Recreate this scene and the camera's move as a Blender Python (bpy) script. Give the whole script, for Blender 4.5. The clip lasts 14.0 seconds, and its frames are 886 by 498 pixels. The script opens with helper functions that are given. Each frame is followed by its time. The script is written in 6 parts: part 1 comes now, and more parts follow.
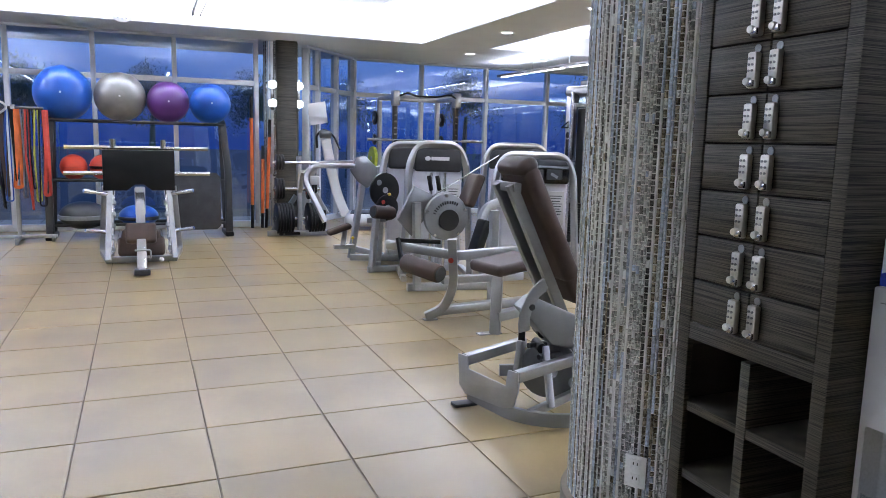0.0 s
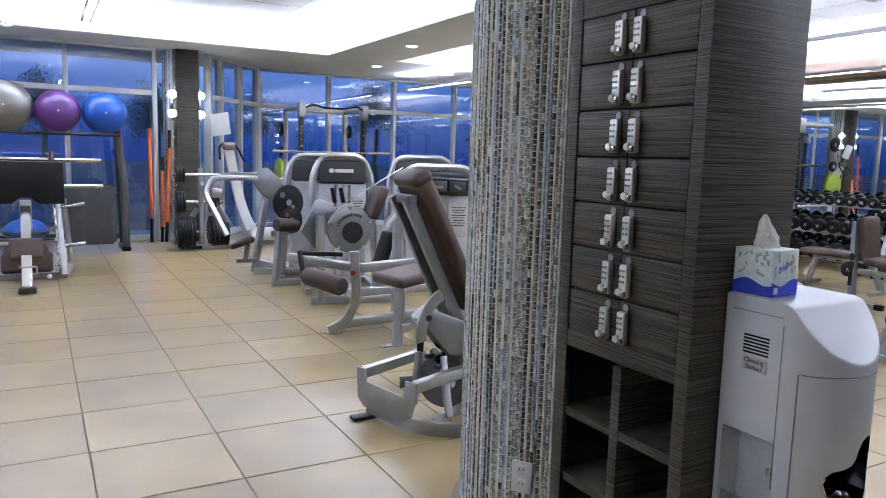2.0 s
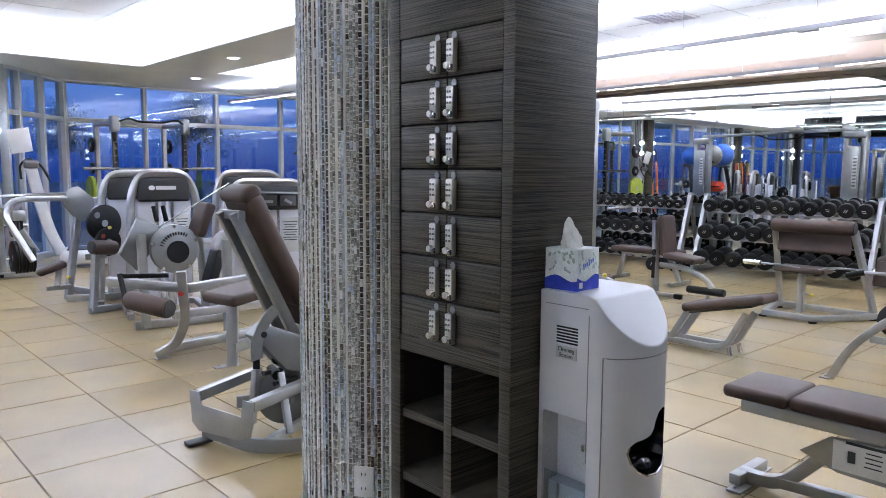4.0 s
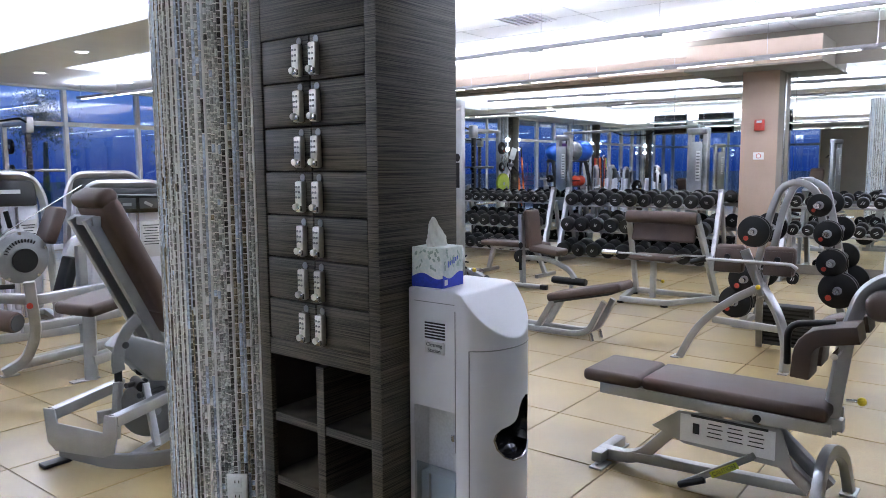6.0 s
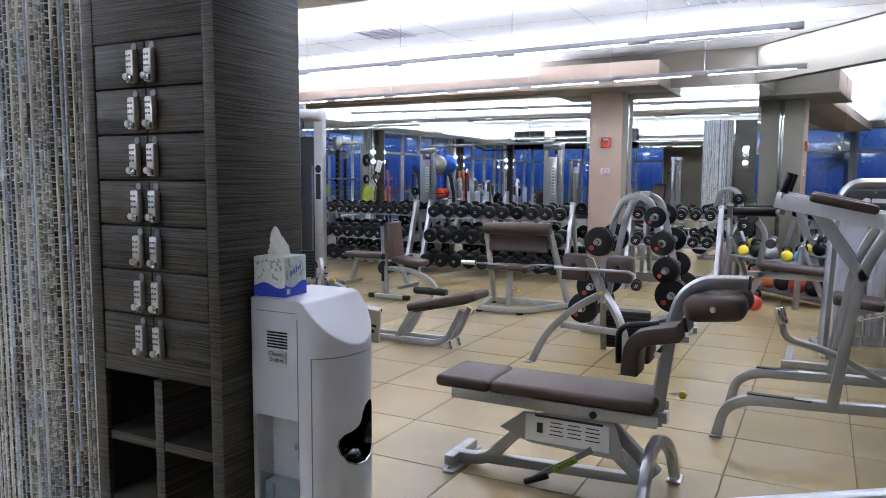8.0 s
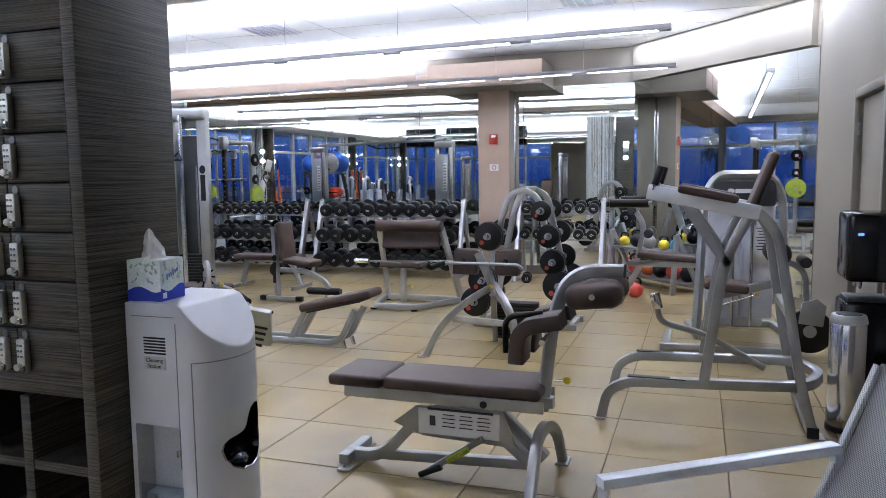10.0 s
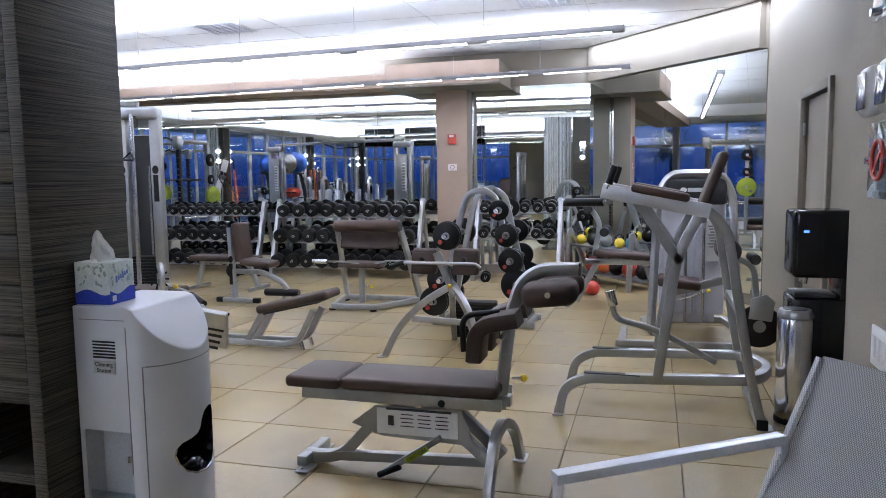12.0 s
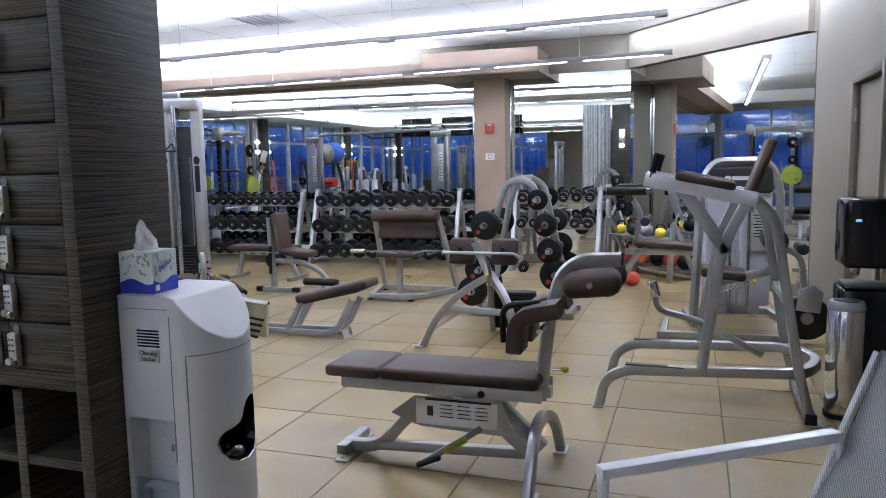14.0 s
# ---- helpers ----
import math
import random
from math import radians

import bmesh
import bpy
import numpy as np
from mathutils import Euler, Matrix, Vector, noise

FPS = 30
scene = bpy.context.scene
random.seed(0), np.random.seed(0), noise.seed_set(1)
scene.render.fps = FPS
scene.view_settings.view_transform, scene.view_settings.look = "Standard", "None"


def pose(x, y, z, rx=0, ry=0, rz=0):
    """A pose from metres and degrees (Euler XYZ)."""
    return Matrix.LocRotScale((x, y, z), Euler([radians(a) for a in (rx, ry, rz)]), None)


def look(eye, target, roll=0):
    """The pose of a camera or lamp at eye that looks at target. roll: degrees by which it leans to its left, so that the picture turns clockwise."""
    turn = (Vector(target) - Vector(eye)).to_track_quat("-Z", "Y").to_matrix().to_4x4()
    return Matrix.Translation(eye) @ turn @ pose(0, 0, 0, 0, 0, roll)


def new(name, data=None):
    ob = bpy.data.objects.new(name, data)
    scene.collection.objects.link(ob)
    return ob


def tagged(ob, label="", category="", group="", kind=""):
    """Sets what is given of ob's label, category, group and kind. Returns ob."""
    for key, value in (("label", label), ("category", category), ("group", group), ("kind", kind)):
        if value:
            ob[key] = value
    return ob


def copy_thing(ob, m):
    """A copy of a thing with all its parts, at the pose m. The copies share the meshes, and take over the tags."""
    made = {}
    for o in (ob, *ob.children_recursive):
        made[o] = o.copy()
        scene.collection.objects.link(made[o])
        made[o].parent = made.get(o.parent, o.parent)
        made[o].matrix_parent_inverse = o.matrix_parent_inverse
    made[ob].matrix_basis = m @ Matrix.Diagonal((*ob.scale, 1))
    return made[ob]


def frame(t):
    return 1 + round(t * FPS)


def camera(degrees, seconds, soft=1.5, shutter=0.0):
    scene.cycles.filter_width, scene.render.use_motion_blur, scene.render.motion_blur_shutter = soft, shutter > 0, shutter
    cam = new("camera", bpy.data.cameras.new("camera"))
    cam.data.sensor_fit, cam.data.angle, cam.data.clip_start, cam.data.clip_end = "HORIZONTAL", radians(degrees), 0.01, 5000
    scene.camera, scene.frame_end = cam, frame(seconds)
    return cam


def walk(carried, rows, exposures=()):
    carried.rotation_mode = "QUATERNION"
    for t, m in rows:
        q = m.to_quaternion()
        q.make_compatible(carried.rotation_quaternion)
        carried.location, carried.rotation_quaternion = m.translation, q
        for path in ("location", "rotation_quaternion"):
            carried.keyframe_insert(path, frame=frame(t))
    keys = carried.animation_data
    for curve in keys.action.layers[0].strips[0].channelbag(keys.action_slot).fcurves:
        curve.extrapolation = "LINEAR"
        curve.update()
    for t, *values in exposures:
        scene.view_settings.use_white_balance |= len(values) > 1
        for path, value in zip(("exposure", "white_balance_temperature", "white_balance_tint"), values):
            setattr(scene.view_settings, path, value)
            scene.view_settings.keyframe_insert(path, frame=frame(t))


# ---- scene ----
cam = camera(62.6, 14.0, 0.9)
PATH = [
    (0, (-0.878, -3.163, 1.494), (-0.119, -1.336, 1.202), 1.4),
    (0.5, (-0.87, -3.185, 1.489), (0.024, -1.422, 1.19), 0.9),
    (1, (-0.856, -3.194, 1.491), (0.117, -1.474, 1.184), 0.8),
    (1.5, (-0.829, -3.202, 1.496), (0.149, -1.481, 1.213), 0.8),
    (2, (-0.793, -3.218, 1.499), (0.178, -1.488, 1.245), 1.6),
    (2.5, (-0.787, -3.233, 1.493), (0.251, -1.542, 1.245), 1.9),
    (3, (-0.805, -3.242, 1.502), (0.355, -1.63, 1.261), 0.9),
    (3.5, (-0.821, -3.262, 1.506), (0.42, -1.71, 1.283), 0.5),
    (4, (-0.827, -3.29, 1.506), (0.511, -1.819, 1.29), 0.3),
    (4.2, (-0.826, -3.298, 1.508), (0.551, -1.864, 1.29), 0.1),
    (6.3, (-0.848, -3.355, 1.522), (0.753, -2.177, 1.301), -0.5),
    (6.5, (-0.846, -3.377, 1.518), (0.778, -2.23, 1.3), -0.6),
    (7, (-0.845, -3.393, 1.517), (0.837, -2.332, 1.303), -0.0),
    (7.5, (-0.85, -3.419, 1.519), (0.874, -2.425, 1.321), 0.5),
    (8, (-0.854, -3.435, 1.518), (0.913, -2.518, 1.326), 0.3),
    (8.5, (-0.862, -3.454, 1.518), (0.944, -2.616, 1.32), -0.0),
    (9, (-0.859, -3.464, 1.516), (0.974, -2.689, 1.316), -0.1),
    (11.5, (-0.859, -3.502, 1.512), (1.054, -2.952, 1.317), -1.2),
    (12, (-0.862, -3.499, 1.513), (1.05, -2.947, 1.313), -0.8),
    (12.5, (-0.856, -3.494, 1.513), (1.057, -2.951, 1.299), -0.8),
    (13, (-0.849, -3.484, 1.513), (1.06, -2.928, 1.292), -1.0),
    (13.5, (-0.843, -3.479, 1.51), (1.056, -2.889, 1.287), -1.0),
    (14, (-0.835, -3.475, 1.509), (1.044, -2.828, 1.283), -1.1),
]
walk(cam, [(t, look(eye, target, roll)) for t, eye, target, roll in PATH],
     [(0, 0.30), (4, 0.48), (7, 0.36), (9, 0.22), (14, 0.12)])

# ---- world and light ----
world = bpy.data.worlds.new("dusk")
scene.world = world
world.use_nodes = True
wn, wl = world.node_tree.nodes, world.node_tree.links
bg = wn["Background"]
tc = wn.new("ShaderNodeTexCoord")
sep = wn.new("ShaderNodeSeparateXYZ")
ramp = wn.new("ShaderNodeValToRGB")
wl.new(tc.outputs["Generated"], sep.inputs[0])
wl.new(sep.outputs["Z"], ramp.inputs[0])
ramp.color_ramp.elements[0].position = 0.0
ramp.color_ramp.elements[0].color = (0.022, 0.066, 0.27, 1)
ramp.color_ramp.elements[1].position = 0.16
ramp.color_ramp.elements[1].color = (0.24, 0.42, 0.86, 1)
wl.new(ramp.outputs[0], bg.inputs[0])
bg.inputs[1].default_value = 0.9


def lamp(name, x, y, z, sx, sy, watts, up=False, color=(0.755, 0.838, 1.06), rz=0.0):
    d = bpy.data.lights.new(name, "AREA")
    d.shape, d.size, d.size_y, d.energy, d.color = "RECTANGLE", sx, sy, watts, color
    ob = new(name, d)
    ob.matrix_world = pose(x, y, z, 180 if up else 0, 0, rz)
    return ob


# ---- materials ----
def mat(name, color, rough=0.5, metal=0.0, vary=0.12, scale=6.0, grain=120.0, bump=0.05, coat=0.0, stretch=(1, 1, 1), dark=None, spec=0.5, low=0.41, high=0.59):
    """Base colour with broad stains and fine grain, a little uneven gloss and fine relief."""
    m = bpy.data.materials.new(name)
    m.use_nodes = True
    n, l = m.node_tree.nodes, m.node_tree.links
    b = n["Principled BSDF"]
    t = n.new("ShaderNodeTexCoord")
    mp = n.new("ShaderNodeMapping")
    mp.inputs["Scale"].default_value = stretch
    info = n.new("ShaderNodeObjectInfo")
    shift = n.new("ShaderNodeVectorMath")
    shift.operation = "MULTIPLY_ADD"
    shift.inputs[1].default_value = (41, 23, 7)
    l.new(info.outputs["Random"], shift.inputs[0])
    l.new(t.outputs["Object"], shift.inputs[2])
    l.new(shift.outputs[0], mp.inputs[0])
    big, fine = n.new("ShaderNodeTexNoise"), n.new("ShaderNodeTexNoise")
    big.inputs["Scale"].default_value, big.inputs["Detail"].default_value = scale, 4
    fine.inputs["Scale"].default_value, fine.inputs["Detail"].default_value = grain, 2
    l.new(mp.outputs[0], big.inputs["Vector"])
    l.new(mp.outputs[0], fine.inputs["Vector"])
    mix = n.new("ShaderNodeMath")
    mix.operation = "ADD"
    l.new(big.outputs[0], mix.inputs[0])
    l.new(fine.outputs[0], mix.inputs[1])
    rp = n.new("ShaderNodeValToRGB")
    lo = dark or [c * (1 - vary * 2) for c in color]
    hi = [min(1, c * (1 + vary)) for c in color]
    rp.color_ramp.elements[0].position, rp.color_ramp.elements[0].color = low, (*lo, 1)
    rp.color_ramp.elements[1].position, rp.color_ramp.elements[1].color = high, (*hi, 1)
    half = n.new("ShaderNodeMath")
    half.operation = "MULTIPLY"
    half.inputs[1].default_value = 0.5
    l.new(mix.outputs[0], half.inputs[0])
    l.new(half.outputs[0], rp.inputs[0])
    l.new(rp.outputs[0], b.inputs["Base Color"])
    mr = n.new("ShaderNodeMapRange")
    mr.inputs["To Min"].default_value, mr.inputs["To Max"].default_value = max(0.02, rough * 0.8), min(1, rough * 1.25)
    l.new(big.outputs[0], mr.inputs["Value"])
    l.new(mr.outputs[0], b.inputs["Roughness"])
    b.inputs["Metallic"].default_value = metal
    b.inputs["Coat Weight"].default_value = coat
    b.inputs["Specular IOR Level"].default_value = spec
    if bump:
        bp = n.new("ShaderNodeBump")
        bp.inputs["Strength"].default_value, bp.inputs["Distance"].default_value = bump, 0.002
        l.new(fine.outputs[0], bp.inputs["Height"])
        l.new(bp.outputs[0], b.inputs["Normal"])
    return m


def tint_by_object(m, amount=0.15):
    """Lets each piece differ a little in tone."""
    n, l = m.node_tree.nodes, m.node_tree.links
    b = n["Principled BSDF"]
    src = b.inputs["Base Color"].links[0].from_socket
    info = n.new("ShaderNodeObjectInfo")
    geo = n.new("ShaderNodeNewGeometry")
    add = n.new("ShaderNodeMath")
    add.operation = "ADD"
    l.new(info.outputs["Random"], add.inputs[0])
    l.new(geo.outputs["Random Per Island"], add.inputs[1])
    fr = n.new("ShaderNodeMath")
    fr.operation = "FRACT"
    l.new(add.outputs[0], fr.inputs[0])
    mr = n.new("ShaderNodeMapRange")
    mr.inputs["To Min"].default_value, mr.inputs["To Max"].default_value = 1 - amount, 1 + amount
    l.new(fr.outputs[0], mr.inputs["Value"])
    hsv = n.new("ShaderNodeHueSaturation")
    l.new(mr.outputs[0], hsv.inputs["Value"])
    l.new(src, hsv.inputs["Color"])
    l.new(hsv.outputs[0], b.inputs["Base Color"])
    return m


def glow(name, color, strength):
    m = bpy.data.materials.new(name)
    m.use_nodes = True
    b = m.node_tree.nodes["Principled BSDF"]
    b.inputs["Base Color"].default_value = (*color, 1)
    b.inputs["Emission Color"].default_value = (*color, 1)
    b.inputs["Emission Strength"].default_value = strength
    return m


M_TILE = tint_by_object(mat("tan_floor_tile", (0.352, 0.260, 0.120), 0.31, vary=0.05, scale=1.6, grain=210, bump=0.0, dark=(0.176, 0.126, 0.056), low=0.34, high=0.66, spec=0.45), 0.07)
M_GROUT = mat("grout", (0.17, 0.13, 0.085), 0.8)
M_CEIL = mat("white_ceiling_paint", (0.80, 0.80, 0.80), 0.75, vary=0.02, scale=2, grain=60, bump=0.05)
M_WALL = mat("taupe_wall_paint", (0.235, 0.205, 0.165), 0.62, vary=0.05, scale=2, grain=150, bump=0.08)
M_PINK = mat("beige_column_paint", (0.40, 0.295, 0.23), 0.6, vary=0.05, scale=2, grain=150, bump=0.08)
M_TRIM = mat("taupe_trim_paint", (0.19, 0.165, 0.135), 0.5, vary=0.05)
M_WOOD = mat("dark_streaked_laminate", (0.070, 0.062, 0.048), 0.42, vary=0.45, scale=6, grain=20, bump=0.06, stretch=(0.35, 0.35, 48), dark=(0.013, 0.012, 0.010), spec=0.25)
# darker copy of the laminate: shade inside the locker put into the colour
M_WOODSHADE = mat("shaded_locker_inside", (0.035, 0.03, 0.027), 0.6, vary=0.2, stretch=(1, 1, 30))
M_STEEL = mat("silver_powder_coat", (0.40, 0.405, 0.42), 0.32, metal=0.8, vary=0.06, scale=9, grain=300, bump=0.05)
M_GREY = mat("dull_grey_coat", (0.24, 0.245, 0.255), 0.36, metal=0.6, vary=0.07, grain=300)
M_DARKG = mat("charcoal_plastic", (0.03, 0.031, 0.034), 0.5, vary=0.1)
M_CHROME = mat("polished_chrome", (0.78, 0.78, 0.8), 0.14, metal=1.0, vary=0.04, bump=0.0)
M_VINYL = mat("brown_vinyl", (0.062, 0.038, 0.03), 0.5, vary=0.14, scale=5, grain=260, bump=0.22, spec=0.35)
M_BLACK = mat("black_rubber", (0.006, 0.006, 0.0065), 0.42, vary=0.2, grain=200, bump=0.1, spec=0.3)
M_GLOSSK = mat("gloss_black_plastic", (0.006, 0.006, 0.007), 0.12, vary=0.1, bump=0)
M_WHITE = mat("white_plastic", (0.75, 0.75, 0.76), 0.4, vary=0.03)
M_SHROUD = mat("pearl_grey_shroud", (0.60, 0.61, 0.68), 0.3, metal=0.1, vary=0.04)
M_DISP = mat("silver_dispenser_plastic", (0.62, 0.625, 0.665), 0.34, metal=0.15, vary=0.03, grain=400)
M_DISPIN = mat("grey_dispenser_inside", (0.50, 0.51, 0.54), 0.45, vary=0.05)
M_FRAME = mat("white_window_frame", (0.62, 0.64, 0.68), 0.4, vary=0.04)
M_RED = mat("red_plastic", (0.5, 0.05, 0.03), 0.4)
M_ORANGE = mat("orange_foam", (0.75, 0.16, 0.03), 0.55)
M_REDBALL = mat("red_orange_rubber", (0.62, 0.055, 0.022), 0.5)
M_YELLOW = mat("yellow_plastic", (0.7, 0.52, 0.03), 0.4)
M_LIME = mat("lime_bumper_rubber", (0.42, 0.5, 0.05), 0.6)
M_BLUE = mat("blue_vinyl_ball", (0.012, 0.085, 0.40), 0.32, vary=0.1, coat=0.08)
M_SILVB = mat("silver_vinyl_ball", (0.22, 0.21, 0.20), 0.34, metal=0.3, coat=0.05)
M_PURPLE = mat("purple_vinyl_ball", (0.10, 0.028, 0.18), 0.32, coat=0.08)
M_TEAL = mat("teal_plastic", (0.05, 0.3, 0.4), 0.4)
M_GREEN = mat("green_strap", (0.2, 0.5, 0.08), 0.6)
M_BLUEK = mat("blue_card", (0.02, 0.05, 0.5), 0.5)
M_CARD = mat("pale_patterned_card", (0.76, 0.80, 0.79), 0.55, vary=0.05, scale=30, dark=(0.66, 0.74, 0.73))
M_BLUEP = mat("pale_blue_print", (0.16, 0.24, 0.66), 0.55)
M_LEAFP = mat("grey_green_print", (0.42, 0.54, 0.50), 0.6)
M_TISSUE = mat("white_tissue", (0.85, 0.85, 0.84), 0.85, vary=0.03)
M_MESHF = mat("grey_woven_mesh", (0.5, 0.5, 0.5), 0.7, vary=0.45, scale=260, grain=420, bump=0.5)
_n, _l = M_MESHF.node_tree.nodes, M_MESHF.node_tree.links
_v, _r = _n.new("ShaderNodeTexVoronoi"), _n.new("ShaderNodeValToRGB")
_v.inputs["Scale"].default_value, _v.inputs["Randomness"].default_value = 210, 0.0
_r.color_ramp.elements[0].position, _r.color_ramp.elements[0].color = 0.3, (0.8, 0.8, 0.8, 1)
_r.color_ramp.elements[1].position, _r.color_ramp.elements[1].color = 0.6, (0.3, 0.3, 0.31, 1)
_l.new(_n["Texture Coordinate"].outputs["Object"], _v.inputs["Vector"])
_l.new(_v.outputs["Distance"], _r.inputs[0])
_l.new(_r.outputs[0], _n["Principled BSDF"].inputs["Base Color"])
M_ARM = mat("pale_metal_arm", (0.66, 0.68, 0.74), 0.3, metal=0.3, vary=0.03)
M_HOUSING = mat("grey_lamp_housing", (0.30, 0.29, 0.30), 0.45, metal=0.2, vary=0.05)
M_NICKEL = mat("satin_nickel", (0.60, 0.585, 0.55), 0.34, metal=0.65, vary=0.05)
M_MATTE = mat("grey_foam_mat", (0.055, 0.055, 0.06), 0.8, spec=0.2)
M_TREE = tint_by_object(mat("dark_foliage", (0.05, 0.09, 0.06), 0.8), 0.4)
M_GROUND = mat("dark_asphalt", (0.05, 0.05, 0.055), 0.8)
M_SIGN = mat("grey_printed_sign", (0.5, 0.5, 0.5), 0.5, vary=0.04)
G_TUBE = glow("lamp_diffuser", (0.85, 0.92, 1.0), 9.0)
G_SCONCE = glow("sconce_glass", (0.75, 0.85, 1.0), 6.0)
G_LED = glow("blue_led", (0.05, 0.15, 1.0), 3.0)
G_EXIT = glow("red_exit_letters", (1.0, 0.06, 0.03), 2.0)
MOSAIC = [
    tint_by_object(mat("mosaic_pale_glass", (0.92, 0.94, 0.96), 0.10, vary=0.03, coat=0.6, scale=40), 0.10),
    tint_by_object(mat("mosaic_grey_green", (0.62, 0.65, 0.65), 0.13, metal=0.1, vary=0.2, coat=0.6, scale=60), 0.35),
    tint_by_object(mat("mosaic_dark", (0.19, 0.19, 0.19), 0.12, vary=0.3, coat=0.6, scale=60), 0.55),
    tint_by_object(mat("mosaic_blue_grey", (0.60, 0.70, 0.84), 0.12, vary=0.15, coat=0.6, scale=50), 0.2),
    tint_by_object(mat("mosaic_bronze", (0.36, 0.32, 0.25), 0.14, metal=0.1, vary=0.3, coat=0.6, scale=60), 0.45),
]
M_MIRROR = bpy.data.materials.new("mirror_silver")
M_MIRROR.use_nodes = True
_b = M_MIRROR.node_tree.nodes["Principled BSDF"]
_b.inputs["Base Color"].default_value = (0.80, 0.83, 0.82, 1)
_b.inputs["Metallic"].default_value = 1.0
_b.inputs["Roughness"].default_value = 0.012


def pane_material(name, tint, gloss):
    m = bpy.data.materials.new(name)
    m.use_nodes = True
    n, l = m.node_tree.nodes, m.node_tree.links
    n.remove(n["Principled BSDF"])
    tr, gl, mx, fr = n.new("ShaderNodeBsdfTransparent"), n.new("ShaderNodeBsdfGlossy"), n.new("ShaderNodeMixShader"), n.new("ShaderNodeLayerWeight")
    tr.inputs[0].default_value = (*tint, 1)
    gl.inputs["Roughness"].default_value = 0.02
    fr.inputs[0].default_value = 0.5
    pw, sc = n.new("ShaderNodeMath"), n.new("ShaderNodeMath")
    pw.operation, sc.operation = "POWER", "MULTIPLY_ADD"
    pw.inputs[1].default_value = 4.0
    sc.inputs[1].default_value, sc.inputs[2].default_value = 0.8, gloss
    l.new(fr.outputs["Facing"], pw.inputs[0])
    l.new(pw.outputs[0], sc.inputs[0])
    l.new(sc.outputs[0], mx.inputs[0])
    l.new(tr.outputs[0], mx.inputs[1])
    l.new(gl.outputs[0], mx.inputs[2])
    l.new(mx.outputs[0], n["Material Output"].inputs[0])
    return m


M_PANE = pane_material("tinted_window_glass", (0.75, 0.85, 1.0), 0.15)
M_CLEAR = pane_material("clear_plastic", (0.86, 0.9, 0.93), 0.05)


# ---- building helpers ----
def part(name, bm, material, parent=None, label="", smooth=True):
    me = bpy.data.meshes.new(name)
    bmesh.ops.recalc_face_normals(bm, faces=bm.faces)
    bm.to_mesh(me)
    bm.free()
    me.materials.append(material)
    if smooth:
        for p in me.polygons:
            p.use_smooth = True
        me.set_sharp_from_angle(angle=radians(40))
    ob = new(name, me)
    if parent is not None:
        ob.parent = parent
    if label:
        ob["label"] = label
    return ob


def thing(name, label, category, x=0, y=0, z=0, rz=0, group="", kind=""):
    ob = new(name)
    ob.empty_display_size = 0.1
    ob.matrix_world = pose(x, y, z, 0, 0, rz)
    return tagged(ob, label, category, group, kind)


def box(c, s, bevel=0.0, rot=(0, 0, 0), bm=None, seg=2):
    """A box of size s round c, its edges rounded."""
    own = bm is None
    out = bmesh.new() if own else bm
    tmp = bmesh.new()
    bmesh.ops.create_cube(tmp, size=1, matrix=Matrix.Diagonal((*s, 1)))
    if bevel:
        bmesh.ops.bevel(tmp, geom=tmp.edges[:], offset=min(bevel, min(s) * 0.49), segments=seg, profile=0.5, affect="EDGES")
    tmp.transform(pose(*c, *rot))
    merge(out, tmp)
    return out


def merge(out, tmp):
    me = bpy.data.meshes.new("tmp")
    tmp.to_mesh(me)
    tmp.free()
    out.from_mesh(me)
    bpy.data.meshes.remove(me)


def cyl(p0, p1, r, r2=None, seg=16, bm=None, bevel=0.0):
    out = bmesh.new() if bm is None else bm
    a, b = Vector(p0), Vector(p1)
    tmp = bmesh.new()
    bmesh.ops.create_cone(tmp, cap_ends=True, segments=seg, radius1=r, radius2=r if r2 is None else r2, depth=(b - a).length)
    if bevel:
        caps = [e for e in tmp.edges if len({round(v.co.z, 5) for v in e.verts}) == 1]
        bmesh.ops.bevel(tmp, geom=caps, offset=bevel, segments=2, profile=0.5, affect="EDGES")
    q = Vector((0, 0, 1)).rotation_difference((b - a).normalized())
    tmp.transform(Matrix.Translation((a + b) / 2) @ q.to_matrix().to_4x4())
    merge(out, tmp)
    return out


def rounded(pts, r, seg=5):
    """The polyline with its corners rounded."""
    pts = [Vector(p) for p in pts]
    out = [pts[0]]
    for a, b, c in zip(pts, pts[1:], pts[2:]):
        u, v = (a - b), (c - b)
        k = min(r, u.length * 0.48, v.length * 0.48)
        p, q = b + u.normalized() * k, b + v.normalized() * k
        for i in range(seg + 1):
            t = i / seg
            out.append(p * (1 - t) ** 2 + b * 2 * t * (1 - t) + q * t * t)
    out.append(pts[-1])
    return out


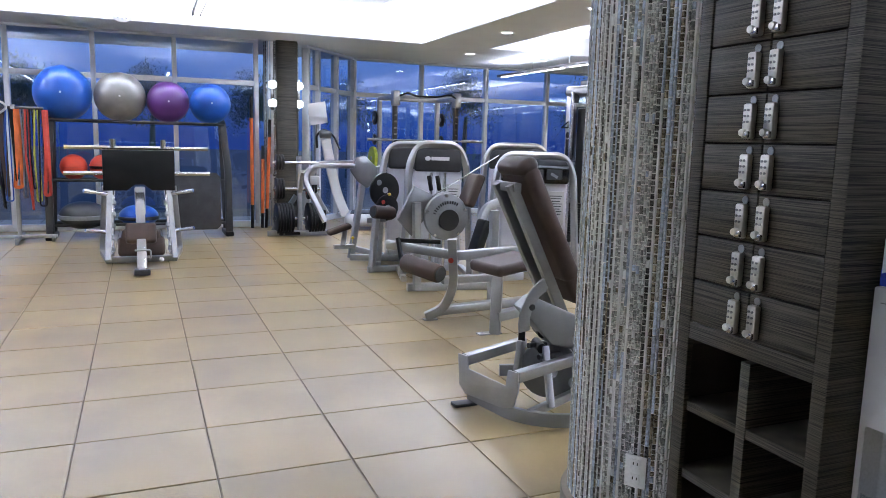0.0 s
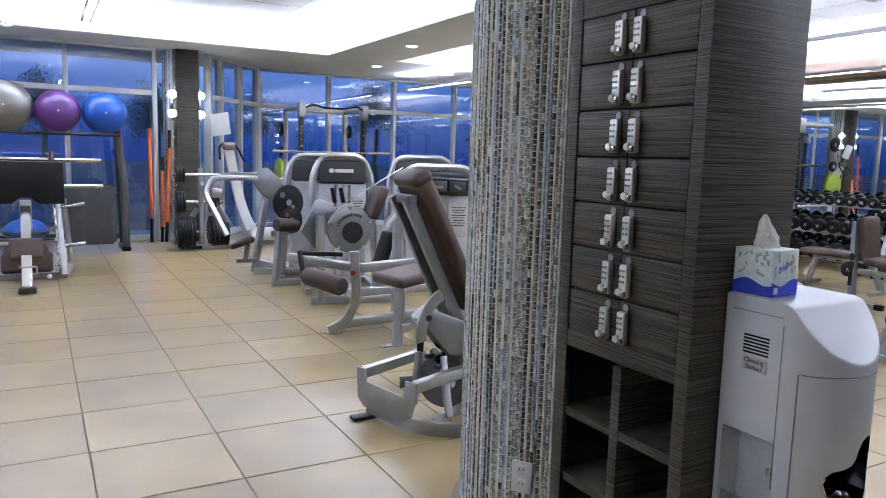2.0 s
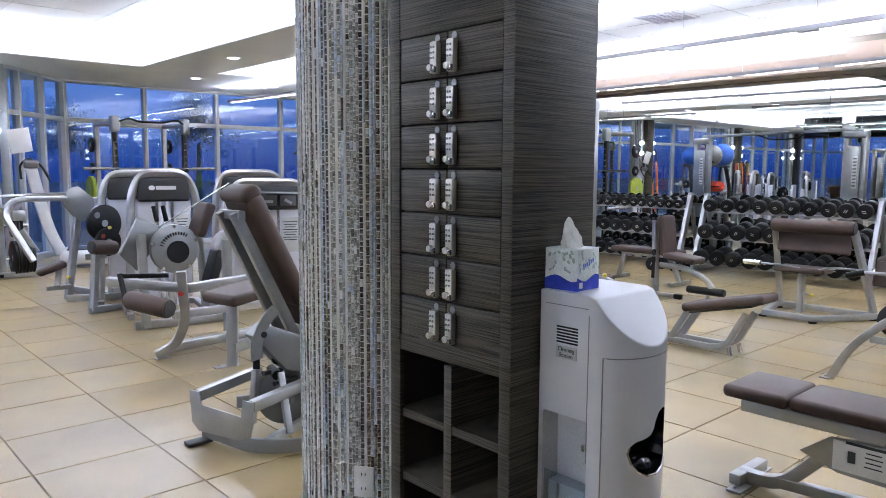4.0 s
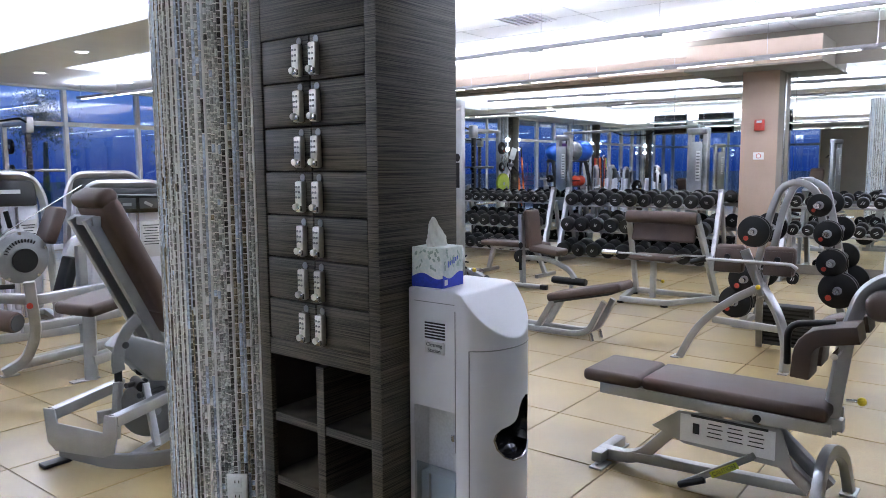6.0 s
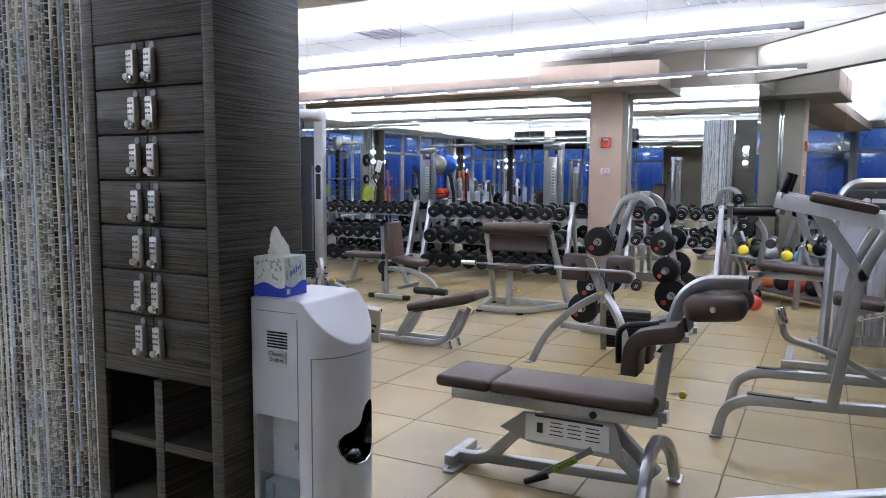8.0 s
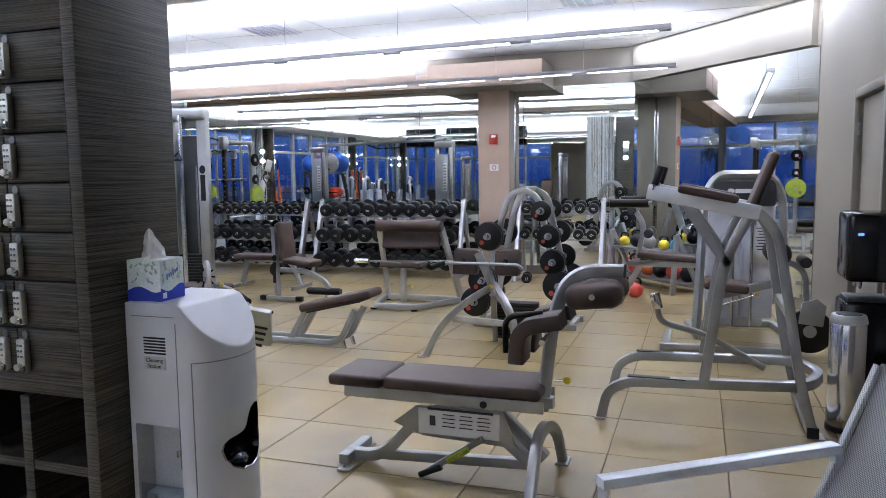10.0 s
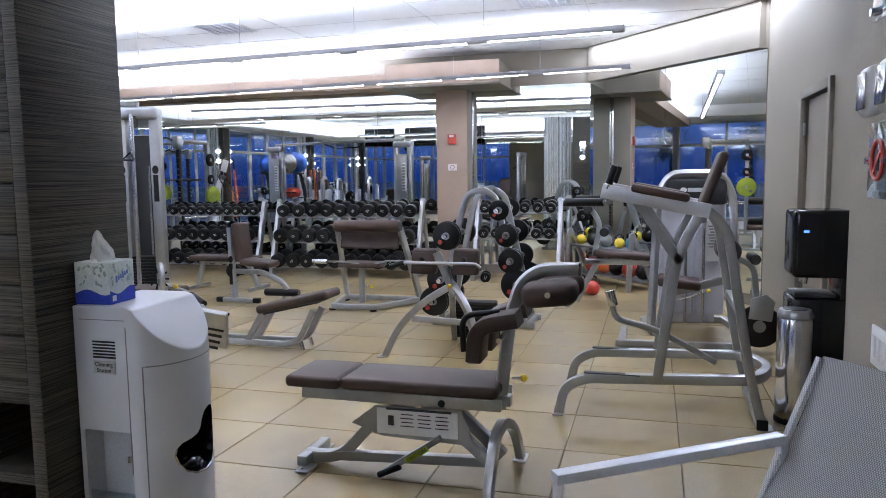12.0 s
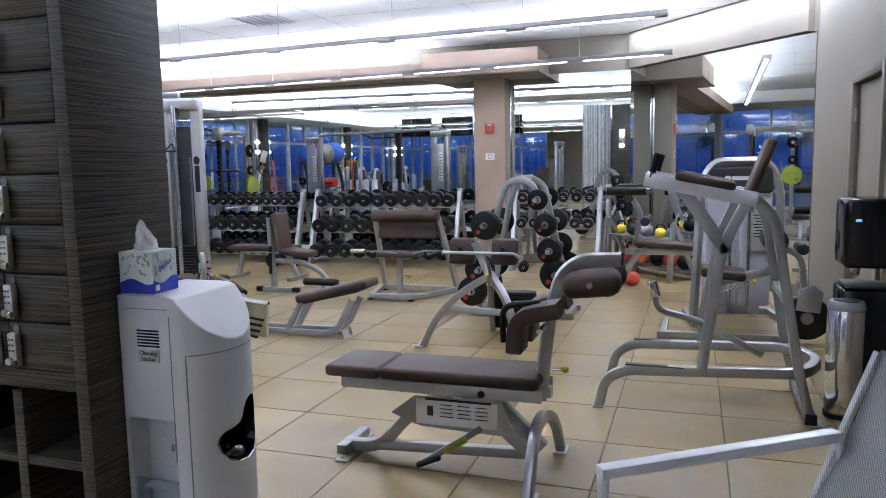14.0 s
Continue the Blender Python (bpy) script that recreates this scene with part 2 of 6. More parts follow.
def tube(pts, w, h=None, r=0.0, bm=None, seg=10, up=(0, 0, 1), shape=""):
    """A bent tube: round of diameter w, or with h a rounded rectangular section w wide and h high."""
    out = bmesh.new() if bm is None else bm
    line = rounded(pts, r) if r and len(pts) > 2 else [Vector(p) for p in pts]
    if h is None:
        prof = [(math.cos(2 * math.pi * i / seg) * w / 2, math.sin(2 * math.pi * i / seg) * w / 2) for i in range(seg)]
    else:
        c = min(w, h) * 0.14
        prof = []
        for sx, sy, a0 in ((1, 1, 0), (-1, 1, 90), (-1, -1, 180), (1, -1, 270)):
            for k in range(3):
                a = radians(a0 + 45 * k)
                prof.append((sx * (w / 2 - c) + math.cos(a) * c, sy * (h / 2 - c) + math.sin(a) * c))
    rings = []
    side = None
    for i, p in enumerate(line):
        d = (line[min(i + 1, len(line) - 1)] - line[max(i - 1, 0)]).normalized()
        if side is None:
            s = d.cross(Vector(up))
            side = s.normalized() if s.length > 0.05 else d.cross(Vector((0, 1, 0.01))).normalized()
        else:
            side = (side - d * side.dot(d)).normalized()
        u = side.cross(d)
        rings.append([out.verts.new(p + side * a + u * b) for a, b in prof])
    n = len(prof)
    for ra, rb in zip(rings, rings[1:]):
        for k in range(n):
            out.faces.new((ra[k], ra[(k + 1) % n], rb[(k + 1) % n], rb[k]))
    out.faces.new(rings[0])
    out.faces.new(rings[-1])
    return out


def ball(c, r, bm=None, u=32, v=16, squash=1.0):
    out = bmesh.new() if bm is None else bm
    tmp = bmesh.new()
    bmesh.ops.create_uvsphere(tmp, u_segments=u, v_segments=v, radius=r)
    tmp.transform(Matrix.Translation(c) @ Matrix.Diagonal((1, 1, squash, 1)))
    merge(out, tmp)
    return out


def prism(outline, depth, axis="x", at=0.0, bevel=0.0):
    """A plate cut to an outline (pairs), depth thick along the axis from at."""
    bm = bmesh.new()
    def put(a, b, k):
        return {"x": (k, a, b), "y": (a, k, b), "z": (a, b, k)}[axis]
    lo = [bm.verts.new(put(a, b, at)) for a, b in outline]
    hi = [bm.verts.new(put(a, b, at + depth)) for a, b in outline]
    n = len(outline)
    bm.faces.new(lo)
    bm.faces.new(hi)
    for k in range(n):
        bm.faces.new((lo[k], lo[(k + 1) % n], hi[(k + 1) % n], hi[k]))
    bmesh.ops.recalc_face_normals(bm, faces=bm.faces)
    if bevel:
        bmesh.ops.bevel(bm, geom=bm.edges[:], offset=bevel, segments=2, profile=0.5, affect="EDGES")
    return bm


def words(name, text, size, m, material, parent, label=""):
    """Raised lettering as a mesh."""
    cu = bpy.data.curves.new(name, "FONT")
    cu.body, cu.size, cu.extrude, cu.align_x, cu.align_y = text, size, 0.0006, "CENTER", "CENTER"
    tmp = bpy.data.objects.new(name, cu)
    scene.collection.objects.link(tmp)
    me = bpy.data.meshes.new_from_object(tmp.evaluated_get(bpy.context.evaluated_depsgraph_get()))
    bpy.data.objects.remove(tmp)
    me.materials.clear()
    me.materials.append(material)
    ob = new(name, me)
    ob.parent = parent
    ob.matrix_local = m
    if label:
        ob["label"] = label
    return ob


def brand_mark(size, m, material, parent):
    """A maker's mark as plain shapes: a short bar behind a small oval."""
    bm = box((0.25 * size, 0, 0), (2.6 * size, 0.5 * size, 0.0014))
    tmp = bmesh.new()
    bmesh.ops.create_cone(tmp, cap_ends=True, segments=20, radius1=0.42 * size, radius2=0.42 * size, depth=0.0014)
    tmp.transform(Matrix.Translation((-1.55 * size, 0, 0)) @ Matrix.Diagonal((1.0, 0.75, 1, 1)))
    merge(bm, tmp)
    ob = part("brand_mark", bm, material, parent)
    ob.matrix_local = m
    return ob


def structure(name, bm, material, label, category, smooth=False):
    return tagged(part(name, bm, material, None, "", smooth), label, category, "", "structure")


# ---- the room ----
T = 0.61
WX0, WX1, WY0 = -13.0, 10.2, -6.0
WINY, FARY, CEIL, HIGH = 9.35, 10.9, 3.05, 3.40
floor = structure("floor", box(((WX0 + WX1) / 2, 3.0, -0.056), (WX1 - WX0 + 0.6, 19.0, 0.1)), M_GROUT, "speckled tan square floor tiles with dark joints", "floor")

# ceiling: one mesh with two raised trays
def ceiling_mesh():
    bm = bmesh.new()
    xs = [WX0 - 0.2, -5.0, 3.4, 4.6, 9.1, 10.6]
    ys = [WY0 - 0.2, -2.4, 8.2, 11.2]
    def slab(x0, x1, y0, y1, z0, z1):
        box(((x0 + x1) / 2, (y0 + y1) / 2, (z0 + z1) / 2), (x1 - x0, y1 - y0, z1 - z0), bm=bm)
    slab(xs[0], 10.6, 8.2, 11.4, CEIL, CEIL + 0.6)
    slab(xs[0], 4.6, WY0 - 0.2, -4.0, CEIL, CEIL + 0.6)
    slab(xs[0], -5.0, -4.0, 8.2, CEIL, CEIL + 0.6)
    slab(3.4, 4.6, -4.0, 8.2, CEIL, CEIL + 0.6)
    slab(-5.0, 3.4, -4.0, 8.2, HIGH, HIGH + 0.2)
    slab(4.6, 10.6, WY0 - 0.2, 8.2, HIGH - 0.05, HIGH + 0.2)
    return bm

ceil_ob = structure("ceiling", ceiling_mesh(), M_CEIL, "white panelled ceiling with raised glowing trays", "ceiling")
ceil_ob.data.materials.append(mat("panel_joint", (0.66, 0.66, 0.66), 0.8))
_bm = bmesh.new()
_bm.from_mesh(ceil_ob.data)
_n0 = len(_bm.faces)
for _x0, _x1, _y0, _y1, _z in ((-5.0, 3.4, -4.0, 8.2, HIGH), (4.6, 10.2, -4.6, 8.2, HIGH - 0.05)):
    for k in range(1, 8):
        box((_x0 + k * (_x1 - _x0) / 8, (_y0 + _y1) / 2, _z - 0.001), (0.007, _y1 - _y0, 0.006), bm=_bm)
    for k in range(1, 7):
        box(((_x0 + _x1) / 2, _y0 + k * (_y1 - _y0) / 7, _z - 0.0015), (_x1 - _x0, 0.007, 0.006), bm=_bm)
_bm.faces.ensure_lookup_table()
for _f in _bm.faces[_n0:]:
    _f.material_index = 1
_bm.to_mesh(ceil_ob.data)
_bm.free()

# walls
def wall(name, x0, y0, x1, y1, z0, z1, thick, material, label="plain taupe painted wall"):
    d = Vector((x1 - x0, y1 - y0, 0))
    a = math.degrees(math.atan2(d.y, d.x))
    nrm = Vector((d.y, -d.x, 0)).normalized() * thick / 2
    return structure(name, box(((x0 + x1) / 2 + nrm.x, (y0 + y1) / 2 + nrm.y, (z0 + z1) / 2), (d.length, thick, z1 - z0), rot=(0, 0, a)), material, label, "wall")

wall("wall_back", WX0, 3.0, WX0, WY0, 0, CEIL, -0.2, M_WALL)
wall("wall_behind", WX0, WY0, 3.2, WY0, 0, CEIL, 0.2, M_WALL)
wall("wall_mirror", 10.2, -2.6, 10.2, 11.3, 0, HIGH - 0.05, 0.2, M_WALL)
AX0, AY0, AX1, AY1 = 10.2, -2.6, 7.85, -4.68
wall("wall_angled", AX1, AY1, AX0, AY0, 0, HIGH - 0.05, 0.2, M_WALL)
RY = -4.68
_d = Vector((AX1 - AX0, AY1 - AY0, 0))
structure("bulkhead", box(((AX0 + AX1) / 2 - 0.03, (AY0 + AY1) / 2 + 0.03, 3.095), (_d.length - 0.1, 0.10, 0.50), rot=(0, 0, math.degrees(math.atan2(_d.y, _d.x)))), M_WALL, "taupe painted bulkhead above the angled mirror", "bulkhead")

def right_wall():
    bm = bmesh.new()
    box(((5.76 + 8.1) / 2, RY - 0.1, 1.675), (8.1 - 5.76, 0.2, 3.35), bm=bm)
    box(((4.80 + 5.76) / 2, RY - 0.1, (3.35 + 2.1) / 2), (0.96, 0.2, 3.35 - 2.1), bm=bm)
    box(((3.2 + 4.80) / 2, RY - 0.1, 1.675), (1.6, 0.2, 3.35), bm=bm)
    return bm

structure("wall_right", right_wall(), M_WALL, "taupe painted wall with a plain door", "wall")
structure("wall_pier", box((0.95, -5.1, CEIL / 2), (1.98, 1.9, CEIL), 0.004), M_WALL, "taupe painted wall projecting into the room", "wall")
bb = structure("baseboard", box((6.98, RY + 0.009, 0.06), (2.1, 0.018, 0.12), 0.004), M_TRIM, "taupe painted baseboard", "baseboard")

door = tagged(part("door_1", box((5.28, RY - 0.05, 1.045), (0.93, 0.045, 2.08), 0.004), M_WALL), "taupe painted flush door in a plain frame", "door", "", "structure")
fr = bmesh.new()
for c, s in (((5.79, RY + 0.006, 1.08), (0.07, 0.05, 2.16)), ((4.77, RY + 0.006, 1.08), (0.07, 0.05, 2.16)), ((5.28, RY + 0.006, 2.125), (0.95, 0.05, 0.07))):
    box(c, s, 0.006, bm=fr)
part("door_frame", fr, M_TRIM, door)
for z in (0.25, 1.05, 1.85):
    part("hinge", cyl((5.74, RY + 0.0, z - 0.05), (5.74, RY + 0.0, z + 0.05), 0.009), M_STEEL, door)

# mirrors: panels butted side by side
def mirror_panel(x0, y0, x1, y1, z0, z1, parent, gap=0.004):
    d = Vector((x1 - x0, y1 - y0, 0))
    a = math.degrees(math.atan2(d.y, d.x))
    n = Vector((-d.y, d.x, 0)).normalized() * 0.012
    return part("mirror_pane", box(((x0 + x1) / 2 + n.x, (y0 + y1) / 2 + n.y, (z0 + z1) / 2), (d.length - gap, 0.006, z1 - z0), rot=(0, 0, a)), M_MIRROR, parent, smooth=False)

mw = thing("wall_mirror_glass", "large frameless wall mirror of butted panels", "mirror", kind="structure")
ys = [-2.6, -0.95, 0.75, 2.45, 4.15, 5.85, 7.55, 9.25]
for a, b in zip(ys, ys[1:]):
    mirror_panel(10.2, a, 10.2, b, 0.13, 2.84, mw)
for k in range(2):
    p0, p1 = Vector((AX1, AY1, 0)).lerp(Vector((AX0, AY0, 0)), k / 2), Vector((AX1, AY1, 0)).lerp(Vector((AX0, AY0, 0)), (k + 1) / 2)
    mirror_panel(p0.x, p0.y, p1.x, p1.y, 0.13, 2.84, mw)
structure("trim_mirror", box((10.185, 3.3, 0.065), (0.03, 11.8, 0.13), 0.004), M_TRIM, "taupe baseboard below the mirror", "baseboard")
structure("soffit", box((9.95, 4.4, 2.95), (0.5, 9.8, 0.2), 0.004), M_PINK, "beige painted bulkhead above the mirror", "soffit")

# column by the mirror with its dropped cap
col = thing("column", "beige painted square column with a wide dropped cap", "column", 9.95, -0.64, kind="structure")
part("shaft", box((0.085, 0.08, 1.40), (0.33, 0.48, 2.8), 0.006), M_PINK, col)
# thin panels over the -y sides of shaft and cap, darker than the beige
part("side_face", box((0.085, -0.1625, 1.40), (0.325, 0.006, 2.78), 0.001), M_WALL, col, "taupe side, darker than the front")
part("mirror_trim", box((0.215, -0.172, 1.40), (0.03, 0.018, 2.76), 0.003), M_CHROME, col, "bright metal edge strip")
part("cap", box((-0.18, 0.085, 2.975), (0.86, 1.69, 0.31), 0.004), M_PINK, col)
part("cap_side", box((-0.18, -0.7625, 2.975), (0.85, 0.006, 0.30), 0.001), M_WALL, col, "taupe side, darker than the front")
part("ledge", box((-0.18, 0.085, 2.805), (0.90, 1.74, 0.03), 0.004), M_TRIM, col)

# windows
def window(name, x0, y0, x1, y1, mulls, label="tall window with white mullions against blue dusk"):
    """A glazed wall from p0 to p1, mullions at the given parts of its length."""
    d = Vector((x1 - x0, y1 - y0, 0))
    L = d.length
    w = thing(name, label, "window", x0, y0, 0, math.degrees(math.atan2(d.y, d.x)), kind="structure")
    rails = bmesh.new()
    for z, h in ((0.05, 0.1), (2.36, 0.08), (3.03, 0.05)):
        box((L / 2, 0, z), (L, 0.1, h), 0.006, bm=rails)
    part("window_frame", rails, M_FRAME, w)
    xs = [0.035] + [m * L for m in mulls] + [L - 0.035]
    for x in xs:
        part("mullion", box((x, 0.0, 1.53), (0.07, 0.13, 2.94), 0.006), M_FRAME, w)
    for a, b in zip(xs, xs[1:]):
        for z0, z1 in ((0.1, 2.32), (2.4, 3.005)):
            p = part("pane", box(((a + b) / 2, 0.01, (z0 + z1) / 2), (b - a - 0.07, 0.006, z1 - z0)), M_PANE, w, smooth=False)
            p.visible_shadow = False
    return w

window("window_1", WX0, WINY, 0.95, WINY, [(x - WX0) / (0.95 - WX0) for x in (-11.8, -10.6, -9.4, -8.2, -7.1, -6.0, -5.0, -3.82, -2.65, -1.5, -0.34)])
window("window_4", WX0, 3.0, WX0, WINY, (0.2, 0.4, 0.6, 0.8))
window("window_2", 1.75, 9.45, 2.97, FARY, [0.22, 0.6])
window("window_3", 2.97, FARY, 10.2, FARY, [(x - 2.97) / 7.23 for x in (4.4, 5.84, 7.3, 8.75)])

# outside
structure("ground", box((0, 45, -0.35), (400, 110, 0.1)), M_GROUND, "dark paving outside the windows", "ground")

def tree(x, y, h, seed):
    rnd = random.Random(seed)
    t = thing("tree", "dark leafy tree outside at dusk", "tree", x, y, -0.3, group="trees outside")
    part("trunk", cyl((0, 0, 0), (0.1, 0, h * 0.6), 0.16, 0.08, 8), M_TREE, t)
    v, f = [], []
    for k in range(5200):
        a, e = rnd.uniform(0, 6.28), rnd.uniform(-0.8, 1.5)
        r = rnd.uniform(0.05, 1.0) ** 0.6 * h * (0.30 + 0.07 * math.sin(3 * a + seed) + 0.05 * math.sin(7 * a))
        c = Vector((math.cos(a) * math.cos(e) * r, math.sin(a) * math.cos(e) * r, h * 0.72 + math.sin(e) * r))
        q = Euler((rnd.uniform(0, 6), rnd.uniform(0, 6), rnd.uniform(0, 6))).to_matrix()
        s = rnd.uniform(0.03, 0.07)
        i = len(v)
        v += [c + q @ Vector(o) * s for o in ((-1, 0, 0), (0, -0.4, 0.1), (1, 0, 0), (0, 0.4, 0.1))]
        f.append((i, i + 1, i + 2, i + 3))
    me = bpy.data.meshes.new("crown")
    me.from_pydata(v, [], f)
    me.materials.append(M_TREE)
    cr = new("crown", me)
    cr.parent = t

for k, (x, y, h) in enumerate(((-4.5, 25, 4.0), (-0.5, 27, 4.2), (3.2, 26, 4.0), (8.0, 30, 4.3), (12.5, 27, 4.8), (17.5, 25, 4.4))):
    tree(x, y, h, k)

# ---- lights of the room ----
def cove(name, x0, y0, x1, y1, z, watts):
    L = math.hypot(x1 - x0, y1 - y0)
    lamp(name, (x0 + x1) / 2, (y0 + y1) / 2, z, L, 0.12, watts, True, rz=math.degrees(math.atan2(y1 - y0, x1 - x0)))

cove("cove_lamp", -4.9, 8.05, 3.3, 8.05, CEIL + 0.06, 240)
cove("cove_lamp", 3.25, -3.8, 3.25, 8.0, CEIL + 0.06, 330)
cove("cove_lamp", -4.85, -3.8, -4.85, 8.0, CEIL + 0.06, 210)
cove("cove_lamp", 4.75, -3.8, 4.75, 8.0, CEIL + 0.06, 150)
cove("cove_lamp", 9.85, 0.5, 9.85, 8.0, CEIL + 0.02, 130)

# wall-washing strip along the angled mirror and the wall with the door
lamp("wash_lamp", 8.86, -3.50, 3.33, 2.9, 0.10, 60, rz=41.5)
lamp("wash_lamp", 6.4, -4.55, 3.33, 2.8, 0.10, 50)


def pendant(x0, y0, x1, y1, z=2.77, top=HIGH - 0.05):
    """A slim hanging light bar, lit above and in slots below."""
    L = math.hypot(x1 - x0, y1 - y0)
    a = math.degrees(math.atan2(y1 - y0, x1 - x0))
    p = thing("pendant_light", "slim silver linear light hanging on thin cables", "ceiling light", (x0 + x1) / 2, (y0 + y1) / 2, z, a, "linear lights")
    bm = bmesh.new()
    box((0, 0.045, 0.025), (L, 0.012, 0.05), 0.003, bm=bm)
    box((0, -0.045, 0.025), (L, 0.012, 0.05), 0.003, bm=bm)
    box((0, 0, 0.04), (L, 0.08, 0.008), bm=bm)
    for e in (-1, 1):
        box((e * L / 2, 0, 0.03), (0.012, 0.102, 0.05), 0.003, bm=bm)
    part("housing", bm, M_HOUSING, p)
    n = max(2, round(L / 1.25))
    for k in range(n):
        x = -L / 2 + (k + 0.5) * L / n
        part("diffuser", box((x, 0, 0.002), (L / n - 0.22, 0.045, 0.012), 0.003), G_TUBE, p, "white glowing diffuser")
        part("cable", cyl((x + L / n * 0.45, 0, 0.05), (x + L / n * 0.45, 0, top - z), 0.003, seg=6), M_STEEL, p)
    lamp("pendant_glow", (x0 + x1) / 2, (y0 + y1) / 2, z + 0.07, L, 0.08, 85 * L / 6, True, rz=a)

pendant(5.98, -3.23, 6.45, 3.6)
pendant(8.37, -3.21, 9.1, 4.9)
pendant(5.82, 5.2, 5.75, 10.1)
pendant(-3.4, -3.0, -3.2, 7.4, top=HIGH)
pendant(-7.5, -3.0, -7.3, 7.8, top=CEIL)
pendant(-0.30, 1.6, -0.27, 5.45, top=HIGH)

def vent(x, y, z, rz):
    v = thing("ceiling_vent", "white square ceiling vent with louvred blades", "vent", x, y, z, rz, "ceiling vents")
    bm = bmesh.new()
    for a in (-0.29, 0.29):
        box((a, 0, -0.006), (0.03, 0.61, 0.012), 0.003, bm=bm)
        box((0, a, -0.006), (0.55, 0.03, 0.012), 0.003, bm=bm)
    part("frame", bm, M_WHITE, v)
    part("backing", box((0, 0, -0.002), (0.55, 0.55, 0.003)), M_SHROUD, v)
    for k in range(6):
        part("slat", box((0, -0.23 + k * 0.092, -0.012), (0.55, 0.05, 0.004), rot=(35, 0, 0)), M_WHITE, v)

vent(7.05, -2.35, HIGH - 0.05, 0)
vent(7.2, 1.6, HIGH - 0.05, 0)
vent(1.9, 4.3, HIGH, 0)

def downlight(x, y):
    d = thing("downlight", "round recessed ceiling downlight", "ceiling light", x, y, CEIL, 0, "downlights")
    part("ring", cyl((0, 0, -0.008), (0, 0, 0.0), 0.10, 0.11, 24), M_WHITE, d)
    part("lens", cyl((0, 0, -0.011), (0, 0, -0.007), 0.075, seg=24), G_TUBE, d, "white glowing lens")

for x, y in ((4.0, 6.4), (4.0, 4.2), (4.6, 9.0), (6.2, 9.2)):
    downlight(x, y)

# ---- mosaic pillar and lockers ----
PX, PY, PR = 1.0, -0.97, 0.365

def bowed(w, r0, r1):
    """The section of a bowed glass strip: offsets across and outward."""
    return ((-w / 2, r0), (-w * 0.34, r0 + (r1 - r0) * 0.75), (0.0, r1), (w * 0.34, r0 + (r1 - r0) * 0.75), (w / 2, r0))


def mosaic_shell(cx, cy, r, z0, z1, a0, a1, pitch, rnd, lo=None, hi=None, owner=None, cap=300):
    """Upright strips of bowed glass tiles round a shaft. Pieces between lo and hi are parts of their own, the rest is one sheet per glass."""
    sheets = {k: ([], []) for k in range(5)}
    shared = {}
    count = 0
    a = a0
    while a < a1:
        wide = rnd.choice((0.75, 1.0, 1.3)) * pitch
        turn = a + wide / r / 2
        a += wide / r
        kind = rnd.choices(range(5), (5.2, 4.2, 3.4, 4.4, 0.9))[0]
        w = wide * 0.95
        z = z0 + rnd.uniform(0, 0.04)
        radial, tang = Vector((math.cos(turn), math.sin(turn), 0)), Vector((-math.sin(turn), math.cos(turn), 0))
        step = rnd.choice((0.022, 0.027, 0.032)) if kind not in (0, 3) else rnd.choice((0.030, 0.14, 0.30))
        while z < z1 - 0.01:
            h = min(step * rnd.choice((0.85, 1.0, 1.0, 1.15)), z1 - z)
            k = kind if rnd.random() < 0.93 else rnd.randrange(5)
            g = h - 0.0036
            if lo is not None and lo < z < hi and h < 0.06 and count < cap:
                key = (k, round(g, 4), round(w, 4))
                if key not in shared:
                    sec = bowed(w, 0.0, 0.006)
                    v = [(x, -o, e * g / 2) for e in (-1, 1) for x, o in sec]
                    f = [(i, i + 1, i + 6, i + 5) for i in range(4)] + [(4, 3, 2, 1, 0), (5, 6, 7, 8, 9)]
                    me = bpy.data.meshes.new("mosaic_tile")
                    me.from_pydata(v, [], f)
                    for p in list(me.polygons)[:4]:
                        p.use_smooth = True
                    me.materials.append(MOSAIC[k])
                    shared[key] = me
                ob = new("mosaic_tile", shared[key])
                ob.parent = owner
                ob.location = (cx + radial.x * (r - 0.0005), cy + radial.y * (r - 0.0005), z + h / 2)
                ob.rotation_euler = (rnd.uniform(-0.03, 0.03), 0, turn + math.pi / 2 + rnd.uniform(-0.05, 0.05))
                count += 1
            else:
                v, f = sheets[k]
                b = len(v)
                lean = rnd.uniform(-0.0008, 0.0008)
                skew = rnd.uniform(-0.0010, 0.0010)
                for e in (0, 1):
                    for x, o in bowed(w, r - 0.0005, r + 0.0055):
                        p = radial * (o + lean * (2 * e - 1) + skew * x / w) + tang * x
                        v.append((cx + p.x, cy + p.y, z + 0.0021 + e * g))
                f += [(b + i, b + i + 1, b + i + 6, b + i + 5) for i in range(4)] + [(b + 9, b + 8, b + 7, b + 6, b + 5)]
            z += h
    for k, (v, f) in sheets.items():
        if v:
            me = bpy.data.meshes.new("mosaic_tiles")
            me.from_pydata(v, [], f)
            for p in me.polygons:
                p.use_smooth = len(p.vertices) == 4
            me.materials.append(MOSAIC[k])
            ob = new("mosaic_tiles", me)
            ob.parent = owner
            ob["kind"] = "stuff"

M_MORTAR = mat("mosaic_grout", (0.90, 0.90, 0.88), 0.5)
pillar = thing("pillar", "round pillar clad in shimmering strips of glass mosaic", "pillar", 0, 0, 0, kind="structure")
part("core", cyl((PX, PY, 0), (PX, PY, CEIL), PR, seg=64), M_MORTAR, pillar)
part("plinth", cyl((PX, PY, 0), (PX, PY, 0.13), PR + 0.03, seg=64, bevel=0.006), M_TRIM, pillar, "taupe plinth")

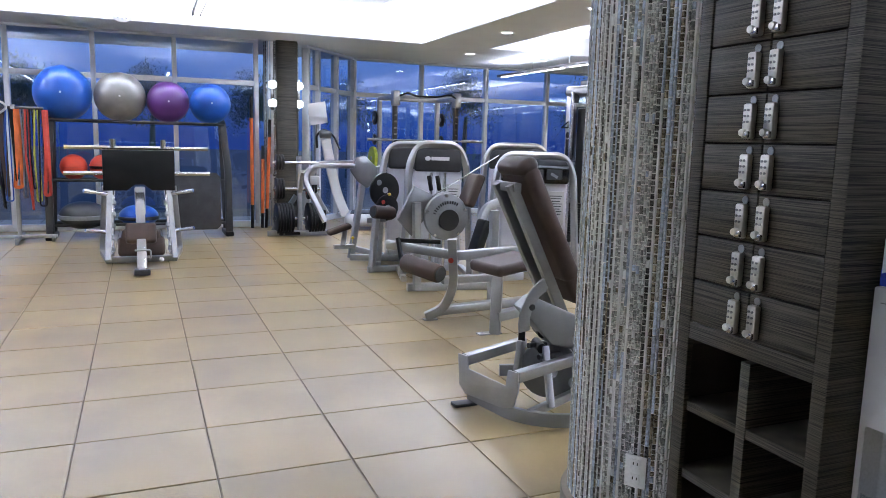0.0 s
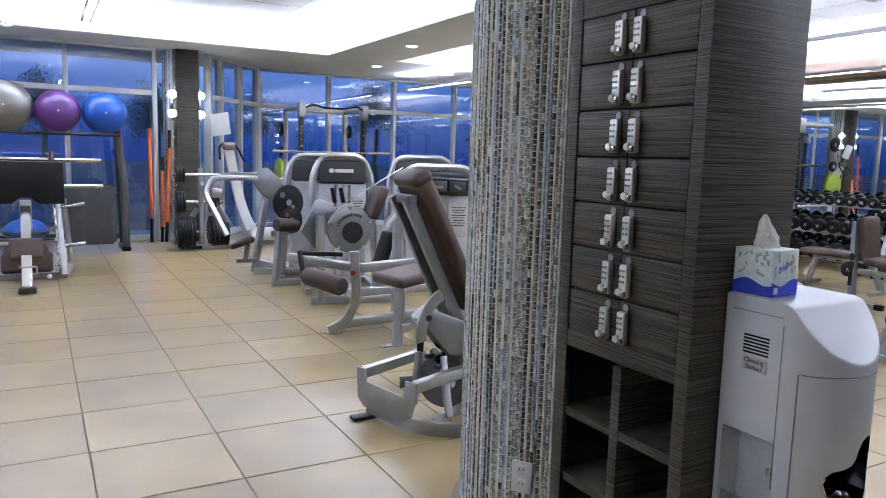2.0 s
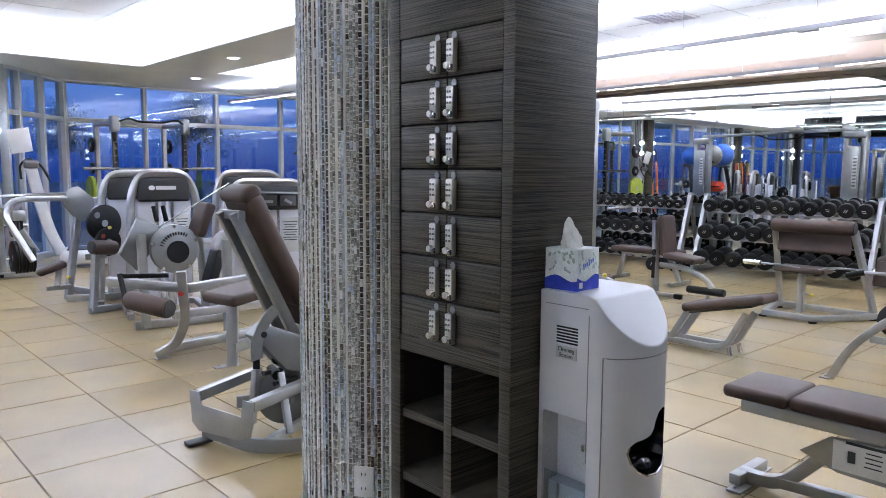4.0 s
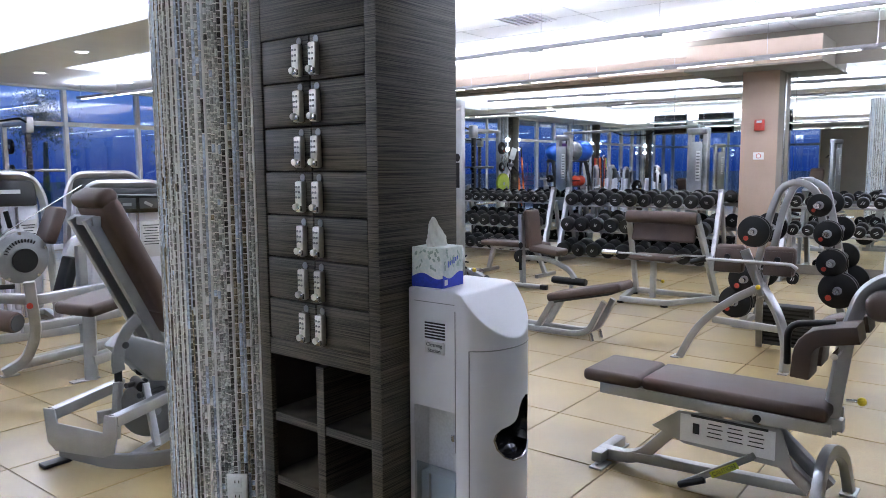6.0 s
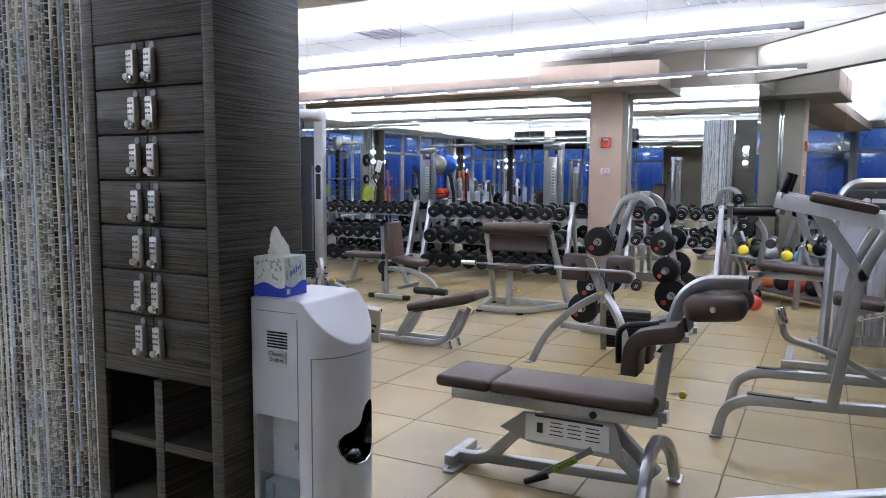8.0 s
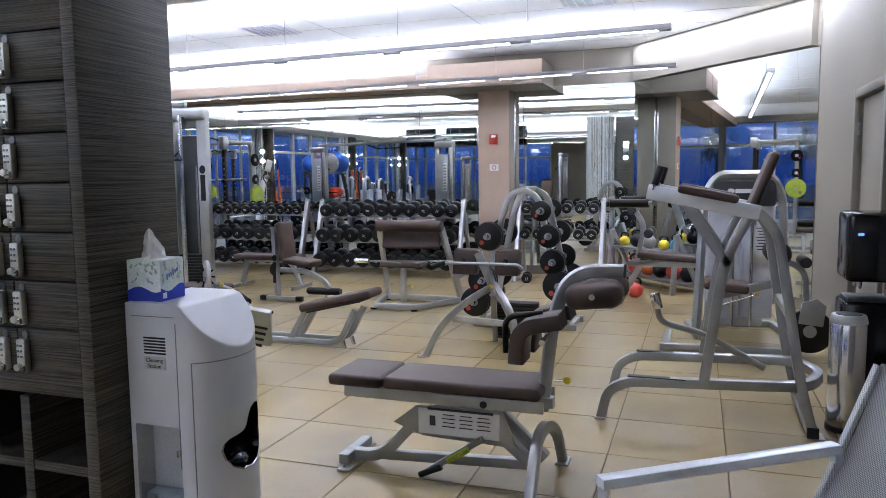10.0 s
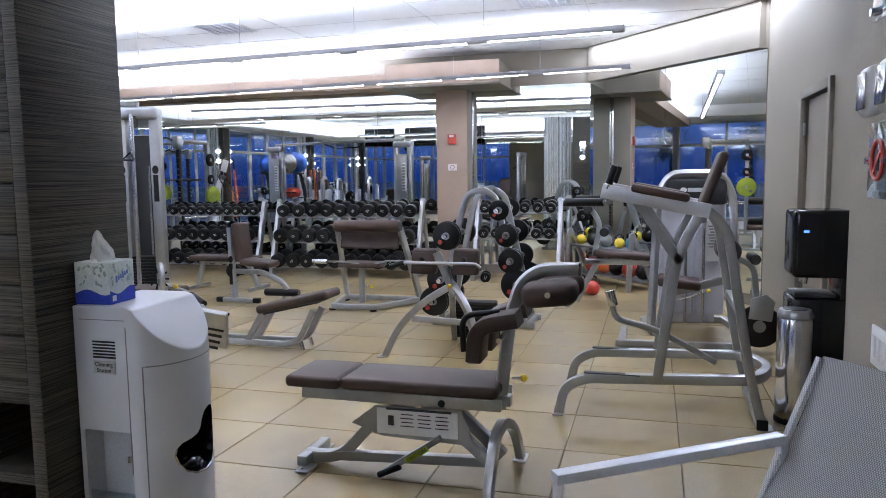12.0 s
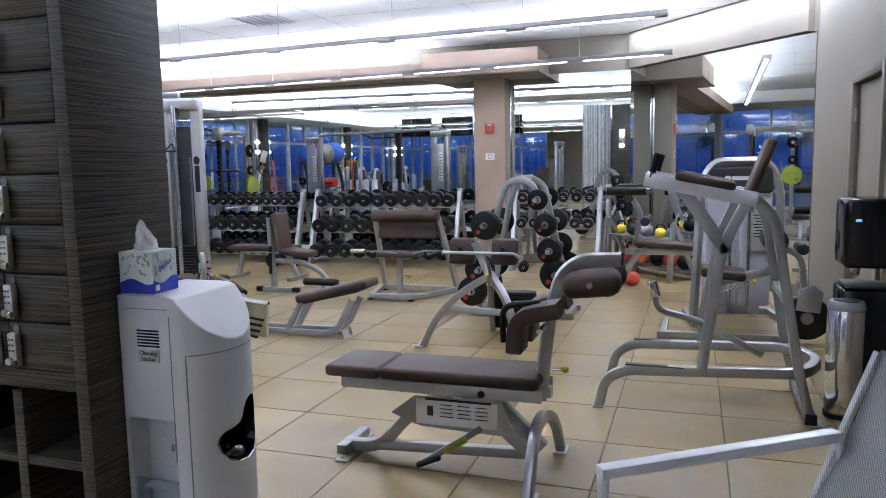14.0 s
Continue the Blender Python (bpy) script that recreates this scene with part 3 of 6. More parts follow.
out = thing("wall_outlet", "white double power outlet on the mosaic pillar", "outlet", 0, 0, 0)
oa = math.atan2(-1.186 - PY, 0.70 - PX)
om = Matrix.Translation((PX + math.cos(oa) * (PR + 0.008), PY + math.sin(oa) * (PR + 0.008), 0.36)) @ pose(0, 0, 0, 0, 0, math.degrees(oa) + 90)
out.matrix_world = om
part("plate", box((0, 0, 0), (0.075, 0.008, 0.118), 0.003), M_WHITE, out)
for z in (-0.027, 0.027):
    part("socket", box((0, -0.005, z), (0.034, 0.004, 0.038), 0.004), M_WHITE, out)
    sl = bmesh.new()
    for x in (-0.007, 0.007):
        box((x, -0.0075, z + 0.004), (0.003, 0.002, 0.01), bm=sl)
    part("slots", sl, M_BLACK, out)

# locker unit: front faces the entrance, open cubbies below
LX0, LX1, LY0, LY1 = 0.675, 1.045, -1.926, -1.378
lock = thing("locker_cabinet", "dark streaked wood locker tower with keypad locks and open cubbies", "locker", 0, 0, 0)
sh = bmesh.new()
box(((LX0 + LX1) / 2, LY0 + 0.012, CEIL / 2), (LX1 - LX0, 0.024, CEIL), 0.002, bm=sh)
box(((LX0 + LX1) / 2, LY1 - 0.012, CEIL / 2), (LX1 - LX0, 0.024, CEIL), 0.002, bm=sh)
box((LX1 - 0.01, (LY0 + LY1) / 2, CEIL / 2), (0.02, LY1 - LY0 - 0.05, CEIL), bm=sh)
part("carcass", sh, M_WOOD, lock)
yl, yr = LY1 - 0.024, LY0 + 0.024
ym = (yl + yr) / 2
ff = bmesh.new()
def front(y0, y1, z0, z1, x=LX0, d=0.02, bm=None):
    return box((x + d / 2, (y0 + y1) / 2, (z0 + z1) / 2), (d, abs(y1 - y0), z1 - z0), 0.0015, bm=bm)
front(yl + 0.022, yl - 0.026, 0.0, CEIL, LX0 - 0.001, bm=ff)
front(yr - 0.022, yr + 0.019, 0.0, CEIL, LX0 - 0.001, bm=ff)
front(yl - 0.027, yr + 0.020, 1.918, CEIL, bm=ff)
front(yl - 0.027, yr + 0.020, 0.910, 0.962, bm=ff)
front(yl - 0.027, yr + 0.020, 0.0, 0.10, bm=ff)
part("face_frame", ff, M_WOOD, lock)
part("backing", box((LX0 + 0.035, ym, 1.44), (0.01, yl - yr, 0.98)), M_WOODSHADE, lock)
zs = [0.962 + k * (1.918 - 0.962) / 7 for k in range(8)]
def keypad(parent, y, z):
    k = part("keypad_lock", box((LX0 - 0.012, y, z), (0.022, 0.032, 0.096), 0.006), M_NICKEL, parent, "brushed nickel push-button lock")
    for r in range(3):
        for c in (-0.006, 0.006):
            part("button", cyl((LX0 - 0.022, y + c, z + 0.03 - r * 0.016), (LX0 - 0.026, y + c, z + 0.03 - r * 0.016), 0.0035, seg=8), M_GREY, k)
    part("knob", cyl((LX0 - 0.02, y + 0.004, z - 0.031), (LX0 - 0.036, y + 0.004, z - 0.031), 0.0115, 0.010, 14, bevel=0.002), M_NICKEL, k)
    part("collar", box((LX0 - 0.026, y - 0.006, z - 0.036), (0.012, 0.018, 0.018), 0.003), M_CHROME, k)
    part("tag", cyl((LX0 - 0.001, y, z + 0.058), (LX0 - 0.003, y, z + 0.058), 0.011, seg=16), M_GREY, k)
for z0, z1 in zip(zs, zs[1:]):
    for s in (1, -1):
        a, b = (yl - 0.030, ym + 0.003) if s > 0 else (ym - 0.003, yr + 0.023)
        d = part("locker_door", front(a, b, z0 + 0.003, z1 - 0.003, LX0 + 0.002), M_WOOD, lock)
        keypad(d, ym + s * 0.037 + 0.003, (z0 + z1) / 2 - 0.008)
part("divider", box((LX0 + 0.18, ym, 0.49), (0.34, 0.035, 0.81), 0.002), M_WOOD, lock)
for z in (0.22, 0.468, 0.69):
    for a, b in ((yl - 0.002, ym + 0.018), (ym - 0.018, yr + 0.002)):
        part("shelf", box((LX0 + 0.185, (a + b) / 2, z), (0.345, abs(a - b), 0.03), 0.002), M_WOOD, lock)
# thin added sheets of the darkened wood paint the cubbies' shade
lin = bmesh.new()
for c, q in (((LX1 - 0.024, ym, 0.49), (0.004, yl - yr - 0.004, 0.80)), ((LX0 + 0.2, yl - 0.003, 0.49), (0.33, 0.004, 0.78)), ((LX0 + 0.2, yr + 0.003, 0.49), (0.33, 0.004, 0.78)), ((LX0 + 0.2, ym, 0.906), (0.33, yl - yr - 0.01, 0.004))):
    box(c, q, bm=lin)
part("cubby_lining", lin, M_WOODSHADE, lock)
hd = part("sign_plate", box((LX0 - 0.004, ym + 0.01, 2.08), (0.006, 0.14, 0.05), 0.001), M_WHITE, lock, "small white printed notice")

def sconce(x, y, z, rz):
    w = thing("wall_sconce", "chrome wall sconce with two glowing glass cups", "wall lamp", x, y, z, rz, "wall sconces")
    part("back_plate", box((0, -0.012, 0.02), (0.16, 0.024, 0.56), 0.01), M_CHROME, w)
    for q in (-0.14, 0.18):
        part("glass_cup", ball((0, -0.075, q), 0.07, u=20, v=12, squash=0.85), G_SCONCE, w)
    part("arm", tube([(0, 0, 0.02), (0, -0.06, 0.02)], 0.03), M_CHROME, w)

sconce(1.044, -1.65, 2.1, 90)

# ---- cleaning-wipe station and tissue box ----
def carve(bm, cuts):
    """Cuts each (bmesh, material) out of a closed body; the cut faces take that material."""
    me = bpy.data.meshes.new("body")
    bm.to_mesh(me)
    bm.free()
    me.materials.append(M_DISP)
    for cutter, material in cuts:
        cm = bpy.data.meshes.new("cutter")
        bmesh.ops.recalc_face_normals(cutter, faces=cutter.faces)
        cutter.to_mesh(cm)
        cutter.free()
        cm.materials.append(material)
        a, b = bpy.data.objects.new("body", me), bpy.data.objects.new("cutter", cm)
        scene.collection.objects.link(a)
        scene.collection.objects.link(b)
        mod = a.modifiers.new("cut", "BOOLEAN")
        mod.operation, mod.object, mod.solver, mod.material_mode = "DIFFERENCE", b, "EXACT", "TRANSFER"
        me = bpy.data.meshes.new_from_object(a.evaluated_get(bpy.context.evaluated_depsgraph_get()))
        bpy.data.objects.remove(a)
        bpy.data.objects.remove(b)
    return me


def dispenser(x, y):
    d = thing("wipe_dispenser", "tall silver plastic cleaning station with a dark wipe opening", "dispenser", x, y, 0)
    W, YS, B, TOP = 0.29, -0.193, 0.102, 1.166
    def skin(a, z, off=0.0):
        """A point of the rounded front at angle a (180 the near side, 270 the middle of the front)."""
        r = radians(a)
        return (W / 2 + (W / 2 + off) * math.cos(r), YS + (B + off) * math.sin(r), z)
    bm = bmesh.new()
    plan = [(W, 0.0), (0.0, 0.0), (0.0, YS * 0.5)] + [skin(180 + 6 * q, 0)[:2] for q in range(31)] + [(W, YS * 0.5)]
    lo = [bm.verts.new((px, py, 0.02)) for px, py in plan]
    hi = [bm.verts.new((px, py, TOP)) for px, py in plan]
    bm.faces.new(lo)
    bm.faces.new(hi)
    for q in range(len(plan)):
        bm.faces.new((lo[q], lo[(q + 1) % len(plan)], hi[(q + 1) % len(plan)], hi[q]))
    bmesh.ops.recalc_face_normals(bm, faces=bm.faces)
    # the sloping top: two cuts, so that the crease is soft
    for point, normal in (((0, -0.165, TOP), (0, -0.30, 1)), ((0, -0.195, TOP - 0.014), (0, -1.25, 1))):
        cut = bmesh.ops.bisect_plane(bm, geom=bm.verts[:] + bm.edges[:] + bm.faces[:], plane_co=point, plane_no=normal, clear_outer=True)
        rim = [e for e in cut["geom_cut"] if isinstance(e, bmesh.types.BMEdge)]
        bmesh.ops.edgenet_fill(bm, edges=rim)
    bmesh.ops.remove_doubles(bm, verts=bm.verts[:], dist=0.0005)
    bmesh.ops.recalc_face_normals(bm, faces=bm.faces)
    sharp = [e for e in bm.edges if len(e.link_faces) == 2 and e.calc_face_angle() > 0.5 and min(v.co.z for v in e.verts) > 0.03]
    bmesh.ops.bevel(bm, geom=sharp, offset=0.016, segments=4, profile=0.5, affect="EDGES", clamp_overlap=True)
    niche = box((0.015, -0.095, 0.52), (0.11, 0.158, 0.58), 0.006)
    boot = [(0.052, 0.735), (0.058, 0.752), (0.075, 0.765), (0.105, 0.769), (0.130, 0.776), (0.144, 0.790), (0.152, 0.812), (0.168, 0.832), (0.195, 0.840), (0.226, 0.832), (0.240, 0.815), (0.242, 0.800), (0.246, 0.760), (0.244, 0.715), (0.232, 0.685), (0.205, 0.664), (0.165, 0.655), (0.120, 0.660), (0.085, 0.678), (0.062, 0.705)]
    hole = prism(boot, 0.20, "y", YS - B - 0.05)
    me = carve(bm, [(niche, M_DISPIN), (hole, M_GLOSSK)])
    body = new("body", me)
    body.parent = d
    for p in me.polygons:
        p.use_smooth = True
    me.set_sharp_from_angle(angle=radians(28))
    part("foot", box((W / 2, -0.15, 0.011), (W - 0.06, 0.24, 0.022), 0.004), M_DARKG, d)
    seam = [skin(194, 0.04, 0.0005)] + [skin(194, 0.6, 0.0005)] + [skin(a, 1.0, 0.0005) for a in range(194, 348, 7)]
    part("seam", tube(seam, 0.0035, None, seg=6), M_GREY, d)
    part("panel_joint", box((-0.0002, -0.172, 0.90), (0.002, 0.0025, 0.42)), M_GREY, d)
    part("panel_joint", box((-0.0002, -0.095, 1.128), (0.002, 0.15, 0.0022)), M_GREY, d)
    for k in range(6):
        part("vent_slot", box((-0.0005, -0.098, 1.066 - k * 0.0088), (0.003, 0.075, 0.0052), 0.001), M_BLACK, d, "black vent slot")
    part("nameplate", box((-0.002, -0.098, 0.994), (0.004, 0.072, 0.036), 0.001), M_SIGN, d)
    words("lettering", "Cleaning\nStation", 0.017, pose(-0.0045, -0.098, 0.994, 90, 0, -90), M_DARKG, d)
    part("bottle_rack", box((0.036, -0.095, 0.42), (0.05, 0.13, 0.36), 0.006), M_DISPIN, d)
    part("clear_cover", box((0.006, -0.095, 0.45), (0.004, 0.150, 0.36), 0.001), M_CLEAR, d, "clear plastic cover")
    part("cover_pin", cyl((0.004, -0.072, 0.60), (0.004, -0.072, 0.50), 0.004, seg=10), M_GREY, d)
    part("latch", box((-0.003, -0.166, 0.735), (0.008, 0.010, 0.020), 0.002), M_CHROME, d)
    part("wipe", prism([(0.152, 0.765), (0.150, 0.795), (0.162, 0.818), (0.184, 0.822), (0.194, 0.795), (0.182, 0.765)], 0.012, "y", YS - 0.045, 0.004), M_WHITE, d, "white wipe pulled through")
    part("bowl", ball((0.16, YS - 0.025, 0.668), 0.058, u=24, v=12, squash=0.55), M_GLOSSK, d, "gloss black catch bowl")
    lip = [(bx, (YS - B * math.sqrt(max(0.02, 1 - ((bx - W / 2) / (W / 2)) ** 2))) - 0.0006, bz) for bx, bz in boot[14:] + boot[:2]]
    part("lip", tube(lip, 0.006, None, seg=8), M_CHROME, d, "bright rim round the opening")
    return d

dispenser(0.79, -1.937)

tb = thing("tissue_box", "cube tissue box, pale leafy pattern over a wavy blue band", "tissue box", 0.856, -1.995, 1.1665, 4)
TS = 0.110
part("carton", box((0, 0, 0.060), (TS, TS, 0.120), 0.002), M_CARD, tb)
for q in range(4):
    wave = [(-TS / 2, 0.002)] + [(TS / 2, 0.002)] + [(TS / 2 - TS * k / 12, 0.036 + 0.008 * math.sin(k * 0.52 + 0.6 + q * 3.14)) for k in range(13)]
    bb_ = part("blue_band", prism(wave, 0.0012, "y", -TS / 2 - 0.0010), M_BLUEK, tb, "deep blue wavy printed band")
    bb_.matrix_local = pose(0, 0, 0, 0, 0, 90 * q)
mark = bmesh.new()
for k in range(6):
    box((-0.026 + k * 0.010, 0, 0), (0.006, 0.001, 0.018 if k % 3 == 0 else 0.011), bm=mark, rot=(0, 12, 0))
lb = part("logo_bar", mark, M_BLUEP, tb, "pale blue brand mark")
lb.matrix_local = pose(0, -TS / 2 - 0.0008, 0.078, 0, -18, 0)
part("white_flash", box((-TS / 2 + 0.016, -TS / 2 - 0.0016, 0.018), (0.016, 0.001, 0.016)), M_WHITE, tb)
rnd = random.Random(21)
for q in (0, 3):
    leaves = bmesh.new()
    for k in range(16):
        cx, cz = rnd.uniform(-0.045, 0.045), rnd.uniform(0.056, 0.112)
        box((cx, -TS / 2 - 0.0006, cz), (rnd.uniform(0.004, 0.008), 0.0008, rnd.uniform(0.010, 0.017)), 0.0003, (0, rnd.uniform(-70, 70), 0), bm=leaves, seg=1)
    lv = part("leaf_print", leaves, M_LEAFP, tb, "grey-green printed leaves")
    lv.matrix_local = pose(0, 0, 0, 0, 0, 90 * q)
bm = bmesh.new()
rings = []
for i in range(11):
    t = i / 10
    half = 0.036 * (1 - t) ** 0.5 + 0.006
    ring = []
    for k in range(28):
        a = 2 * math.pi * k / 28
        fold = 1 + 0.16 * math.sin(5 * a + 1.1 * i) * (1 - 0.4 * t) + 0.07 * math.sin(9 * a - 0.8 * i)
        ring.append(bm.verts.new((math.cos(a) * half * fold - 0.020 * t + 0.006 * math.sin(2.4 * t), math.sin(a) * (0.020 + 0.008 * math.sin(3 * t)) * fold * (1 - 0.5 * t), 0.118 + 0.074 * t * (1 - 0.22 * math.cos(a)))))
    rings.append(ring)
for ra, rb in zip(rings, rings[1:]):
    for k in range(28):
        bm.faces.new((ra[k], ra[(k + 1) % 28], rb[(k + 1) % 28], rb[k]))
bm.faces.new(rings[-1])
part("tissue", bm, M_TISSUE, tb, "crumpled white tissue")

# ---- machines: shared pieces ----
def st(parent, *lines, w=0.055, h=0.055, r=0.08, material=None, name="frame_tube", label=""):
    """Frame tubes, each one a part."""
    for pts in lines:
        part(name, tube(pts, w, h, r), material or M_STEEL, parent, label)


def pad(parent, c, s, rot=(0, 0, 0), name="pad", bevel=0.028, material=None):
    p = part(name, box(c, s, bevel, rot, seg=4), material or M_VINYL, parent)
    return p


def roller(parent, p0, p1, r, material=None, name="roller_pad"):
    part(name, cyl(p0, p1, r, seg=24, bevel=min(0.02, r * 0.3)), material or M_VINYL, parent)
    a, b = Vector(p0), Vector(p1)
    d = (b - a).normalized()
    for e, s in ((a, -1), (b, 1)):
        part("end_cap", cyl(e + d * s * 0.001, e + d * s * 0.008, r * 0.8, seg=24), M_DARKG, parent)


def grip(parent, p0, p1, r=0.02):
    part("grip", cyl(p0, p1, r, seg=14, bevel=0.005), M_BLACK, parent)


def foot(parent, x, y, w=0.12, d=0.07):
    part("foot_plate", box((x, y, 0.006), (w, d, 0.012), 0.004), M_STEEL, parent)
    for s in (-1, 1):
        part("bolt", cyl((x + s * w * 0.32, y, 0.012), (x + s * w * 0.32, y, 0.02), 0.009, seg=6), M_CHROME, parent)


def knob(parent, p0, p1):
    part("pull_pin", cyl(p0, p1, 0.008, seg=10), M_CHROME, parent)
    part("knob", ball(p1, 0.019, u=14, v=8), M_YELLOW, parent, "yellow adjusting knob")


def plate_disc(parent, p, axis, r, t=0.035, material=None, name="weight_plate"):
    """A weight plate with a raised rim and steel hub."""
    p, d = Vector(p), Vector(axis).normalized()
    bm = cyl(p - d * t / 2, p + d * t / 2, r, seg=32, bevel=0.006)
    pl = part(name, bm, material or M_BLACK, parent)
    part("hub", cyl(p - d * (t / 2 + 0.004), p + d * (t / 2 + 0.004), 0.036, seg=20), M_STEEL, pl)
    bm = bmesh.new()
    side = d.orthogonal().normalized()
    up = d.cross(side)
    c = p - d * (t / 2 + 0.001) - up * r * 0.62
    cyl(c, c - d * 0.002, r * 0.17, seg=10, bm=bm)
    part("mark", bm, M_RED if r < 0.2 and material is None else M_GREY, pl)
    return pl


# ---- flat bench with leg hold-down ----
def flat_bench():
    b = thing("weight_bench", "brown padded adjustable weight bench on silver legs", "bench", 2.55, -2.3, 0)
    X, Y = 2.55, -2.3
    L = lambda x, y, z: (x - X, y - Y, z)
    pad(b, L(2.625, -2.392, 0.470), (0.345, 0.816, 0.062), name="back_pad", bevel=0.024)
    pad(b, L(2.62, -1.832, 0.470), (0.365, 0.300, 0.062), name="seat_pad", bevel=0.024)
    st(b, [L(2.60, -1.76, 0.405), L(2.60, -2.84, 0.405)], w=0.06, h=0.055)
    part("side_rail", box(L(2.475, -2.29, 0.410), (0.018, 1.05, 0.056), 0.004), M_STEEL, b)
    part("side_rail", box(L(2.76, -2.29, 0.410), (0.018, 1.05, 0.056), 0.004), M_STEEL, b)
    part("pivot", cyl(L(2.460, -2.52, 0.405), L(2.775, -2.52, 0.405), 0.018, seg=16), M_BLACK, b)
    st(b, [L(2.55, -1.74, 0.045), L(2.56, -1.94, 0.045), L(2.57, -2.14, 0.27), L(2.57, -2.34, 0.37)], w=0.06, h=0.06, r=0.12)
    part("front_foot", box(L(2.60, -1.76, 0.045), (0.30, 0.06, 0.055), 0.01), M_STEEL, b)
    foot(b, *L(2.46, -1.78, 0)[:2])
    foot(b, *L(2.75, -1.75, 0)[:2])
    st(b, [L(2.55, -1.92, 0.06), L(2.55, -2.72, 0.10)], w=0.05, h=0.05)
    st(b, [L(2.52, -2.42, 0.39), L(2.52, -2.74, 0.12)], [L(2.60, -2.50, 0.39), L(2.60, -2.80, 0.12)], w=0.05, h=0.06)
    st(b, [L(2.26, -2.79, 0.0), L(2.33, -2.80, 0.20), L(2.46, -2.79, 0.27), L(2.66, -2.79, 0.27), L(2.79, -2.82, 0.20), L(2.87, -2.84, 0.0)], w=0.045, h=0.055, r=0.09)
    foot(b, *L(2.26, -2.80, 0)[:2])
    foot(b, *L(2.87, -2.84, 0)[:2])
    sg = part("instruction_plate", prism([(-2.04 - Y, 0.27), (-2.17 - Y, 0.37), (-2.62 - Y, 0.375), (-2.68 - Y, 0.20), (-2.2 - Y, 0.215)], 0.006, "x", 2.47 - X), M_STEEL, b)
    part("label_panel", box(L(2.466, -2.39, 0.295), (0.002, 0.42, 0.13)), M_WHITE, sg, "white instruction label with small print")
    bars = bmesh.new()
    for i in range(3):
        for k in range(4):
            box(L(2.464, -2.34 - i * 0.09, 0.335 - k * 0.02), (0.001, 0.06 + 0.01 * (k % 2), 0.005), bm=bars)
    box(L(2.464, -2.40, 0.36), (0.001, 0.34, 0.012), bm=bars)
    box(L(2.464, -2.255, 0.30), (0.001, 0.03, 0.05), bm=bars)
    part("print", bars, M_DARKG, sg)
    st(b, [L(2.46, -2.20, 0.02), L(2.44, -2.52, 0.24)], w=0.03, h=0.03, material=M_GREY, name="adjusting_bar")
    grip(b, L(2.44, -2.19, 0.02), L(2.44, -2.31, 0.075), 0.016)
    cs = part("caution_label", box(L(2.423, -2.40, 0.15), (0.002, 0.14, 0.03), rot=(-34, 0, 0)), M_LIME, b)
    words("lettering", "CAUTION", 0.026, pose(*L(2.4205, -2.40, 0.15)) @ pose(0, 0, 0, -34, 0, 0) @ pose(0, 0, 0, 90, 0, -90), M_BLACK, b)
    st(b, [L(2.60, -2.78, 0.36), L(2.62, -2.83, 0.80), L(2.64, -2.88, 0.98), L(2.66, -2.97, 1.05), L(2.68, -3.16, 1.055)], w=0.05, h=0.06, r=0.13)
    part("end_cap", box(L(2.68, -3.165, 1.055), (0.053, 0.012, 0.063), 0.003), M_DARKG, b)
    knob(b, L(2.62, -2.84, 0.51), L(2.62, -2.90, 0.515))
    pad(b, L(2.62, -3.03, 0.945), (0.20, 0.27, 0.125), (-6, 0, 0), "shin_pad", 0.055)
    pad(b, L(2.80, -3.05, 0.955), (0.12, 0.25, 0.125), (-6, 0, 0), "shin_pad", 0.055)
    for x in (2.50, 2.76):
        part("thigh_pad", tube([L(x, -2.69, 0.63), L(x, -2.70, 0.80), L(x, -2.90, 0.84)], 0.17, 0.075, 0.11), M_VINYL, b)
    part("pad_axle", cyl(L(2.40, -2.82, 0.745), L(2.84, -2.82, 0.745), 0.014), M_CHROME, b)
    part("pad_axle", cyl(L(2.44, -3.04, 0.96), L(2.90, -3.04, 0.96), 0.014), M_CHROME, b)
    part("grip", tube([L(2.52, -2.62, 0.66), L(2.50, -2.62, 0.84), L(2.53, -2.80, 0.86)], 0.03, None, 0.06), M_BLACK, b)

flat_bench()


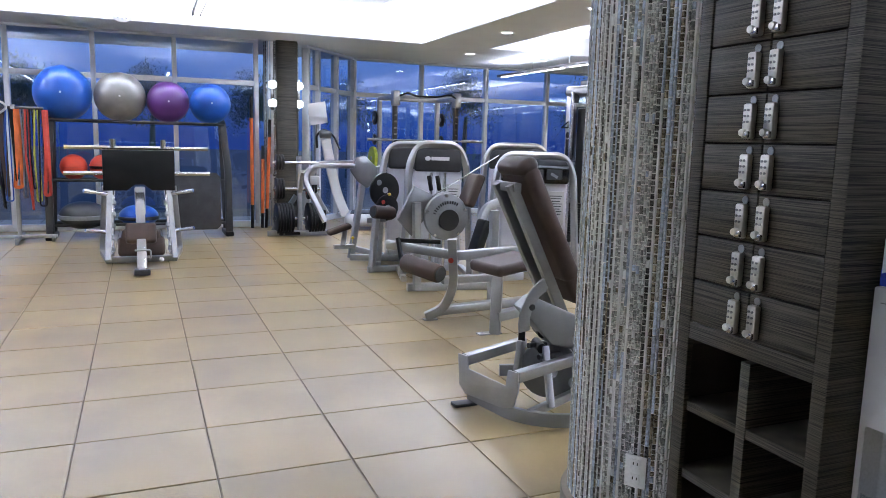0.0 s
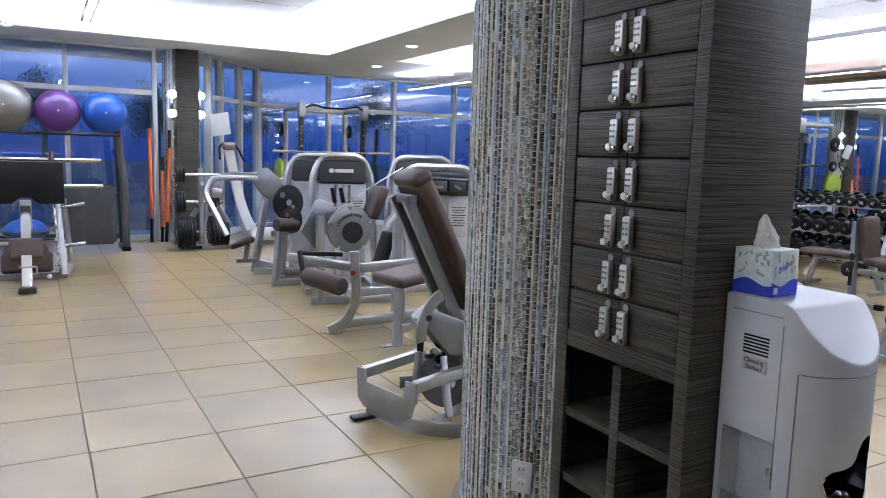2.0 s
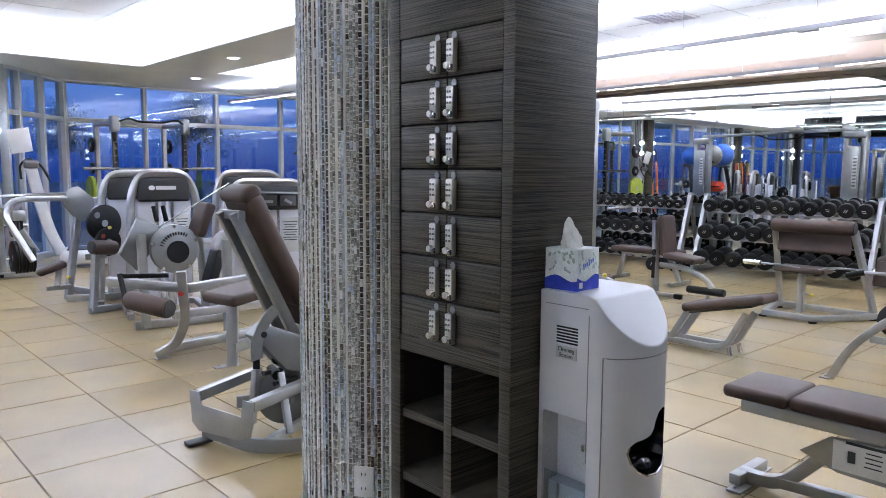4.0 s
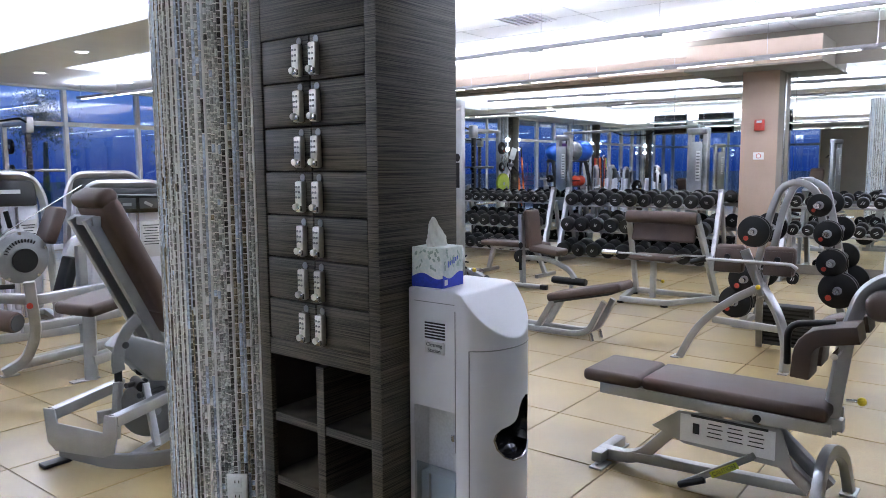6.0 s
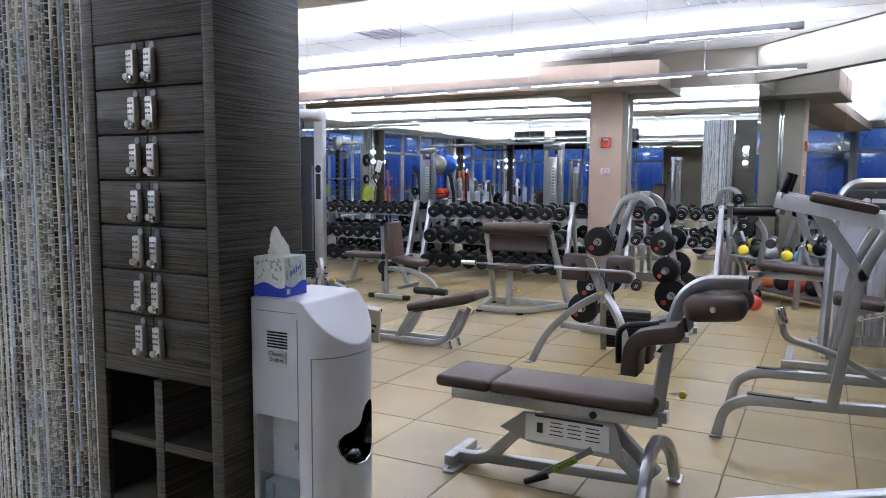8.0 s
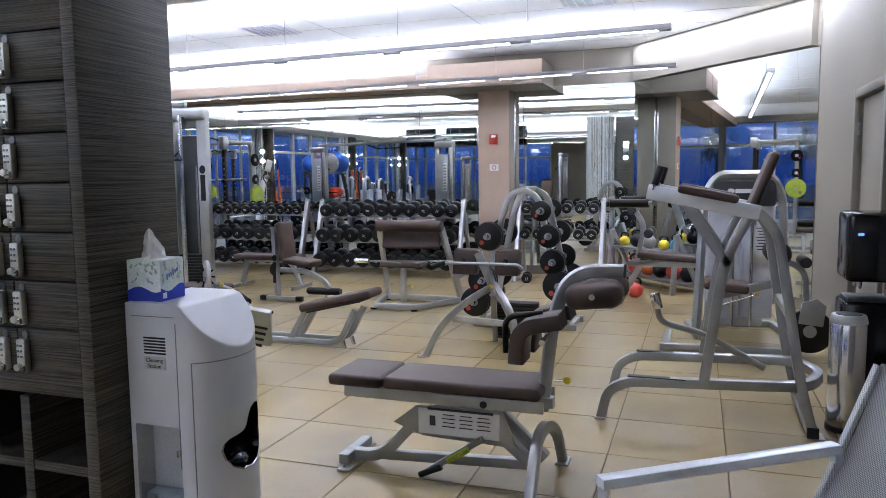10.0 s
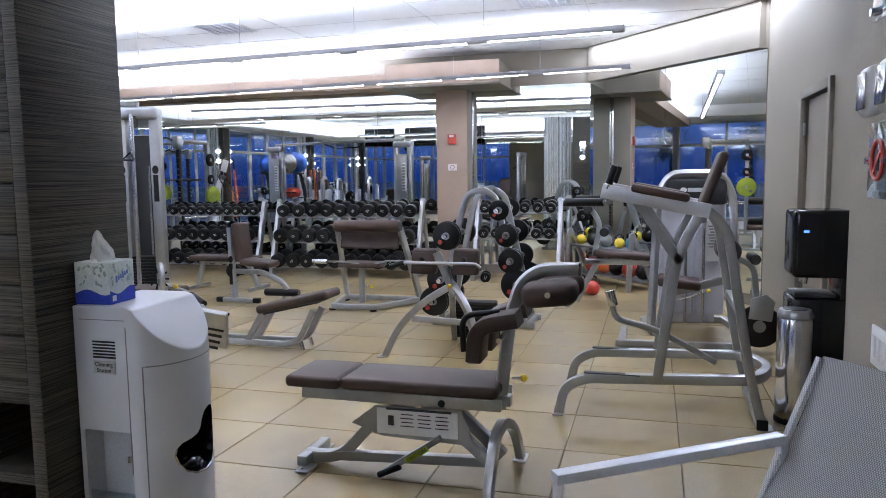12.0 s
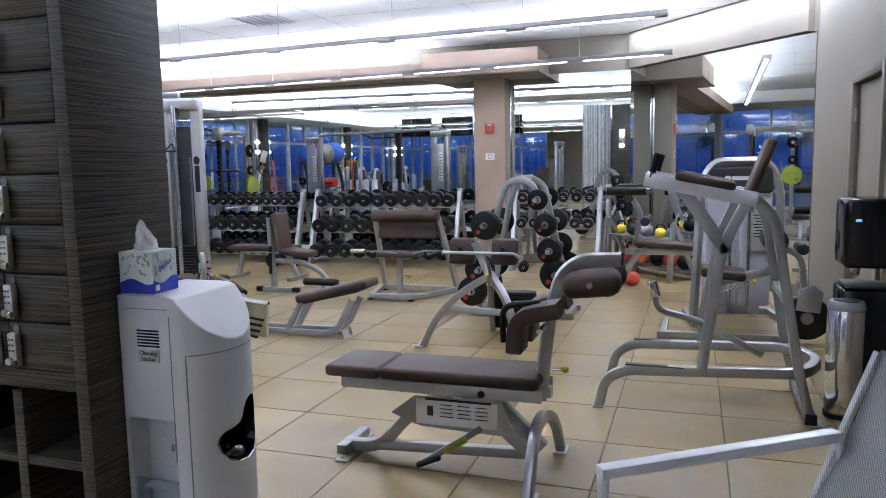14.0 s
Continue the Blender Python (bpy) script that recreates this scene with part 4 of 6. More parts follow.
# ---- leg-raise tower ----
def tower():
    X, Y = 4.0, -3.55
    t = thing("leg_raise_tower", "silver dip and leg-raise tower with brown pads", "exercise tower", X, Y, 0)
    L = lambda x, y, z: (x - X, y - Y, z)
    a, b = 3.66, 4.34
    st(t, [L(a, -2.94, 0), L(a, -2.98, 0.18), L(a, -3.10, 0.245), L(a + 0.02, -4.10, 0.285), L(4.0, -4.22, 0.285), L(b - 0.02, -4.10, 0.285), L(b, -3.10, 0.245), L(b, -2.98, 0.18), L(b, -2.94, 0)], w=0.06, h=0.06, r=0.13)
    for x in (a, b):
        foot(t, *L(x, -2.94, 0)[:2], w=0.10)
        part("step_grip", box(L(x, -3.27, 0.281), (0.05, 0.34, 0.008), 0.003), M_BLACK, t)
        st(t, [L(x, -3.54, 0.26), L(x, -3.64, 1.02), L(x, -3.78, 1.30)], w=0.045, h=0.06, r=0.2)
        st(t, [L(x, -4.13, 0.04), L(x, -4.06, 0.32), L(x, -3.92, 1.18), L(x, -3.80, 1.31), L(x, -3.62, 1.335)], w=0.045, h=0.055, r=0.1)
        part("arm_beam", tube([L(x, -3.20, 1.41), L(x, -3.82, 1.285)], 0.05, 0.085), M_ARM, t)
        part("gusset", tube([L(x, -3.66, 0.98), L(x, -3.40, 1.36)], 0.045, 0.06), M_STEEL, t)
        pad(t, L(x, -3.54, 1.395), (0.12, 0.34, 0.05), (11.5, 0, 0), "arm_pad", 0.02)
        grip(t, L(x, -3.24, 1.445), L(x, -3.275, 1.56), 0.022)
        part("collar", cyl(L(x, -3.232, 1.42), L(x, -3.242, 1.45), 0.026, seg=16), M_CHROME, t)
        st(t, [L(x, -3.24, 1.34), L(x + 0.1, -3.21, 1.335)], w=0.035, h=None, r=0)
        grip(t, L(x + 0.1, -2.97, 1.335), L(x + 0.1, -3.21, 1.335), 0.026)
    st(t, [L(a - 0.02, -4.13, 0.04), L(b + 0.02, -4.13, 0.04)], w=0.06, h=0.06)
    part("end_cap", box(L(a - 0.055, -4.13, 0.04), (0.012, 0.062, 0.062), 0.003), M_BLACK, t)
    foot(t, *L(a, -4.16, 0)[:2])
    foot(t, *L(b, -4.16, 0)[:2])
    st(t, [L(a, -3.78, 1.24), L(b, -3.78, 1.24)], w=0.05, h=0.05)
    st(t, [L(a, -4.0, 0.7), L(b, -4.0, 0.7)], w=0.05, h=0.05)
    pad(t, L(4.0, -3.84, 1.42), (0.32, 0.055, 0.46), (20, 0, 0), "back_pad")
    st(t, [L(4.0, -3.9, 0.30), L(3.98, -3.54, 0.50), L(3.95, -3.27, 0.57), L(3.92, -3.25, 0.70)], w=0.042, h=None, r=0.1)
    part("roller_grip", cyl(L(3.92, -3.262, 0.66), L(3.92, -3.235, 0.76), 0.032, seg=18, bevel=0.006), M_CHROME, t)

tower()


# ---- small benches ----
def ab_bench():
    X, Y = 4.95, -0.1
    t = thing("ab_bench", "low sloped brown padded bench on a silver frame", "bench", X, Y, 0)
    L = lambda x, y, z: (x - X, y - Y, z)
    for x in (4.86, 5.04):
        st(t, [L(x, 0.42, 0.045), L(x, -0.40, 0.045), L(x, -0.52, 0.09), L(x, -0.66, 0.36)], w=0.045, h=0.05, r=0.09)
        st(t, [L(x, 0.0, 0.05), L(x, -0.17, 0.33)], w=0.04, h=0.055)
        part("levelling_foot", cyl(L(x, -0.55, 0.0), L(x, -0.53, 0.07), 0.018, seg=12), M_CHROME, t)
    st(t, [L(4.84, 0.4, 0.05), L(5.06, 0.4, 0.05)], w=0.045, h=0.05)
    pad(t, L(4.95, -0.47, 0.425), (0.30, 0.72, 0.075), (-13, 0, 0), "pad", 0.03)
    part("pad_plate", box(L(4.95, -0.45, 0.375), (0.24, 0.55, 0.02), 0.004, (-13, 0, 0)), M_DARKG, t)

ab_bench()


def row_bench():
    X, Y = 6.95, -0.3
    t = thing("preacher_bench", "silver curl bench with a wide brown chest pad", "bench", X, Y, 0)
    L = lambda x, y, z: (x - X, y - Y, z)
    st(t, [L(6.72, 0.02, 0.045), L(6.72, -0.50, 0.045), L(7.35, -0.86, 0.05)], [L(6.72, 0.0, 0.045), L(7.35, 0.14, 0.05), L(7.35, -0.86, 0.05)], w=0.06, h=0.06, r=0.1)
    for x, y in ((6.72, 0.02), (6.72, -0.48), (7.35, -0.84), (7.35, 0.12)):
        part("rubber_foot", cyl(L(x, y, 0), L(x, y, 0.02), 0.04, seg=16), M_BLACK, t)
    st(t, [L(7.35, 0.10, 0.05), L(7.0, 0.06, 0.92)], [L(7.35, -0.84, 0.05), L(7.0, -0.72, 0.92)], w=0.05, h=0.07)
    roller(t, L(6.95, 0.06, 0.95), L(6.95, -0.74, 0.95), 0.07)
    pad(t, L(7.06, -0.33, 0.80), (0.05, 0.72, 0.26), (0, 22, 0), "chest_pad", 0.02)
    st(t, [L(6.85, -0.30, 0.07), L(6.85, -0.30, 0.48)], w=0.06, h=0.06)
    pad(t, L(6.83, -0.32, 0.52), (0.28, 0.50, 0.06), name="seat_pad")
    part("bar", tube([L(6.7, 0.22, 0.56), L(6.7, -0.2, 0.56), L(6.72, -0.45, 0.52), L(6.70, -0.65, 0.58), L(6.70, -1.15, 0.58)], 0.022, None, 0.08), M_GREY, t)
    roller(t, L(6.7, 0.24, 0.56), L(6.7, 0.06, 0.56), 0.026, M_CHROME, "bar_sleeve")
    roller(t, L(6.7, -1.0, 0.58), L(6.7, -1.22, 0.58), 0.026, M_CHROME, "bar_sleeve")
    knob(t, L(6.85, -0.33, 0.27), L(6.85, -0.41, 0.26))

row_bench()


def seat_bench():
    X, Y = 6.95, 1.25
    t = thing("utility_bench", "upright bench with a brown back pad on a silver post", "bench", X, Y, 0)
    L = lambda x, y, z: (x - X, y - Y, z)
    st(t, [L(6.90, 1.62, 0.04), L(6.90, 1.08, 0.04)], w=0.05, h=0.05)
    for y in (1.6, 1.1):
        part("end_sleeve", box(L(6.90, y, 0.04), (0.06, 0.09, 0.06), 0.008), M_BLACK, t)
    st(t, [L(6.93, 1.42, 0.04), L(6.96, 1.47, 0.92)], w=0.05, h=0.09)
    brand_mark(0.10, pose(*L(6.902, 1.44, 0.38), 90, 90, -90), M_BLACK, t)
    pad(t, L(7.02, 1.34, 0.74), (0.30, 0.09, 0.48), (-7, 0, 0), "back_pad", 0.04)
    pad(t, L(7.0, 1.10, 0.49), (0.30, 0.40, 0.075), (6, 0, 0), "seat_pad")
    st(t, [L(6.98, 1.40, 0.38), L(6.98, 1.05, 0.38), L(6.98, 0.80, 0.27), L(6.98, 0.72, 0.17)], w=0.05, h=0.06, r=0.2)
    roller(t, L(6.98, 1.02, 0.135), L(6.98, 0.58, 0.135), 0.045, M_BLACK)
    st(t, [L(6.98, 0.78, 0.0), L(6.98, 0.76, 0.16)], w=0.04, h=0.04)

seat_bench()


def hyper_bench():
    X, Y = 4.9, -1.75
    t = thing("roman_chair", "silver back-extension bench with twin brown hip pads", "bench", X, Y, 0)
    L = lambda x, y, z: (x - X, y - Y, z)
    st(t, [L(4.80, -1.34, 0.0), L(4.82, -1.46, 0.26), L(4.86, -1.67, 0.47), L(4.92, -1.91, 0.61)], [L(4.78, -2.12, 0.0), L(4.79, -2.13, 0.20), L(4.83, -2.06, 0.43), L(4.92, -1.90, 0.62)], [L(5.55, -1.75, 0.0), L(5.3, -1.8, 0.35), L(4.94, -1.9, 0.60)], w=0.052, h=0.058, r=0.25)
    st(t, [L(4.84, -1.58, 0.33), L(4.84, -2.08, 0.31)], w=0.04, h=0.05)
    st(t, [L(4.93, -1.93, 0.52), L(4.90, -1.78, 0.88)], w=0.045, h=0.07)
    st(t, [L(4.88, -1.93, 0.54), L(4.92, -1.86, 0.72)], w=0.05, h=0.05)
    knob(t, L(4.9, -1.88, 0.60), L(4.85, -1.90, 0.61))
    for y in (-1.66, -2.02):
        pad(t, L(4.96, y, 0.80), (0.10, 0.22, 0.22), (0, 12, 0), "hip_pad", 0.035)
        part("pad_plate", box(L(4.90, y, 0.79), (0.012, 0.20, 0.18), 0.004, (0, 12, 0)), M_VINYL, t)
        part("pivot_cap", cyl(L(4.895, y, 0.82), L(4.875, y, 0.82), 0.022, seg=16), M_BLACK, t)
    part("bar", tube([L(4.82, -1.40, 0.76), L(4.82, -1.52, 0.80), L(4.82, -2.13, 0.80), L(4.82, -2.17, 0.77)], 0.026, None, 0.05), M_STEEL, t)
    grip(t, L(4.82, -1.40, 0.765), L(4.82, -1.52, 0.80), 0.022)
    foot(t, *L(4.80, -1.32, 0)[:2])
    foot(t, *L(4.78, -2.12, 0)[:2])
    # ribbed foot plate behind
    fp = part("footplate", box(L(5.45, -1.98, 0.22), (0.05, 0.42, 0.40), 0.01, (0, -24, 0)), M_DARKG, t)
    for k in range(9):
        part("rib", box(L(5.425 + (k - 4) * -0.016, -1.98, 0.22 + (k - 4) * 0.036), (0.012, 0.36, 0.018), 0.003, (0, -24, 0)), M_BLACK, fp)

hyper_bench()


def plate_tree():
    X, Y = 6.35, -1.85
    t = thing("plate_tree", "silver plate rack loaded with black weight plates", "plate rack", X, Y, 0, 0)
    L = lambda x, y, z: (x - X, y - Y, z)
    for x in (6.15, 6.62):
        st(t, [L(x, -1.45, 0.06), L(x, -1.66, 1.12), L(x, -1.74, 1.33), L(x, -1.88, 1.38), L(x, -2.02, 1.30), L(x, -2.30, 0.06)], w=0.05, h=0.06, r=0.14)
        st(t, [L(x, -1.36, 0.035), L(x, -2.40, 0.035)], w=0.06, h=0.06)
    st(t, [L(6.15, -1.88, 1.38), L(6.62, -1.88, 1.38)], w=0.05, h=0.05)
    for y in (-1.42, -2.34):
        st(t, [L(6.15, y, 0.035), L(6.62, y, 0.035)], w=0.05, h=0.05)
    rows = ((-1.60, 0.92, 0.145, -1.54), (-1.52, 0.48, 0.15, -1.48), (-1.46, 0.26, 0.15, -1.40), (-2.04, 1.17, 0.10, -2.06), (-2.12, 0.93, 0.115, -2.14), (-2.2, 0.68, 0.125, -2.18), (-2.25, 0.45, 0.16, -2.24))
    for y, z, r, yy in rows:
        for x, s in ((6.15, -1), (6.62, 1)):
            part("peg", cyl(L(x, yy, z), L(x + s * 0.2, yy, z), 0.024, seg=14), M_CHROME, t)
            plate_disc(t, L(x + s * 0.055, yy, z), (1, 0, 0), r)
            if z < 1.0:
                plate_disc(t, L(x + s * 0.10, yy, z), (1, 0, 0), r * 0.96)

plate_tree()


# ---- dumbbells and racks ----
def dumbbell(r, hl):
    d = thing("dumbbell", "black rubber dumbbell with a steel handle on the rack", "dumbbell", group="dumbbells on the racks")
    part("handle", cyl((-0.07, 0, 0), (0.07, 0, 0), 0.016, seg=10), M_CHROME, d)
    for s in (-1, 1):
        h = part("head", cyl((s * 0.065, 0, 0), (s * (0.065 + hl), 0, 0), r, seg=20, bevel=0.012), M_BLACK, d)
        bm = bmesh.new()
        for o in (-0.012, 0.012):
            box((s * (0.066 + hl), o, 0), (0.002, 0.008, 0.05), bm=bm, rot=(18, 0, 0))
        part("number_print", bm, M_SIGN, h)
    return d

SMALL, MID, BIG = dumbbell(0.072, 0.08), dumbbell(0.096, 0.10), dumbbell(0.108, 0.12)

def db_rack(y0, y1, tiers, bow, x=9.62, first=None):
    """Rack along the mirror; shelves bow gently, saddles hold the dumbbells."""
    L = abs(y1 - y0)
    yc = (y0 + y1) / 2
    k = thing("dumbbell_rack", "curved silver dumbbell rack with full tiers", "dumbbell rack", x, yc, 0, 0, "dumbbell racks")
    for s in (-1, 1):
        y = s * (L / 2 + 0.03)
        st(k, [(-0.30, y, 0.0), (-0.27, y, 0.12), (0.05, y, 1.14)], w=0.06, h=0.10, r=0.1)
        st(k, [(-0.28, y, 0.04), (0.34, y, 0.04), (0.10, y, 0.95)], w=0.05, h=0.06, r=0.1)
        foot(k, -0.30, y)
        part("end_cap", cyl((0.035, y, 1.12), (0.055, y, 1.16), 0.05, seg=16), M_GREY, k)
        brand_mark(0.085, pose(-0.075, y, 0.84, 90, 0, -90) @ pose(0, 0, 0, -16, 0, 0) @ pose(0, 0, 0, 0, 0, 90), M_BLACK, k)
    for i, (z, xo, src) in enumerate(tiers):
        n = max(5, int(L / (0.225 if src is BIG else 0.215 if src is MID else 0.165)))
        pts = []
        for e in (-0.055, 0.06):
            line = [(xo + e + bow * (1 - (2 * j / 8 - 1) ** 2), (j / 8 - 0.5) * L, z - (0.119 if src is BIG else 0.107 if src is MID else 0.082) + e * 0.3) for j in range(9)]
            part("shelf_rail", tube(line, 0.02, 0.03), M_STEEL, k)
        for j in range(n):
            u = (j + 0.5) / n
            rx = xo + bow * (1 - (2 * u - 1) ** 2)
            rr = random.Random(i * 50 + j)
            copy_thing(src, pose(x + rx, yc + (u - 0.5) * L, z, rr.uniform(0, 90), -10, rr.uniform(-4, 4)))

T3 = [(1.02, -0.02, MID), (0.64, -0.14, BIG), (0.26, -0.24, BIG)]
db_rack(-0.12, 2.22, T3, 0.10)
db_rack(2.55, 4.95, [(1.02, -0.02, SMALL), (0.64, -0.14, MID), (0.26, -0.24, MID)], 0.10)
db_rack(-1.05, -2.20, [(1.06, -0.02, SMALL), (0.70, -0.14, SMALL)], 0.04)
SMALL.matrix_world = pose(9.30, -1.2, 0.062, 0, 0, 10)
MID.matrix_world = pose(9.25, 2.4, 0.076, 0, 0, -12)
BIG.matrix_world = pose(9.15, 2.75, 0.092, 0, 0, 6)

# ---- cable and weight-stack machines ----
def weight_stack(parent, x, y, z0, n, w=0.26, d=0.12):
    for k in range(n):
        part("stack_plate", box((x, y, z0 + k * 0.034), (d, w, 0.03), 0.004), M_BLACK, parent)
    for s in (-1, 1):
        part("guide_rod", cyl((x, y + s * w * 0.32, z0), (x, y + s * w * 0.32, z0 + 1.5), 0.011, seg=10), M_CHROME, parent)


def cable_tower(x, y, rz):
    """A tall cable column with a shrouded stack, pulley head and handle."""
    c = thing("cable_tower", "tall silver cable column with black weight stack", "cable machine", x, y, 0, rz, "cable crossover towers")
    for s in (-1, 1):
        part("upright", box((0, s * 0.18, 1.11), (0.11, 0.11, 2.2), 0.012), M_STEEL, c)
        brand_mark(0.11, pose(-0.058, s * 0.18, 1.45, 90, 90, -90), M_BLACK, c)
    st(c, [(-0.35, 0, 0.04), (0.35, 0, 0.04)], [(0, -0.25, 0.04), (0, 0.25, 0.04)], w=0.08, h=0.07)
    part("head_cover", box((0, 0, 2.22), (0.20, 0.46, 0.14), 0.04, seg=4), M_STEEL, c)
    part("pulley", cyl((-0.13, -0.02, 2.12), (-0.13, 0.02, 2.12), 0.065, seg=24), M_DARKG, c)
    part("pulley", cyl((-0.13, -0.02, 0.2), (-0.13, 0.02, 0.2), 0.055, seg=24), M_DARKG, c)
    part("shroud", box((0.09, 0, 1.05), (0.03, 0.29, 1.9), 0.01), M_STEEL, c)
    part("stack_cover", box((0.068, 0, 1.05), (0.012, 0.24, 1.88), 0.003), M_DARKG, c, "charcoal inner cover")
    pl = part("placard", box((0.107, -0.06, 1.5), (0.004, 0.10, 0.62), 0.001), M_WHITE, c, "white instruction strip")
    bars = bmesh.new()
    for k in range(9):
        box((0.110, -0.06, 1.76 - k * 0.065), (0.002, 0.075, 0.030), bm=bars)
    part("print", bars, M_GREY, pl)
    weight_stack(c, 0.0, 0, 0.16, 16)
    part("cable", cyl((-0.13, 0, 0.2), (-0.13, 0, 2.1), 0.004, seg=6), M_BLACK, c)
    part("slide_post", cyl((-0.18, 0, 0.06), (-0.18, 0, 2.2), 0.024, seg=14), M_CHROME, c)
    part("handle", tube([(-0.30, -0.06, 1.72), (-0.24, 0, 1.80), (-0.30, 0.06, 1.72), (-0.30, -0.06, 1.72)], 0.022), M_BLACK, c)
    return c

cable_tower(5.85, 1.82, 14)
cable_tower(4.75, 5.55, 14)
cable_tower(-4.5, 1.0, -70)
cable_tower(-8.5, 4.0, -70)
cable_tower(-6.5, 5.2, -60)
bm = thing("crossover_beam", "silver overhead beam joining two cable columns", "cable machine", 5.3, 3.685, 2.24, 0)
st(bm, [(0.55, -1.865, 0.085), (-0.55, 1.865, 0.085)], w=0.08, h=0.06)
st(bm, [(0.24, -0.8, 0.06), (0.18, -0.62, -0.05), (0.0, 0.02, -0.05), (-0.10, 0.35, 0.06)], w=0.03, h=None, r=0.05, material=M_BLACK, name="pull_up_bar")


def stack_machine(x, y, rz, w=0.85, h=1.47, marked=True, deep=0.55):
    """Selectorised machine: a bent tube arch, dark header, pearl shrouds and stack, facing its local -y."""
    m = thing("weight_machine", "selectorised weight machine with silver arch and pearl shrouds", "weight machine", x, y, 0, rz, "selectorised machines")
    a = w / 2
    st(m, [(-a - 0.06, -0.05, 0.03), (-a, 0, h - 0.2), (-a + 0.1, 0, h), (a - 0.1, 0, h), (a, 0, h - 0.2), (a + 0.06, -0.05, 0.03)], w=0.06, h=0.065, r=0.16)
    st(m, [(-a - 0.06, -0.2, 0.035), (-a - 0.06, deep, 0.035), (a + 0.06, deep, 0.035), (a + 0.06, -0.2, 0.035)], w=0.06, h=0.06, r=0.06)
    hd = part("header", box((0, 0.02, h - 0.165), (w - 0.11, 0.10, 0.25), 0.03, seg=3), M_DARKG, m)
    for s in (-1, 1):
        part("shroud", box((s * w * 0.225, 0.05, (h - 0.3) / 2 + 0.1), (w * 0.41, 0.07, h - 0.42), 0.03, seg=3), M_SHROUD, m)
        part("guide_rod", cyl((s * w * 0.12, -0.012, 0.1), (s * w * 0.12, -0.012, h - 0.3), 0.017, seg=12), M_CHROME, m)
    part("back_shroud", box((0, 0.30, (h - 0.25) / 2), (w * 0.8, 0.05, h - 0.32), 0.02), M_SHROUD, m)
    if marked:
        brand_mark(0.075, pose(0, -0.034, h - 0.15, 90, 0, 0), M_WHITE, hd)
    pc = part("placard", box((w * 0.27, -0.002, h * 0.58), (w * 0.24, 0.012, 0.38), 0.003), M_SIGN, m, "grey instruction placard")
    bars = bmesh.new()
    for k in range(8):
        box((w * 0.27, -0.009, h * 0.58 + 0.14 - k * 0.028), (w * 0.19 - 0.02 * (k % 3), 0.001, 0.009), bm=bars)
    part("print", bars, M_DARKG, pc)
    return m


def dark_header(m, w, h):
    """A console of three picture plates under the arch."""
    c = part("console", box((0, -0.05, h - 0.2), (w * 0.86, 0.10, 0.20), 0.03, seg=3), M_GLOSSK, m, "black console with three picture plates")
    for k in (-1, 0, 1):
        part("picture_plate", box((k * w * 0.24, -0.103, h - 0.2), (w * 0.2, 0.006, 0.11), 0.002), M_DARKG, c)
        part("figure_bar", box((k * w * 0.24, -0.108, h - 0.21), (w * 0.1, 0.002, 0.03), rot=(0, 30 * k, 0)), M_RED if k < 0 else M_GREY, c)

e1 = stack_machine(2.08, 4.15, -14, 0.62, 1.46, True)
e2 = stack_machine(2.12, 5.05, -14, 0.70, 1.45, False)
e3 = stack_machine(3.07, 3.80, -24, 0.84, 1.37, False)
dark_header(e3, 0.84, 1.37)
e4 = stack_machine(3.46, 4.95, -24, 0.80, 1.46, False)
e6 = stack_machine(5.5, 3.9, 160, 0.9, 1.5, False)
e7 = stack_machine(-5.5, 3.0, 150, 0.9, 1.5, False)
e8 = stack_machine(-4.0, 6.6, 150, 0.9, 1.5, False)
e9 = stack_machine(4.9, 4.6, 150, 0.9, 1.5, False)
e5 = stack_machine(6.35, -3.88, -80, 0.68, 1.50, True, 0.45)

